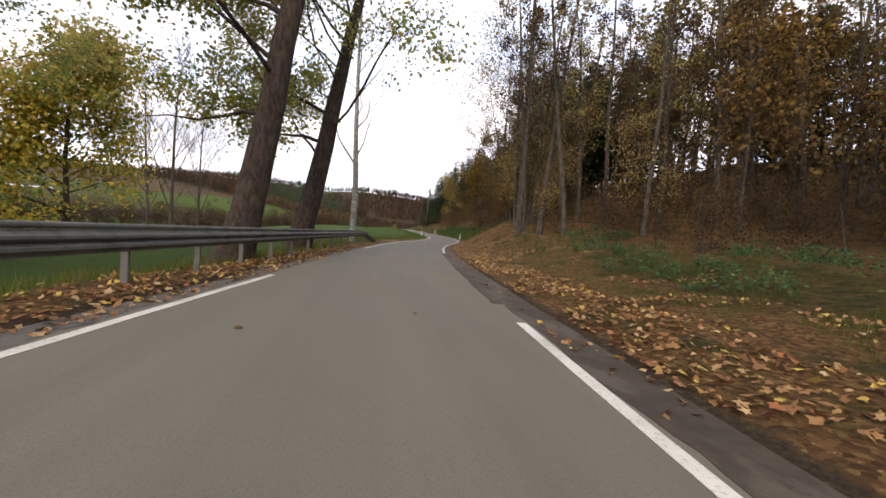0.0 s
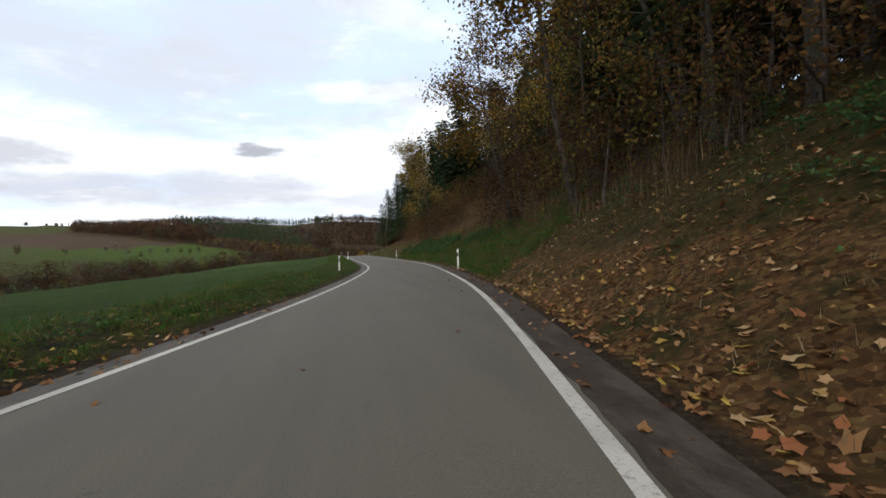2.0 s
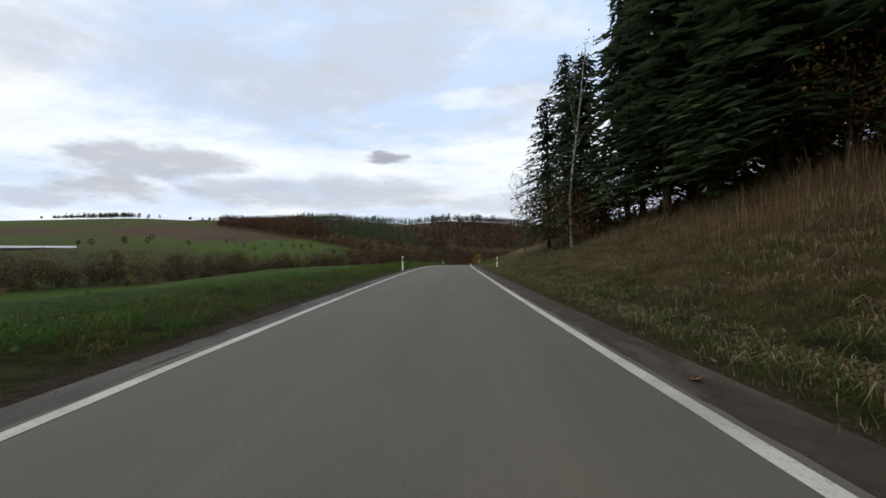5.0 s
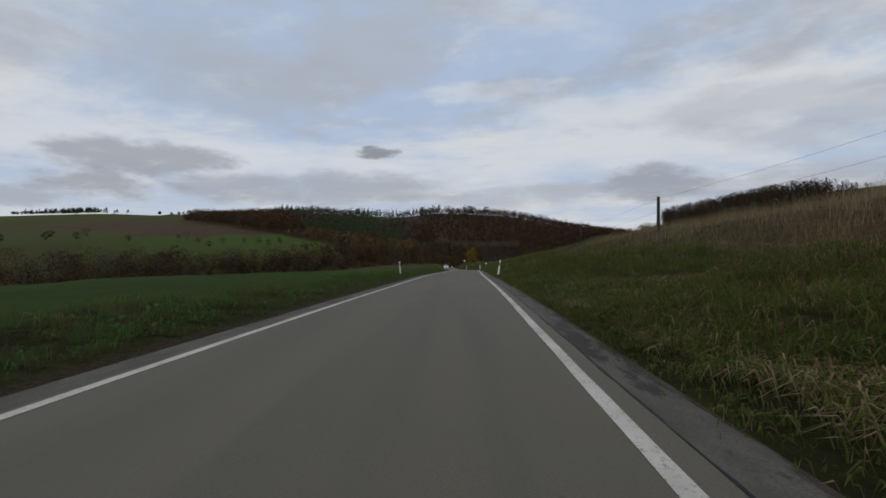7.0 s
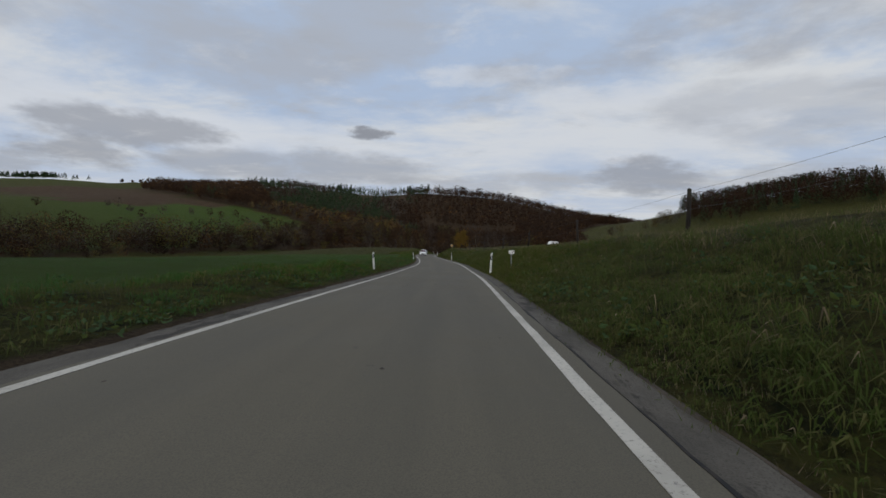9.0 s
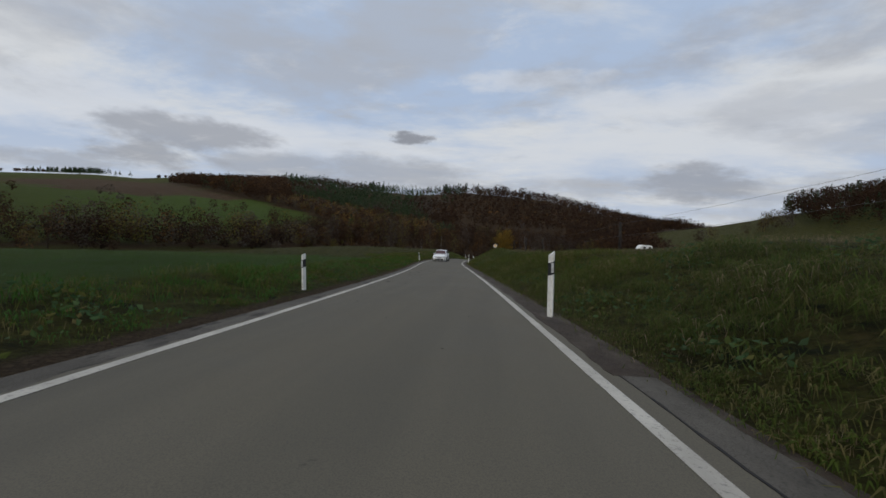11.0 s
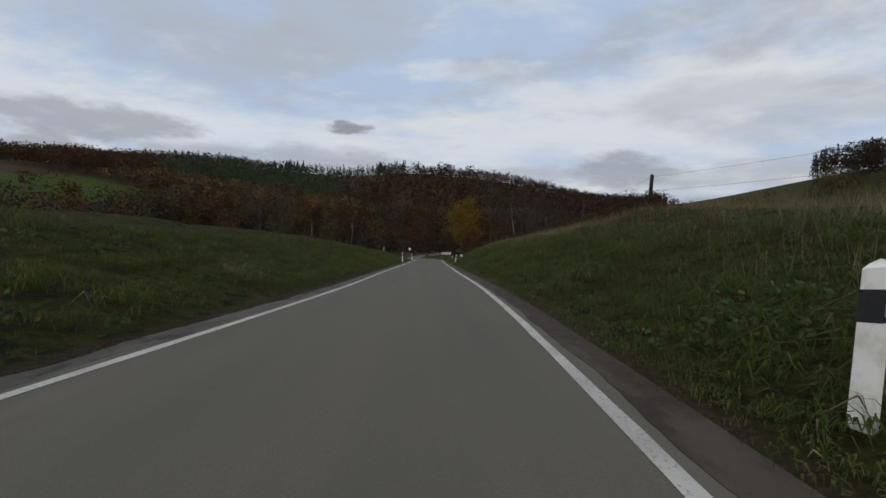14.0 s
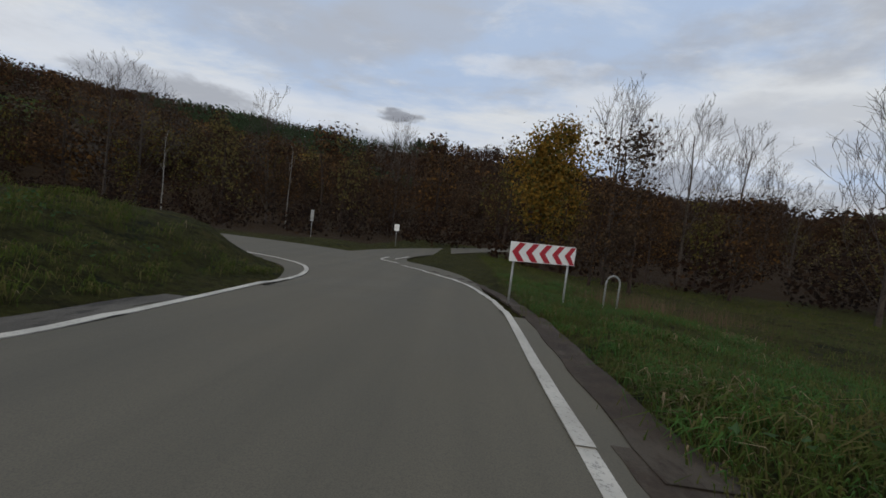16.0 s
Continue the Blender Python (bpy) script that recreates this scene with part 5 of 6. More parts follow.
    for kind, cs in groups.items():
        c = np.concatenate([a for a, _, _ in cs])
        V, F, M = cards(r, c, np.concatenate([np.full(len(a), s) for a, _, s in cs]), out=np.concatenate([b for _, b, _ in cs]), loose=0.4)
        tagged(new("hillside_woods", mesh_of("hillside_woods", V, F, kind)), "distant autumn woods covering the far hillside", "woods", kind="stuff")


far_woods()


def thickets():
    """Brown undergrowth and saplings below the wood behind the junction."""
    r = np.random.RandomState(17)
    pts, outs = [], []
    for k in range(1500):
        x, y = r.uniform(-110, 118), r.uniform(468, 585)
        if y < 480 + 0.004 * (x - 5) ** 2 and x < 22 or y < 470 + 0.1 * abs(x - 30) and x >= 22:
            continue
        if abs(x - (14.4 + max(0, y - 470) * 0.4)) < 4.2 or (x < 16 and y < 480):
            continue
        h = r.uniform(1.2, 5.0) * (0.95 if x > 42 else 1)
        m = int(26 + h * 11)
        u = r.rand(m)
        rad = (0.5 + 0.30 * h) * np.sqrt(np.maximum(1 - (1.6 * u - 0.6) ** 2, 0.05)) * np.sqrt(r.rand(m))
        a = r.uniform(0, 6.28, m)
        z = float(land(x, y))
        pts.append(np.stack([x + rad * np.cos(a), y + rad * np.sin(a), z + 0.1 + h * u], 1))
        outs.append(np.stack([rad * np.cos(a), rad * np.sin(a), h * (u - 0.35)], 1))
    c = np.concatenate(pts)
    # two of three leaf colours carry painted backlit shade
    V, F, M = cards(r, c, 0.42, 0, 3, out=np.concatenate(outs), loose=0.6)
    tagged(new("undergrowth", mesh_of("undergrowth", V, F, ["bramble", "bramble", "brown"], M)), "dense brown undergrowth below the autumn wood, backlit shade in its colour", "undergrowth", kind="stuff")


thickets()



# ---- guard rail beside the first stretch ----
def guard_rail():
    y0, y1, d = -40.0, 34.0, -3.35
    rail = thing("guard_rail", pose(0, 0, 0), "weathered grey steel guard rail on sigma posts", "guard rail")
    ys = np.arange(y0, y1 + 0.01, 1.0)
    prof = [(0.0, 0.0), (0.0, 0.03), (0.075, 0.075), (0.075, 0.115), (0.0, 0.16), (0.075, 0.205), (0.075, 0.24), (0.0, 0.29), (0.0, 0.31),
            (-0.005, 0.31), (-0.005, 0.285), (0.068, 0.238), (0.068, 0.207), (-0.008, 0.16), (0.068, 0.113), (0.068, 0.077), (-0.005, 0.035), (-0.005, 0.0)]
    V, F, n = [], [], len(prof)
    for i, y in enumerate(ys):
        down = 0.72 * smooth((y - 28) / 6.0)
        for a, b in prof:
            V.append((float(road_x(y)) + d + a, y, float(road_z(y)) + 0.55 + b - down))
    F = [(i * n + j, i * n + (j + 1) % n, (i + 1) * n + (j + 1) % n, (i + 1) * n + j) for i in range(len(ys) - 1) for j in range(n)]
    F += [tuple(range(n)), tuple((len(ys) - 1) * n + j for j in range(n))]
    sub("beam", mesh_of("beam", V, F, "old_steel"), rail, "wave-shaped steel beam")
    # the round pipe along the top
    P = [(float(road_x(y)) + d - 0.02, y, float(road_z(y)) + 0.905 - 0.76 * float(smooth((y - 28) / 6.0))) for y in ys]
    V, F = tube(P, [0.04] * len(P), 8)
    sub("top_pipe", mesh_of("top_pipe", V, F, "old_steel", smooth=True), rail, "steel pipe along the top")
    bm = bmesh.new()
    box(bm, -0.05, 0.05, -0.03, 0.03, -0.9, 0.80, 0.008)
    post = part("post", bm, "old_steel", rail)
    bm = bmesh.new()
    box(bm, 0.05, 0.13, -0.02, 0.02, 0.64, 0.76, 0.006)
    spacer = part("spacer", bm, "old_steel", rail)
    k = 0
    for y in np.arange(y0 + 0.7, y1 - 3, 2.0):
        m = Matrix.Translation((float(road_x(y)) + d - 0.14, y, float(road_z(y))))
        if k == 0:
            post.matrix_basis = spacer.matrix_basis = m
        else:
            for src in (post, spacer):
                sub(src.name.split(".")[0], src.data, rail, m=m)
        k += 1


guard_rail()


# ---- signs ----
def words(text, size, mat, parent, m, name="lettering", align="CENTER"):
    cu = bpy.data.curves.new(name, "FONT")
    cu.body, cu.size, cu.extrude, cu.align_x, cu.align_y = text, size, 0.002, align, "CENTER"
    tmp = bpy.data.objects.new(name, cu)
    me = bpy.data.meshes.new_from_object(tmp)
    bpy.data.objects.remove(tmp)
    me.materials.clear()
    me.materials.append(MAT[mat])
    return sub(name, me, parent, m=m)


FACE = pose(0, 0, 0, 90)


def plate(w, h, thick=0.012, radius=0.03, turn=0.0):
    """A flat plate that faces the way traffic comes from, with rounded corners."""
    bm = bmesh.new()
    pts = []
    for cx, cz, a0 in ((w / 2 - radius, h / 2 - radius, 0), (-w / 2 + radius, h / 2 - radius, 90), (-w / 2 + radius, -h / 2 + radius, 180), (w / 2 - radius, -h / 2 + radius, 270)):
        for k in range(5):
            a = radians(a0 + 22.5 * k)
            x, z = cx + radius * math.cos(a), cz + radius * math.sin(a)
            pts.append((x * math.cos(turn) - z * math.sin(turn), x * math.sin(turn) + z * math.cos(turn)))
    f = bm.faces.new([bm.verts.new((x, 0, z)) for x, z in pts])
    ex = bmesh.ops.extrude_face_region(bm, geom=[f])
    bmesh.ops.translate(bm, verts=[v for v in ex["geom"] if isinstance(v, bmesh.types.BMVert)], vec=(0, thick, 0))
    bmesh.ops.recalc_face_normals(bm, faces=bm.faces)
    return bm


def pole_mesh(tall, rad=0.03):
    V, F = tube([(0, 0, -0.3), (0, 0, tall)], [rad, rad], 10)
    return mesh_of("pole", V, F, "zinc", smooth=True)


def priority_sign():
    x, y = 19.62, 369.6
    g = ground_at(x, y)
    top = -5.63
    s = thing("priority_road_sign", pose(x, y, g), "yellow priority diamond above a green name board on pole", "road sign")
    sub("pole", pole_mesh(top - g + 0.5), s, "galvanised pole")
    zc = top - g
    q = math.pi / 4
    for nm, w, mat, dy, lab in (("diamond_rim", 0.63, "black", -0.055, "thin dark rim"), ("diamond_field", 0.605, "chalk", -0.061, "white diamond field"), ("diamond_centre", 0.40, "amber", -0.067, "yellow centre")):
        ob = part(nm, plate(w, w, 0.006, 0.04, q), mat, s, lab)
        ob.location = (0, dy, zc)
    zb = -6.81 - g
    ob = part("name_board", plate(1.16, 0.38, 0.02, 0.03), "sign_yellow", s, "name board with pale rim")
    ob.location = (0.0, -0.055, zb)
    ob = part("board_field", plate(1.12, 0.34, 0.006, 0.025), "sign_green", s, "dark green field")
    ob.location = (0.0, -0.062, zb)
    words("Affelner Mühle", 0.155, "sign_yellow", s, Matrix.Translation((0, -0.068, zb)) @ FACE)


priority_sign()


def station_sign(x, y, z, turn):
    g = ground_at(x, y)
    s = thing("station_sign", pose(x, y, g, 0, 0, turn), "small white road number plate on a short post", "road sign", "road number plates")
    sub("pole", pole_mesh(z - g, 0.022), s)
    ob = part("panel", plate(0.30, 0.19, 0.012, 0.02), "chalk", s, "white panel")
    ob.location = (0, -0.035, z - g)
    words("K  27", 0.11, "black", s, Matrix.Translation((0, -0.038, z - g)) @ FACE)


station_sign(20.27, 254.1, -2.72, -4)
station_sign(21.39, 422.8, -10.86, 10)


def chevron_board():
    a, b, ztop, h = Vector((20.55, 454.3, 0)), Vector((22.35, 455.2, 0)), -12.26, 0.48
    mid = (a + b) / 2
    wid = (b - a).length
    turn = math.degrees(math.atan2((b - a).y, (b - a).x))
    g = min(ground_at(a.x, a.y), ground_at(b.x, b.y))
    s = thing("chevron_board", pose(mid.x, mid.y, g, 0, 0, turn), "red and white chevron curve board on two posts", "road sign")
    zc = ztop - h / 2 - g
    ob = part("panel", plate(wid, h, 0.015, 0.02), "chalk", s, "white panel")
    ob.location = (0, -0.05, zc)
    n = 5
    for k in range(n):
        bm = bmesh.new()
        x0, w, t = -wid / 2 + wid * (k + 0.12) / n, wid / n * 0.45, 0.2
        hh = h * 0.47
        up = [(x0 + t, hh), (x0 + t + w, hh), (x0 + w, 0), (x0, 0)]
        for half in (up, [(x, -z) for x, z in up][::-1]):
            bm.faces.new([bm.verts.new((min(x, wid / 2 - 0.01), 0, z)) for x, z in half])
        bmesh.ops.remove_doubles(bm, verts=bm.verts, dist=0.0005)
        bmesh.ops.solidify(bm, geom=bm.faces[:], thickness=0.003)
        ob = part("chevron", bm, "red", s)
        ob.location = (0, -0.056, zc)
    for x in (-wid * 0.42, wid * 0.42):
        ob = sub("pole", pole_mesh(zc + h / 2 - 0.02, 0.028), s)
        ob.location = (x, 0, 0)


chevron_board()


def hoop(x, y, wide, tall, turn):
    g = ground_at(x, y)
    s = thing("metal_hoop", pose(x, y, g, 0, 0, turn), "bent galvanised steel hoop standing in the grass", "barrier")
    pts = [(-wide / 2, 0, -0.2)] + [(-wide / 2 * math.cos(radians(a)), 0, tall - wide / 2 + wide / 2 * math.sin(radians(a))) for a in range(0, 181, 20)] + [(wide / 2, 0, -0.2)]
    V, F = tube(pts, [0.025] * len(pts), 8)
    sub("tube", mesh_of("tube", V, F, "zinc", smooth=True), s)


hoop(23.6, 455.6, 0.42, 0.95, 15)


def small_sign(x, y, z, w, h, mat, label):
    g = ground_at(x, y)
    s = thing("road_sign", pose(x, y, g), label, "road sign")
    sub("pole", pole_mesh(z - g + h / 2, 0.025), s)
    ob = part("panel", plate(w, h, 0.012, 0.03), mat, s)
    ob.location = (0, -0.035, z - g)


small_sign(13.6, 481, -13.0, 0.45, 0.6, "chalk", "small white plate on a post beside the branch road")
small_sign(7.5, 476.5, -12.7, 0.25, 0.9, "zinc", "thin grey sign seen edgewise by the junction")


# ---- pasture fences on the bank ----
def fence(stations, tall, name_label):
    f = thing("pasture_fence", pose(0, 0, 0), name_label, "fence", "pasture fences")
    tops = []
    V, F = tube([(0, 0, -0.4), (0.01, 0, tall * 0.5), (0, 0.01, tall - 0.02), (0, 0, tall)], [0.085, 0.08, 0.075, 0.055], 9)
    pm = mesh_of("post", V, F, "wood", smooth=True)
    for y, d in stations:
        x = float(road_x(y)) + d
        z = ground_at(x, y)
        m = Matrix.Translation((x, y, z)) @ Matrix.Rotation(random.uniform(-0.09, 0.09), 4, "X") @ Matrix.Rotation(random.uniform(-0.09, 0.09), 4, "Y")
        sub("post", pm, f, m=m)
        tops.append((m @ Vector((0, 0, tall - 0.1)), m @ Vector((0, 0, tall * 0.55))))
    for lvl in (0, 1):
        for a, b in zip(tops, tops[1:]):
            p, q = a[lvl], b[lvl]
            pts = [p.lerp(q, t) - Vector((0, 0, 0.35 * t * (1 - t))) for t in (0, 0.25, 0.5, 0.75, 1)]
            V, F = tube(pts, [0.004] * 5, 4)
            sub("wire", mesh_of("wire", V, F, "old_steel"), f)


fence([(188, 12.5), (200, 11.2), (216.5, 11.6), (237.4, 10), (247.5, 10), (261, 10), (275.5, 9.5), (292.2, 10), (310, 10.2), (328, 10.2), (342, 10.6), (352.7, 9.0)], 1.75, "wooden pasture fence posts with two wires on the bank")
fence([(374.3, 12), (379.3, 12), (394.2, 10), (402.1, 10), (412, 10.5), (424, 10.2), (436, 9.8), (450, 12)], 1.55, "wooden pasture fence posts with wires above the cutting")


def caravan():
    x, y = 66.0, 415.0
    g = ground_at(x, y)
    s = thing("caravan", pose(x, y, g - 0.3, 0, 0, 20), "old white caravan parked in the pasture", "caravan")
    bm = bmesh.new()
    prof = [(-2.3, 0.55), (2.1, 0.55), (2.35, 1.1), (2.2, 1.9), (1.7, 2.45), (-1.2, 2.55), (-1.9, 2.2), (-2.4, 1.3)]
    f = bm.faces.new([bm.verts.new((a, -1.0, b)) for a, b in prof])
    ex = bmesh.ops.extrude_face_region(bm, geom=[f])
    bmesh.ops.translate(bm, verts=[v for v in ex["geom"] if isinstance(v, bmesh.types.BMVert)], vec=(0, 2.0, 0))
    bmesh.ops.recalc_face_normals(bm, faces=bm.faces)
    bmesh.ops.bevel(bm, geom=bm.edges[:], offset=0.08, segments=2, affect="EDGES")
    part("body", bm, "chalk", s)
    for x0, x1 in ((-1.3, -0.4), (0.7, 1.5)):
        bm = bmesh.new()
        box(bm, x0, x1, -1.02, -0.99, 1.5, 2.0, 0.01)
        part("window", bm, "dark_glass", s, "dark window")
    for yy in (-0.95, 0.95):
        V, F = tube([(0.1, yy - 0.09, 0.32), (0.1, yy + 0.09, 0.32)], [0.32, 0.32], 16)
        sub("wheel", mesh_of("wheel", V, F, "tyre"), s)
    bm = bmesh.new()
    box(bm, -3.4, -2.2, -0.06, 0.06, 0.45, 0.55, 0.01)
    part("drawbar", bm, "zinc", s)


caravan()


def farm_shed(x, y, long, wide, tall, turn, label):
    g = float(land(x, y))
    s = thing("farm_shed", pose(x, y, g, 0, 0, turn), label, "building", "farm sheds")
    bm = bmesh.new()
    box(bm, -long / 2, long / 2, -wide / 2, wide / 2, -1.5, tall)
    part("wall", bm, "bark_grey", s, "grey timber wall")
    bm = bmesh.new()
    prof = [(-wide / 2 - 0.6, tall - 0.2), (0, tall + wide * 0.22), (wide / 2 + 0.6, tall - 0.2), (wide / 2 + 0.6, tall), (0, tall + wide * 0.22 + 0.2), (-wide / 2 - 0.6, tall)]
    f = bm.faces.new([bm.verts.new((-long / 2 - 0.5, a, b)) for a, b in prof])
    ex = bmesh.ops.extrude_face_region(bm, geom=[f])
    bmesh.ops.translate(bm, verts=[v for v in ex["geom"] if isinstance(v, bmesh.types.BMVert)], vec=(long + 1, 0, 0))
    bmesh.ops.recalc_face_normals(bm, faces=bm.faces)
    part("roof", bm, "sheet_roof", s, "pale sheet roof")
    for k in range(4):
        bm = bmesh.new()
        a = -long / 2 + long * (k + 0.5) / 4
        box(bm, a - long * 0.07, a + long * 0.07, -wide / 2 - 0.08, -wide / 2 - 0.02, 0.2, tall * 0.75)
        part("door", bm, "wood", s, "dark doorway")


farm_shed(-302, 418, 42, 6, 1.3, 43, "long low pale-roofed farm shed on the hillside")
farm_shed(-338, 402, 16, 9, 2.6, 35, "grey farm barn with a pale roof")


# ---- the white car on the oncoming lane ----
def car():
    x, y = 11.44, 340.9
    m = Matrix.Translation((x, y, float(road_z(y)) - 0.004)) @ Matrix.Rotation(radians(-2.0), 4, "Z") @ Matrix.Rotation(radians(1.4), 4, "X") @ Matrix.Diagonal((1, 1, 1.03, 1))
    c = thing("car", m, "white compact hatchback standing on the road", "car")
    def lerp(t, u, v):
        return u + (v - u) * t

    def sheet(name, mat, rows, label="", parent=None, thick=0.0, close=False):
        """A smooth surface through rows of points."""
        b2 = bmesh.new()
        rr = [[b2.verts.new(q) for q in row] for row in rows]
        for u, v in zip(rr, rr[1:]):
            for k in range(len(u) if close else len(u) - 1):
                b2.faces.new((u[k], u[(k + 1) % len(u)], v[(k + 1) % len(u)], v[k]))
        if close:
            b2.faces.new(rr[0][::-1])
            b2.faces.new(rr[-1])
        bmesh.ops.recalc_face_normals(b2, faces=b2.faces)
        if thick:
            bmesh.ops.solidify(b2, geom=b2.faces[:], thickness=thick)
        for f in b2.faces:
            f.smooth = True
        return part(name, b2, mat, parent or c, label)

    # body: stations from the nose to the tail with half-width, underside and top
    ST = [(-2.135, .40, .36, .56), (-2.12, .55, .28, .63), (-2.08, .69, .22, .70), (-2.0, .80, .18, .77), (-1.85, .86, .17, .83), (-1.55, .89, .17, .89), (-1.2, .90, .17, .935), (-0.95, .90, .17, .97),
          (-0.3, .90, .17, .985), (0.6, .90, .17, 1.0), (1.4, .895, .18, 1.02), (1.8, .87, .2, 1.0), (2.03, .81, .27, .94), (2.12, .66, .34, .84)]
    RING = [(0, 0), (.85, 0), (.965, .05), (1.0, .22), (1.0, .45), (.995, .66), (.97, .8), (.93, .9), (.86, .955), (.7, .985), (.4, 1.0), (0, 1.01)]
    ring = RING + [(-u, v) for u, v in RING[1:-1]][::-1]
    sheet("body", "car_paint", [[(w * u, yy, lerp(v, z0, z1)) for u, v in ring] for yy, w, z0, z1 in ST], "glossy white body", close=True)
    # cabin: half-width and height at the belt, and at the roof's edge
    G = [(-1.02, .80, .93, .76, .965), (-0.62, .84, .94, .66, 1.20), (-0.30, .85, .95, .595, 1.385), (0.25, .855, .95, .62, 1.425), (0.9, .855, .96, .615, 1.41), (1.35, .84, .97, .59, 1.37), (1.62, .82, .97, .57, 1.31), (2.02, .75, .95, .68, 1.0)]
    sheet("cabin", "car_paint", [[(-a, yy, za), (-lerp(.5, a, b) - .012, yy, lerp(.5, za, zb)), (-b - .008, yy, zb - .035), (-b * .9, yy, zb), (-b * .5, yy, zb + .025), (0, yy, zb + .033),
                                 (b * .5, yy, zb + .025), (b * .9, yy, zb), (b + .008, yy, zb - .035), (lerp(.5, a, b) + .012, yy, lerp(.5, za, zb)), (a, yy, za)] for yy, a, za, b, zb in G], "white roof and pillars")
    ys = [q[0] for q in G]

    def side_x(yy, zz):
        a, za, b, zb = (float(np.interp(yy, ys, [q[k] for q in G])) for k in (1, 2, 3, 4))
        t = (zz - za) / max(zb - .02 - za, 1e-3)
        return lerp(t, a, b) + .034 * math.sin(math.pi * min(max(t, 0), 1)) + 0.004

    rows = []
    for k in range(7):
        v = k / 6
        rows.append([(u * lerp(v, .735, .55), lerp(v, -.985, -.345) - .03 * (1 - u * u), lerp(v, .985, 1.372) + .042 * (1 - abs(u) ** 2.2) + .006) for u in (-1, -.8, -.5, -.2, 0, .2, .5, .8, 1)])
    sheet("windscreen", "screen_glass", rows, "dark windscreen, reddish sheen painted into the glass colour", thick=0.004)
    for sx in (-1, 1):
        for nm, (y0, y1), (y2, y3), zt in (("front_window", (-.66, .26), (-.25, .25), 1.365), ("rear_window", (.33, 1.16), (.33, 1.06), 1.36), ("quarter_window", (1.22, 1.52), (1.12, 1.33), 1.30)):
            rows = []
            for k in range(5):
                v = k / 4
                zz = lerp(v, 1.0, zt)
                rows.append([(sx * side_x(yy, zz), yy, zz) for yy in (lerp(h / 6, lerp(v, y0, y2), lerp(v, y1, y3)) for h in range(7))])
            sheet(nm, "dark_glass", rows, "dark side window", thick=0.004)
        b2 = bmesh.new()
        box(b2, .89 if sx > 0 else -1.02, 1.02 if sx > 0 else -.89, -0.74, -0.60, 0.96, 1.075, 0.045)
        mirror = part("mirror", b2, "car_paint", c, "white wing mirror")
        b2 = bmesh.new()
        box(b2, .82 if sx > 0 else -.92, .92 if sx > 0 else -.82, -0.70, -0.63, 0.955, 0.985, 0.01)
        part("mirror_foot", b2, "black", mirror, "black mirror foot")
        for yy in (0.10, 1.02):
            b2 = bmesh.new()
            box(b2, .895 if sx > 0 else -.925, .925 if sx > 0 else -.895, yy - .1, yy + .1, .815, .845, 0.01)
            part("door_handle", b2, "car_paint", c)
        for yy in (-.62, .30, 1.24):
            V, F = tube([(sx * .902, yy, .24), (sx * .905, yy, .6), (sx * .896, yy, .86), (sx * .86, yy, .96)], [.005] * 4, 5)
            sub("door_gap", mesh_of("door_gap", V, F, "black"), c)
        b2 = bmesh.new()
        box(b2, .86 if sx > 0 else -.905, .905 if sx > 0 else -.86, -1.0, 1.0, .15, .215, .012)
        part("sill", b2, "black", c, "black sill")
        for yy in (-1.32, 1.30):
            V, F = tube([(sx * .60, 0, .33), (sx * .906, 0, .33)], [.375, .372], 28)
            well = sub("wheel_arch", mesh_of("wheel_arch", V, F, "black"), c, "dark wheel arch")
            well.location = (0, yy, 0)
            V, F = tube([(0, 0, .318), (sx * .02, 0, .318), (sx * .19, 0, .318), (sx * .215, 0, .318)], [.285, .318, .318, .285], 28)
            w = sub("wheel", mesh_of("wheel", V, F, "tyre", smooth=True), c, "black tyre on alloy rim")
            w.location = (sx * 0.70, yy, 0)
            V, F = tube([(sx * .200, 0, .318), (sx * .219, 0, .318)], [.225, .218], 26)
            sub("rim_bed", mesh_of("rim_bed", V, F, "black"), w, "dark rim bed")
            b2 = bmesh.new()
            for k in range(5):
                a = 2 * math.pi * k / 5 + .3
                for q in (-.16, .16):
                    p0, p1 = (.03 * math.cos(a + q), .03 * math.sin(a + q)), (.212 * math.cos(a + q * .9), .212 * math.sin(a + q * .9))
                    nx, ny = -math.sin(a + q) * .016, math.cos(a + q) * .016
                    f = b2.faces.new([b2.verts.new((sx * .224, m[0] + g * nx, .318 + m[1] + g * ny)) for m, g in ((p0, -1), (p1, -1), (p1, 1), (p0, 1))])
            bmesh.ops.solidify(b2, geom=b2.faces[:], thickness=0.012)
            part("spokes", b2, "rim", w, "five-spoke alloy rim")

    def nose(x, z, proud):
        yy = float(np.interp(abs(x), (0, .40, .55, .69, .80, .86, .885), (-2.142, -2.135, -2.12, -2.08, -2.0, -1.85, -1.6)))
        return yy + .30 * max(z - .60, 0) + .18 * max(.30 - z, 0) - proud

    def front(name, mat, p00, p10, p11, p01, proud, label="", parent=None, n=10):
        """A patch on the nose between four corners seen from ahead."""
        rows = []
        for k in range(4):
            v = k / 3
            rows.append([(x, nose(x, z, proud), z) for x, z in ((lerp(h / n, lerp(v, p00[0], p01[0]), lerp(v, p10[0], p11[0])), lerp(h / n, lerp(v, p00[1], p01[1]), lerp(v, p10[1], p11[1]))) for h in range(n + 1))])
        return sheet(name, mat, rows, label, parent, thick=0.008)
    grille = front("grille", "black", (-.43, .628), (.43, .628), (.43, .70), (-.43, .70), .014, "black slotted grille")
    front("chrome_bar", "rim", (-.43, .650), (.43, .650), (.43, .662), (-.43, .662), .026, "bright bar across the grille", grille)
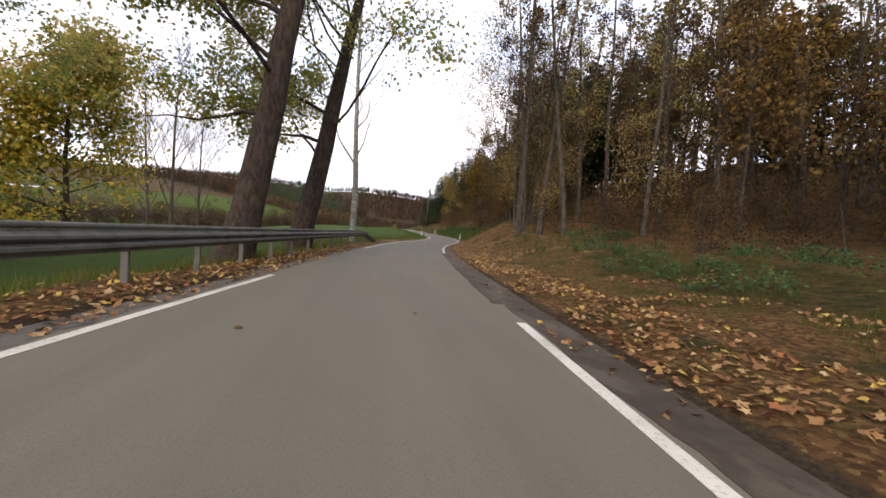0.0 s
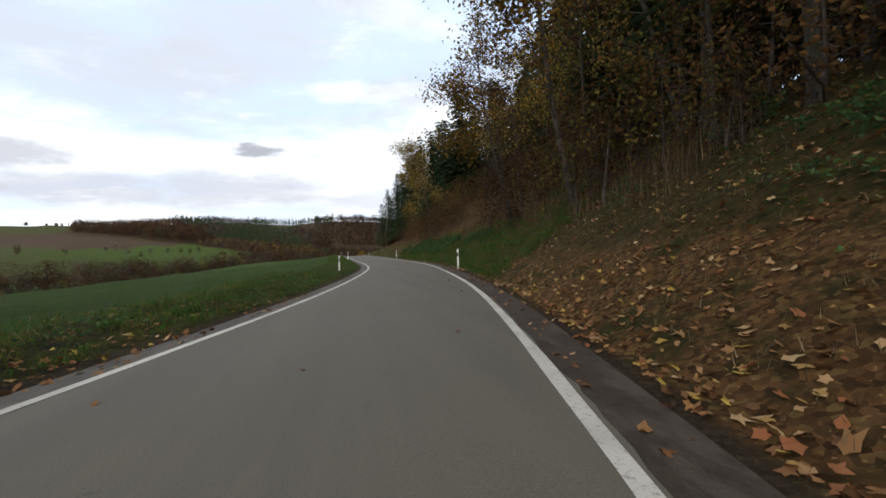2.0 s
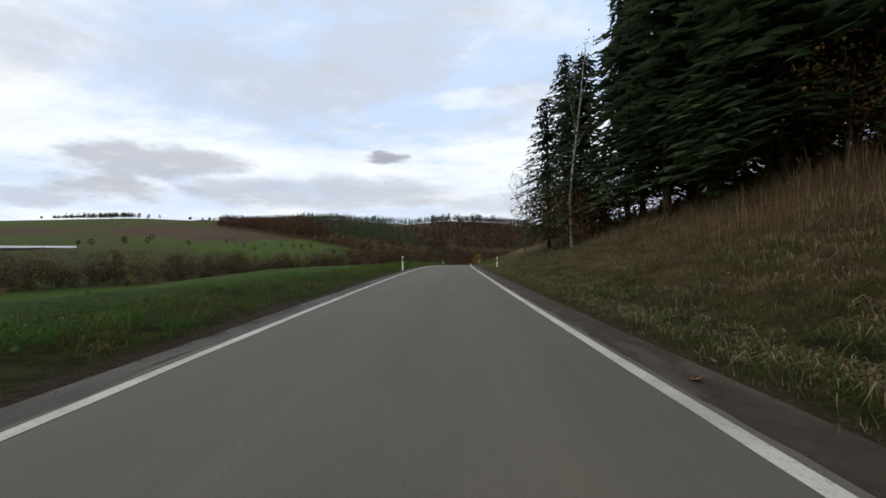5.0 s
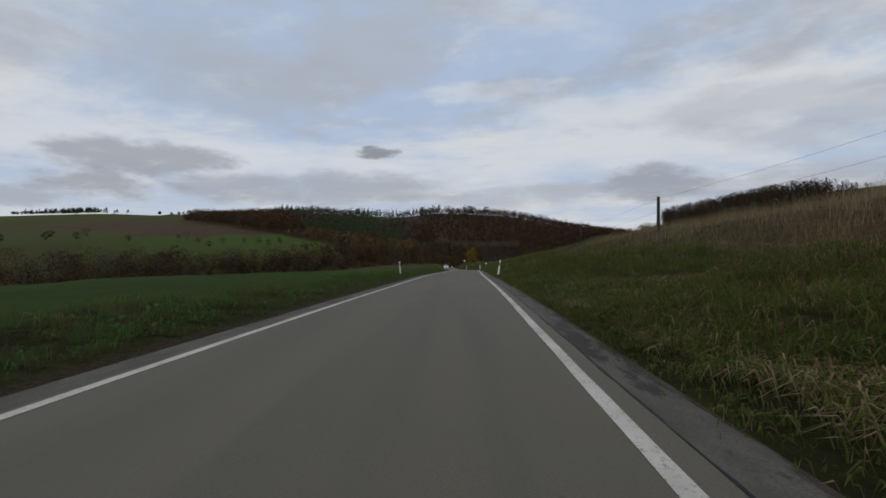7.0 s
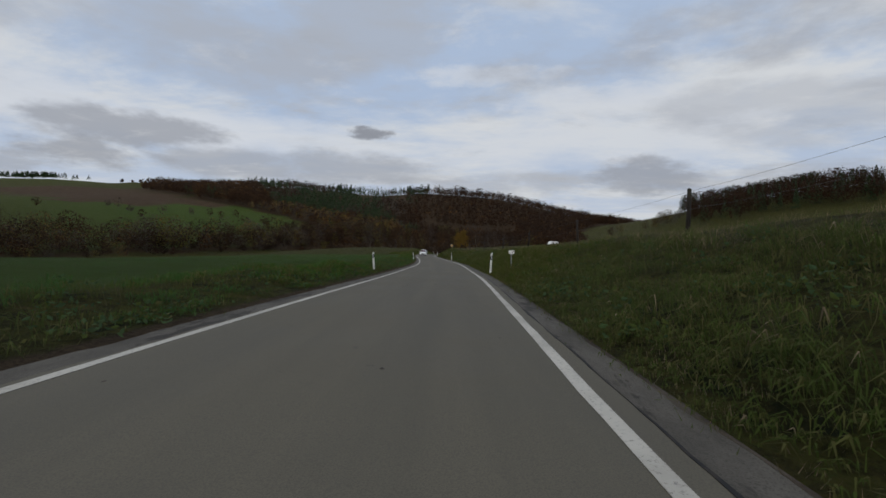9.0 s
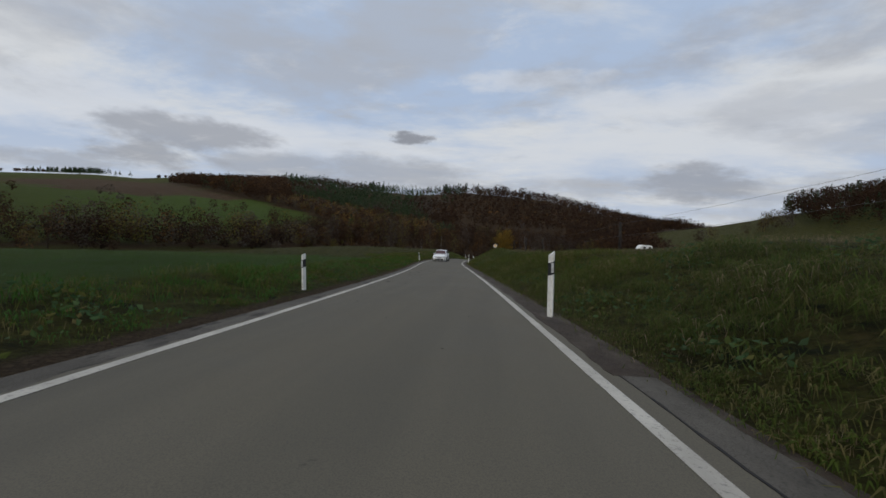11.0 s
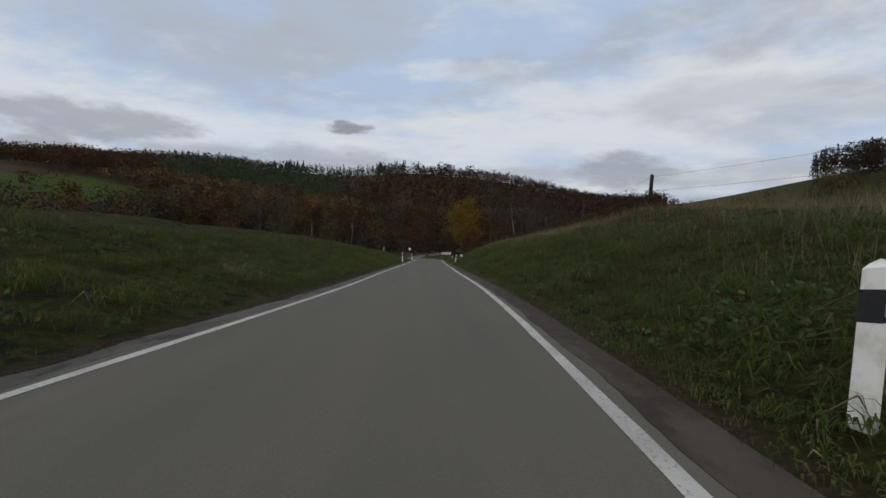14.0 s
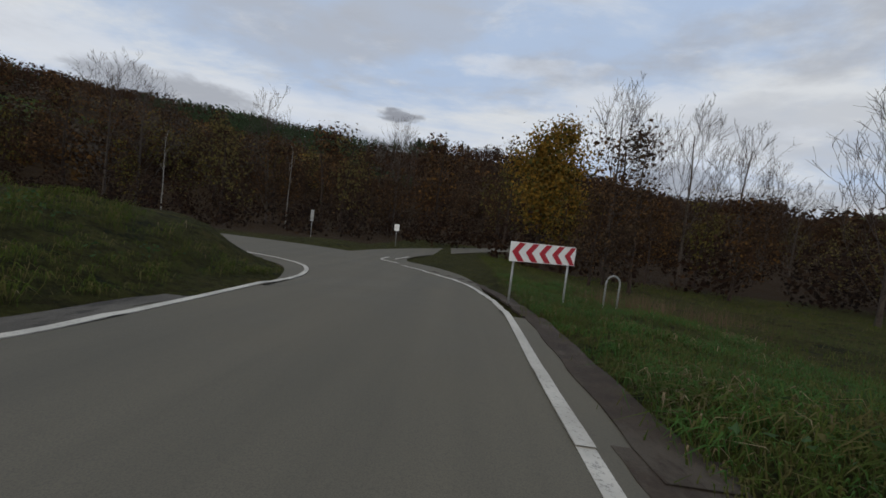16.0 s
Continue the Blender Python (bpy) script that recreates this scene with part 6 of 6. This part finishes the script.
    for k in (-1, 1):
        def f2(name, mat, q, proud, label="", parent=None):
            return front(name, mat, *[(k * x, z) for x, z in q], proud, label, parent)
        hl = f2("headlight", "lamp_shell", ((.43, .625), (.83, .655), (.872, .765), (.45, .705)), .014, "slim dark headlight")
        f2("lamp_strip", "day_lamp", ((.50, .634), (.815, .660), (.82, .682), (.50, .650)), .026, "lit daytime lamp strip", hl)
        f2("lamp_hook", "day_lamp", ((.795, .664), (.82, .668), (.848, .742), (.825, .736)), .026, "", hl)
        f2("lens", "lamp_glass", ((.55, .664), (.66, .672), (.66, .712), (.55, .704)), .024, "clear lens", hl)
        f2("air_intake", "black", ((.60, .335), (.80, .36), (.835, .425), (.66, .415)), .012, "dark side intake")
        f2("intake_trim", "rim", ((.56, .425), (.85, .435), (.85, .450), (.56, .440)), .018, "bright trim above the intake")
    low = front("lower_grille", "black", (-.50, .275), (.50, .275), (.60, .425), (-.60, .425), .012, "wide black lower grille")
    for z in (.315, .355, .39):
        front("slat", "tyre_grey", (-.5, z), (.5, z), (.5, z + .012), (-.5, z + .012), .02, "", low)
    front("trim_strip", "rim", (-.80, .246), (.80, .246), (.80, .262), (-.80, .262), .02, "bright trim strip")
    front("lip", "black", (-.74, .165), (.74, .165), (.79, .215), (-.79, .215), .02, "black lower lip")
    b2 = bmesh.new()
    box(b2, -.26, .26, -2.172, -2.152, .485, .595, 0.006)
    pl = part("number_plate", b2, "plate", c, "number plate with dark rim")
    b2 = bmesh.new()
    for k in range(6):
        box(b2, -.2 + .07 * k, -.155 + .07 * k, -2.177, -2.171, .51, .57)
    part("plate_bars", b2, "black", pl, "dark bars on the plate")
    V, F = tube([(0, -2.175, .665), (0, -2.13, .665)], [.058, .066], 24)
    badge = sub("badge", mesh_of("badge", V, F, "rim"), c, "round metal badge")
    V, F = tube([(0, -2.18, .665), (0, -2.17, .665)], [.044, .044], 24)
    sub("badge_field", mesh_of("badge_field", V, F, "black"), badge)


car()


# ---- leaves on the ground, grass, herbs ----
def surface(xs, ys):
    xs, ys = np.asarray(xs), np.asarray(ys)
    d = xs - road_x(np.clip(ys, -60, 505))
    return land(xs, ys) + bumps(xs, ys, d)


def clear_of_roads(x, y):
    ok = np.ones(len(x), bool)
    for path in PAD_PATHS:
        box = np.nonzero((np.abs(x - path[:, 0].mean()) < 50) & (np.abs(y - path[:, 1].mean()) < 45))[0]
        for i in box:
            k = (x[i] - path[:, 0]) ** 2 + (y[i] - path[:, 1]) ** 2
            j = k.argmin()
            ok[i] &= k[j] > (path[j, 3] + 0.25) ** 2
    return ok


def litter():
    r = np.random.RandomState(21)

    def bed(n, y0, y1, d0, d1, power, fade):
        y = r.uniform(y0, y1, n)
        d = d0 + (d1 - d0) * r.rand(n) ** power
        keep = r.rand(n) < np.clip((fade - y) / 25, 0, 1)
        return y[keep], d[keep]
    a = [bed(30000, -4, 84, 3.0, 9, 1.15, 84), bed(6000, -4, 84, 8, 15, 1, 84), bed(9000, -4, 66, -4.6, -2.45, 0.7, 66), bed(1500, -4, 120, 2.5, 3.4, 1.6, 120), bed(60, 0, 120, -2.2, 2.2, 1, 130), bed(350, 60, 200, 2.6, 6, 1, 230)]
    y, d = (np.concatenate(q) for q in zip(*a))
    patch = np.array([noise.noise((p * 0.5, q * 0.5, 2.0)) for p, q in zip(y, d)])
    keep = (patch > -0.32) | (np.abs(d) < 2.4)
    keep &= (r.rand(len(y)) < np.clip(1.25 - (y - 34) / 34, 0.22, 1)) | ((d < 4.2) & (r.rand(len(y)) < 0.75))
    keep &= ~((y < 20) & (d > 5.2) & (patch < 0.28))
    y, d = y[keep], d[keep]
    x = road_x(y) + d
    z = surface(x, y) + r.uniform(0.012, 0.05, len(y))
    flat = np.abs(d) < 2.42
    z[flat] = road_z(y[flat]) + 0.012
    # a lobed leaf: ten points round a stalk, curled
    ang = np.arange(10) / 10 * 2 * np.pi
    n = len(y)
    rad = np.array([1, .55, .95, .5, .75, .4, .75, .5, .95, .55])[None] * r.uniform(0.72, 1.25, (n, 10))
    long = r.uniform(0.55, 1.0, n)
    s = r.uniform(0.038, 0.08, n)
    turn = r.uniform(0, 6.28, n)
    tx, ty = r.normal(0, 0.35, n), r.normal(0, 0.35, n)
    curl = r.uniform(-0.5, 0.9, n)
    u, v = rad * np.cos(ang)[None], rad * np.sin(ang)[None] * long[:, None]
    px = u * np.cos(turn)[:, None] - v * np.sin(turn)[:, None]
    py = u * np.sin(turn)[:, None] + v * np.cos(turn)[:, None]
    pz = px * tx[:, None] + py * ty[:, None] + curl[:, None] * (np.cos(ang) ** 2) * 0.45
    V = np.stack([x[:, None] + px * s[:, None], y[:, None] + py * s[:, None], z[:, None] + pz * s[:, None]], -1).reshape(-1, 3)
    F = np.arange(n * 10).reshape(n, 10)
    tagged(new("fallen_leaves", mesh_of("fallen_leaves", V, F, "litter")), "brown and yellow fallen maple leaves on the verge", "leaves", kind="stuff")


litter()


def clods():
    """Crumbs and clods of soil dropped on the road."""
    r = np.random.RandomState(61)
    s = Soup()
    for k in range(150):
        far = k < 70
        y = r.uniform(300, 356) if far else r.uniform(190, 300)
        d = -1.4 + 0.55 * r.normal() if far else r.uniform(-2.1, 2.1)
        if abs(d) > 2.15:
            continue
        m = 9
        a = np.arange(m) / m * 2 * np.pi
        q = r.uniform(0.012, 0.05 if far else 0.03) * (2.0 if r.rand() < 0.08 else 1)
        rad = q * r.uniform(0.6, 1.3, m)
        x0, z0 = float(road_x(y)) + d, float(road_z(y)) - 0.012 * (d / 2.2) ** 2 + 0.002
        rim_pts = np.stack([x0 + rad * np.cos(a), y + rad * np.sin(a) * 1.3, np.full(m, z0)], 1)
        V = np.concatenate([rim_pts, [[x0, y, z0 + q * 0.3]]])
        s.add(V, [(i, (i + 1) % m, m) for i in range(m)])
    tagged(new("soil_clods", s.mesh("soil_clods", "edge")), "dark clods of soil dropped on the road", "soil", kind="stuff")


clods()


def blades(name, mat, x, y, tall, label, category, count=5, lean=0.5, wide=0.012, spread=0.07, seed=1, arch=False):
    """Tufts of narrow bent blades."""
    r = np.random.RandomState(seed)
    ok = clear_of_roads(x, y)
    x, y, tall = x[ok], y[ok], tall[ok]
    z = surface(x, y)
    n = len(x) * count
    X, Y, Z, H = (np.repeat(q, count) for q in (x, y, z, tall))
    X = X + r.normal(0, spread, n)
    Y = Y + r.normal(0, spread, n)
    H = H * r.uniform(0.5, 1.2, n)
    a = r.uniform(0, 6.28, n)
    dx, dy = np.cos(a), np.sin(a)
    w = wide * r.uniform(0.7, 1.4, n) * (0.6 + H)
    l = lean * r.uniform(0.2, 1.3, n) * H
    P = lambda off, up, side: np.stack([X + dx * off - dy * side, Y + dy * off + dx * side, Z + up], -1)
    V = np.stack([P(0, -0.03 + 0 * H, -w), P(0, -0.03 + 0 * H, w), P(l, H, 0 * w)], 1).reshape(-1, 3)
    F = np.arange(n * 3).reshape(n, 3)
    if arch:
        V = np.stack([P(0, -0.03 + 0 * H, -w), P(0, -0.03 + 0 * H, w), P(l * 0.35, H * 0.75, -w * 0.8), P(l * 0.35, H * 0.75, w * 0.8), P(l, H * 0.8, 0 * w)], 1).reshape(-1, 3)
        b = np.arange(n)[:, None] * 5
        F = [tuple(q) for q in b + np.array([0, 1, 3, 2])] + [tuple(q) for q in b + np.array([2, 3, 4])]
    return tagged(new(name, mesh_of(name, V, F, mat)), label, category, kind="stuff")


def tussocks(y, d, tall, label, seed, mats=("grass", "grass", "straw"), count=27, slope=-0.6, wide=0.0062):
    """Dense tufts of long blades that arch over, mostly down the slope."""
    r = np.random.RandomState(seed)
    x = road_x(y) + d
    ok = clear_of_roads(x, y)
    x, y, tall = x[ok], y[ok], tall[ok]
    lump = np.array([noise.noise((a * 0.55, b * 0.55, seed)) for a, b in zip(x, y)])
    tall = tall * np.clip(0.95 + 0.9 * lump, 0.55, 1.45)
    z = surface(x, y)
    n = len(x) * count
    X, Y, Z, H = (np.repeat(q, count) for q in (x, y, z, tall))
    X, Y = X + r.normal(0, 0.13, n), Y + r.normal(0, 0.13, n)
    H = H * r.uniform(0.45, 1.15, n)
    lean = np.stack([r.normal(0, 0.75, n) + slope, r.normal(0, 0.75, n) - 0.15], 1)
    lean *= (H * r.uniform(0.6, 1.9, n) / np.maximum(np.linalg.norm(lean, axis=1), 0.2))[:, None]
    a = np.arctan2(lean[:, 1], lean[:, 0])
    w = wide * r.uniform(0.6, 1.4, n)
    sx, sy = -np.sin(a) * w, np.cos(a) * w
    P = lambda k, up, side: np.stack([X + lean[:, 0] * k + sx * side, Y + lean[:, 1] * k + sy * side, Z + up], -1)
    V = np.stack([P(0, -0.03 + 0 * H, 0), P(0.36, H * 0.72, 1), P(1.0, H * r.uniform(0.15, 0.85, n), 0), P(0.36, H * 0.72, -1)], 1).reshape(-1, 3)
    F = np.arange(n * 4).reshape(n, 4)
    m = np.where(np.repeat(lump, count) + r.normal(0, 0.35, n) > 0.85, len(mats) - 1, np.repeat(r.randint(0, max(1, len(mats) - 1), len(lump)), count))
    return tagged(new("long_grass", mesh_of("long_grass", V, F, list(mats), m)), label, "grass", kind="stuff")


def herbs():
    r = np.random.RandomState(33)

    def area(n, y0, y1, d0, d1, power=1.0):
        y = r.uniform(y0, y1, n)
        return y, d0 + (d1 - d0) * r.rand(n) ** power
    # right verge and bank
    y, d = area(15000, 62, 448, 3.0, 9, 1.5)
    keep = r.rand(len(y)) < np.clip((y - 62) / 30, 0.1, 1)
    keep &= (y > 185) | (r.rand(len(y)) < np.clip((8.2 - d) / 2, 0.15, 0.95))
    y, d = y[keep], d[keep]
    tall = (0.06 + 0.12 * np.clip((d - 2.9) / 1.8, 0, 1)) * np.where(y < 195, 0.7, 1)
    blades("verge_grass", "grass", road_x(y) + d, y, tall, "rough green grass on the verge and bank", "grass", 8, 1.3, 0.0075, 0.2, 1)
    # long tufts arching over on the banks
    y, d = area(12500, 172, 448, 3.05, 7.6, 1.5)
    tussocks(y, d, (0.26 + 0.10 * np.clip((d - 3.6) / 1.5, 0, 1)) * np.clip(0.35 + (d - 3.05 - 0.25 * (y > 290)) * 1.3, 0.2, 1), "long green grass arching over on the bank", 21)
    y, d = area(3600, 102, 190, 3.3, 8.0, 1.3)
    tussocks(y, d, 0.2 + 0 * y, "yellowing long grass on the foot of the bank", 24, ("grass", "straw", "straw"))
    y, d = area(2300, 62, 106, 3.3, 8.0, 1.3)
    tussocks(y, d, 0.24 + 0 * y, "fresh green grass between nettles", 26, ("crop", "grass", "grass"))
    y, d = area(3300, 330, 455, -9.0, -3.45, 1.0)
    tussocks(y, d, 0.27 + 0 * y, "long green grass arching over on the cutting", 22, slope=0.6)
    y, d = area(3900, 44, 338, -5.6, -3.15, 1.0)
    tussocks(y, d, 0.12 + 0.16 * np.clip((-d - 3.1) / 1.0, 0, 1), "rough long grass at the rim of the field", 23, ("grass", "crop", "grass"), slope=0.3)
    y, d = area(1100, 443, 463, 3.2, 8.5, 1.3)
    tussocks(y, d, 0.2 + 0 * y, "yellowing grass along the bend", 27, ("grass", "crop", "straw"))
    # left verge
    y, d = area(10000, 40, 450, -6.0, -3.0, 1.0)
    tall = (0.05 + 0.11 * np.clip((-d - 2.9) / 1.2, 0, 1)) * np.where(y < 190, 0.9, 1)
    blades("verge_grass", "grass", road_x(y) + d, y, tall, "rough green grass along the field edge", "grass", 9, 1.0, 0.006, 0.18, 2)
    y, d = area(4500, -3, 45, -8, -3.7, 1.0)
    blades("verge_grass", "grass", road_x(y) + d, y, 0.28 + 0 * y, "long grass below the guard rail", "grass", 7, 0.7, 0.006, 0.1, 3)
    y, d = area(3600, -3, 26, 5.4, 11, 1.0)
    k = np.array([noise.noise((a * 0.4, b * 0.4, 3)) for a, b in zip(y, d)]) > -0.1
    y, d = y[k], d[k]
    blades("verge_grass", "grass", road_x(y) + d, y, 0.16 + 0 * y, "green grass before the wood", "grass", 7, 0.9, 0.006, 0.12, 4)
    # the sown field
    y, d = area(9000, 44, 330, -14, -5.4, 1.8)
    blades("field_crop", "crop", road_x(y) + d, y, 0.085 + 0 * y, "short green winter crop in the field", "crop", 6, 0.6, 0.007, 0.16, 5)
    # dry grass on the upper bank
    y, d = area(16000, 70, 205, 5.2, 17, 1.0)
    keep = (r.rand(len(y)) < np.clip((d - 4.8) / 3, 0.1, 1))
    y, d = y[keep], d[keep]
    blades("dry_grass", "straw", road_x(y) + d, y, 0.2 + 0.3 * np.clip((d - 6) / 4, 0, 1), "tall dry brown grass on the bank", "grass", 7, 0.6, 0.005, 0.17, 6)
    y, d = area(8000, 190, 448, 6.0, 12, 0.8)
    keep = (r.rand(len(y)) < 0.5) | (y > 376)
    y, d = y[keep], d[keep]
    blades("dry_grass", "straw", road_x(y) + d, y, 0.24 + 0.22 * (y > 370), "pale dry grass along the crest of the bank", "grass", 9, 0.9, 0.0032, 0.15, 7)
    # short tufts pushing through the soil at the tarmac's edge
    y, d = area(5000, 60, 448, 2.95, 3.5, 1.0)
    blades("edge_tufts", "straw", road_x(y) + d, y, 0.07 + 0 * y, "short yellowing tufts at the edge of the tarmac", "grass", 6, 0.9, 0.005, 0.07, 9)
    # brown dead stems standing on the slope, and round the junction meadow
    y, d = area(4200, 56, 135, 6.6, 15, 1.0)
    k = np.array([noise.noise((a * 0.25, b * 0.3, 15)) for a, b in zip(y, d)]) > -0.15
    y, d = y[k], d[k]
    blades("dead_stems", "stem", road_x(y) + d, y, 0.95 + 0 * y, "standing dead brown stems on the slope", "weeds", 6, 0.25, 0.006, 0.2, 11)
    y = r.uniform(446, 478, 6500)
    x = 21.2 + 34 * r.rand(6500) ** 1.4
    blades("meadow_grass", "grass", x, y, 0.2 + 0 * y, "rough tufty grass in the meadow", "grass", 8, 0.9, 0.008, 0.2, 12)
    y = 457 + np.concatenate([r.normal(0, 0.9, 60), r.normal(3.5, 1.6, 70)])
    x = np.concatenate([r.normal(24.4, 0.6, 60), r.normal(28.5, 1.3, 70)])
    blades("dead_stems", "stem", x, y, 0.6 + 0 * y, "patch of tall dry brown grass in the meadow", "grass", 7, 0.35, 0.006, 0.2, 13)
    y, d = area(260, 388, 448, 8.0, 12.5, 1.0)
    blades("dead_stems", "straw", road_x(y) + d, y, 0.45 + 0 * y, "tall pale dry grass along the fence", "grass", 9, 0.6, 0.0045, 0.16, 14)
    y, d = area(420, 369.5, 384, 5.5, 13, 1.0)
    blades("dead_stems", "straw", road_x(y) + d, y, 0.5 + 0 * y, "dry brown tussocks beside the side road", "grass", 9, 0.5, 0.0045, 0.16, 15)
    y, d = area(5200, 46, 150, 3.5, 9.0, 1.0)
    blades("dry_grass", "straw", road_x(y) + d, y, 0.10 + 0 * y, "low dry grass on the foot of the slope", "grass", 9, 1.2, 0.0055, 0.14, 16)
    # nettles
    y, d = area(2600, 76, 107, 4.3, 6.6, 1.0)
    k = np.array([noise.noise((a * 0.28, b * 0.5, 7)) for a, b in zip(y, d)]) > -0.08
    y, d = y[k], d[k]
    ex, ed = area(600, 44, 74, 6.5, 9.5)
    k = np.array([noise.noise((a * 0.3, b * 0.5, 9)) for a, b in zip(ex, ed)]) > 0.22
    y, d = np.concatenate([y, ex[k]]), np.concatenate([d, ed[k]])
    ex, ed = area(900, -2, 27, 7, 13)
    k = np.array([noise.noise((a * 0.3, b * 0.4, 6)) for a, b in zip(ex, ed)]) > 0.02
    y, d = np.concatenate([y, ex[k]]), np.concatenate([d, ed[k]])
    ex, ed = area(900, 385, 445, 4.2, 7.5)
    k = np.array([noise.noise((a * 0.3, b * 0.5, 4)) for a, b in zip(ex, ed)]) > 0.36
    y, d = np.concatenate([y, ex[k]]), np.concatenate([d, ed[k]])
    x = road_x(y) + d
    z = surface(x, y)
    pts = []
    for a, b, c in zip(x, y, z):
        h = r.uniform(0.25, 0.62)
        m = 17
        pts.append(np.stack([a + r.normal(0, 0.1, m), b + r.normal(0, 0.1, m), c + h * r.uniform(0.25, 1, m)], 1))
    V, F, M = cards(r, np.concatenate(pts), 0.115, 0.6, 1, 0.62)
    tagged(new("nettles", mesh_of("nettles", V, F, "nettle")), "dark green nettles growing on the bank", "nettles", kind="stuff")


herbs()


def weeds():
    """Low leafy weeds in patches on both banks."""
    r = np.random.RandomState(44)
    pts = []
    for y0, y1, d0, d1, n, cut in ((186, 448, 3.4, 8.0, 2700, 0.02), (330, 452, -9, -3.3, 900, 0.0), (40, 330, -5.4, -3.1, 1100, 0.02), (104, 186, 3.4, 8.5, 420, 0.1), (40, 76, 4, 9, 260, 0.05)):
        y = r.uniform(y0, y1, n)
        d = r.uniform(d0, d1, n)
        x = road_x(y) + d
        ok = clear_of_roads(x, y) & (np.array([noise.noise((a * 0.22, b * 0.45, 12)) for a, b in zip(y, d)]) > cut)
        z = surface(x[ok], y[ok])
        for a, b, c in zip(x[ok], y[ok], z):
            m, h = 22, r.uniform(0.1, 0.36)
            q = r.normal(0, 0.24, (m, 2))
            pts.append(np.stack([a + q[:, 0], b + q[:, 1], c + 0.03 + h * r.rand(m) * np.exp(-(q ** 2).sum(1) * 3)], 1))
    V, F, M = cards(r, np.concatenate(pts), 0.095, 0.55, 3, 0.6)
    tagged(new("weeds", mesh_of("weeds", V, F, ["nettle", "grass", "nettle"], M)), "patches of low leafy green weeds on the banks", "weeds", kind="stuff")


weeds()
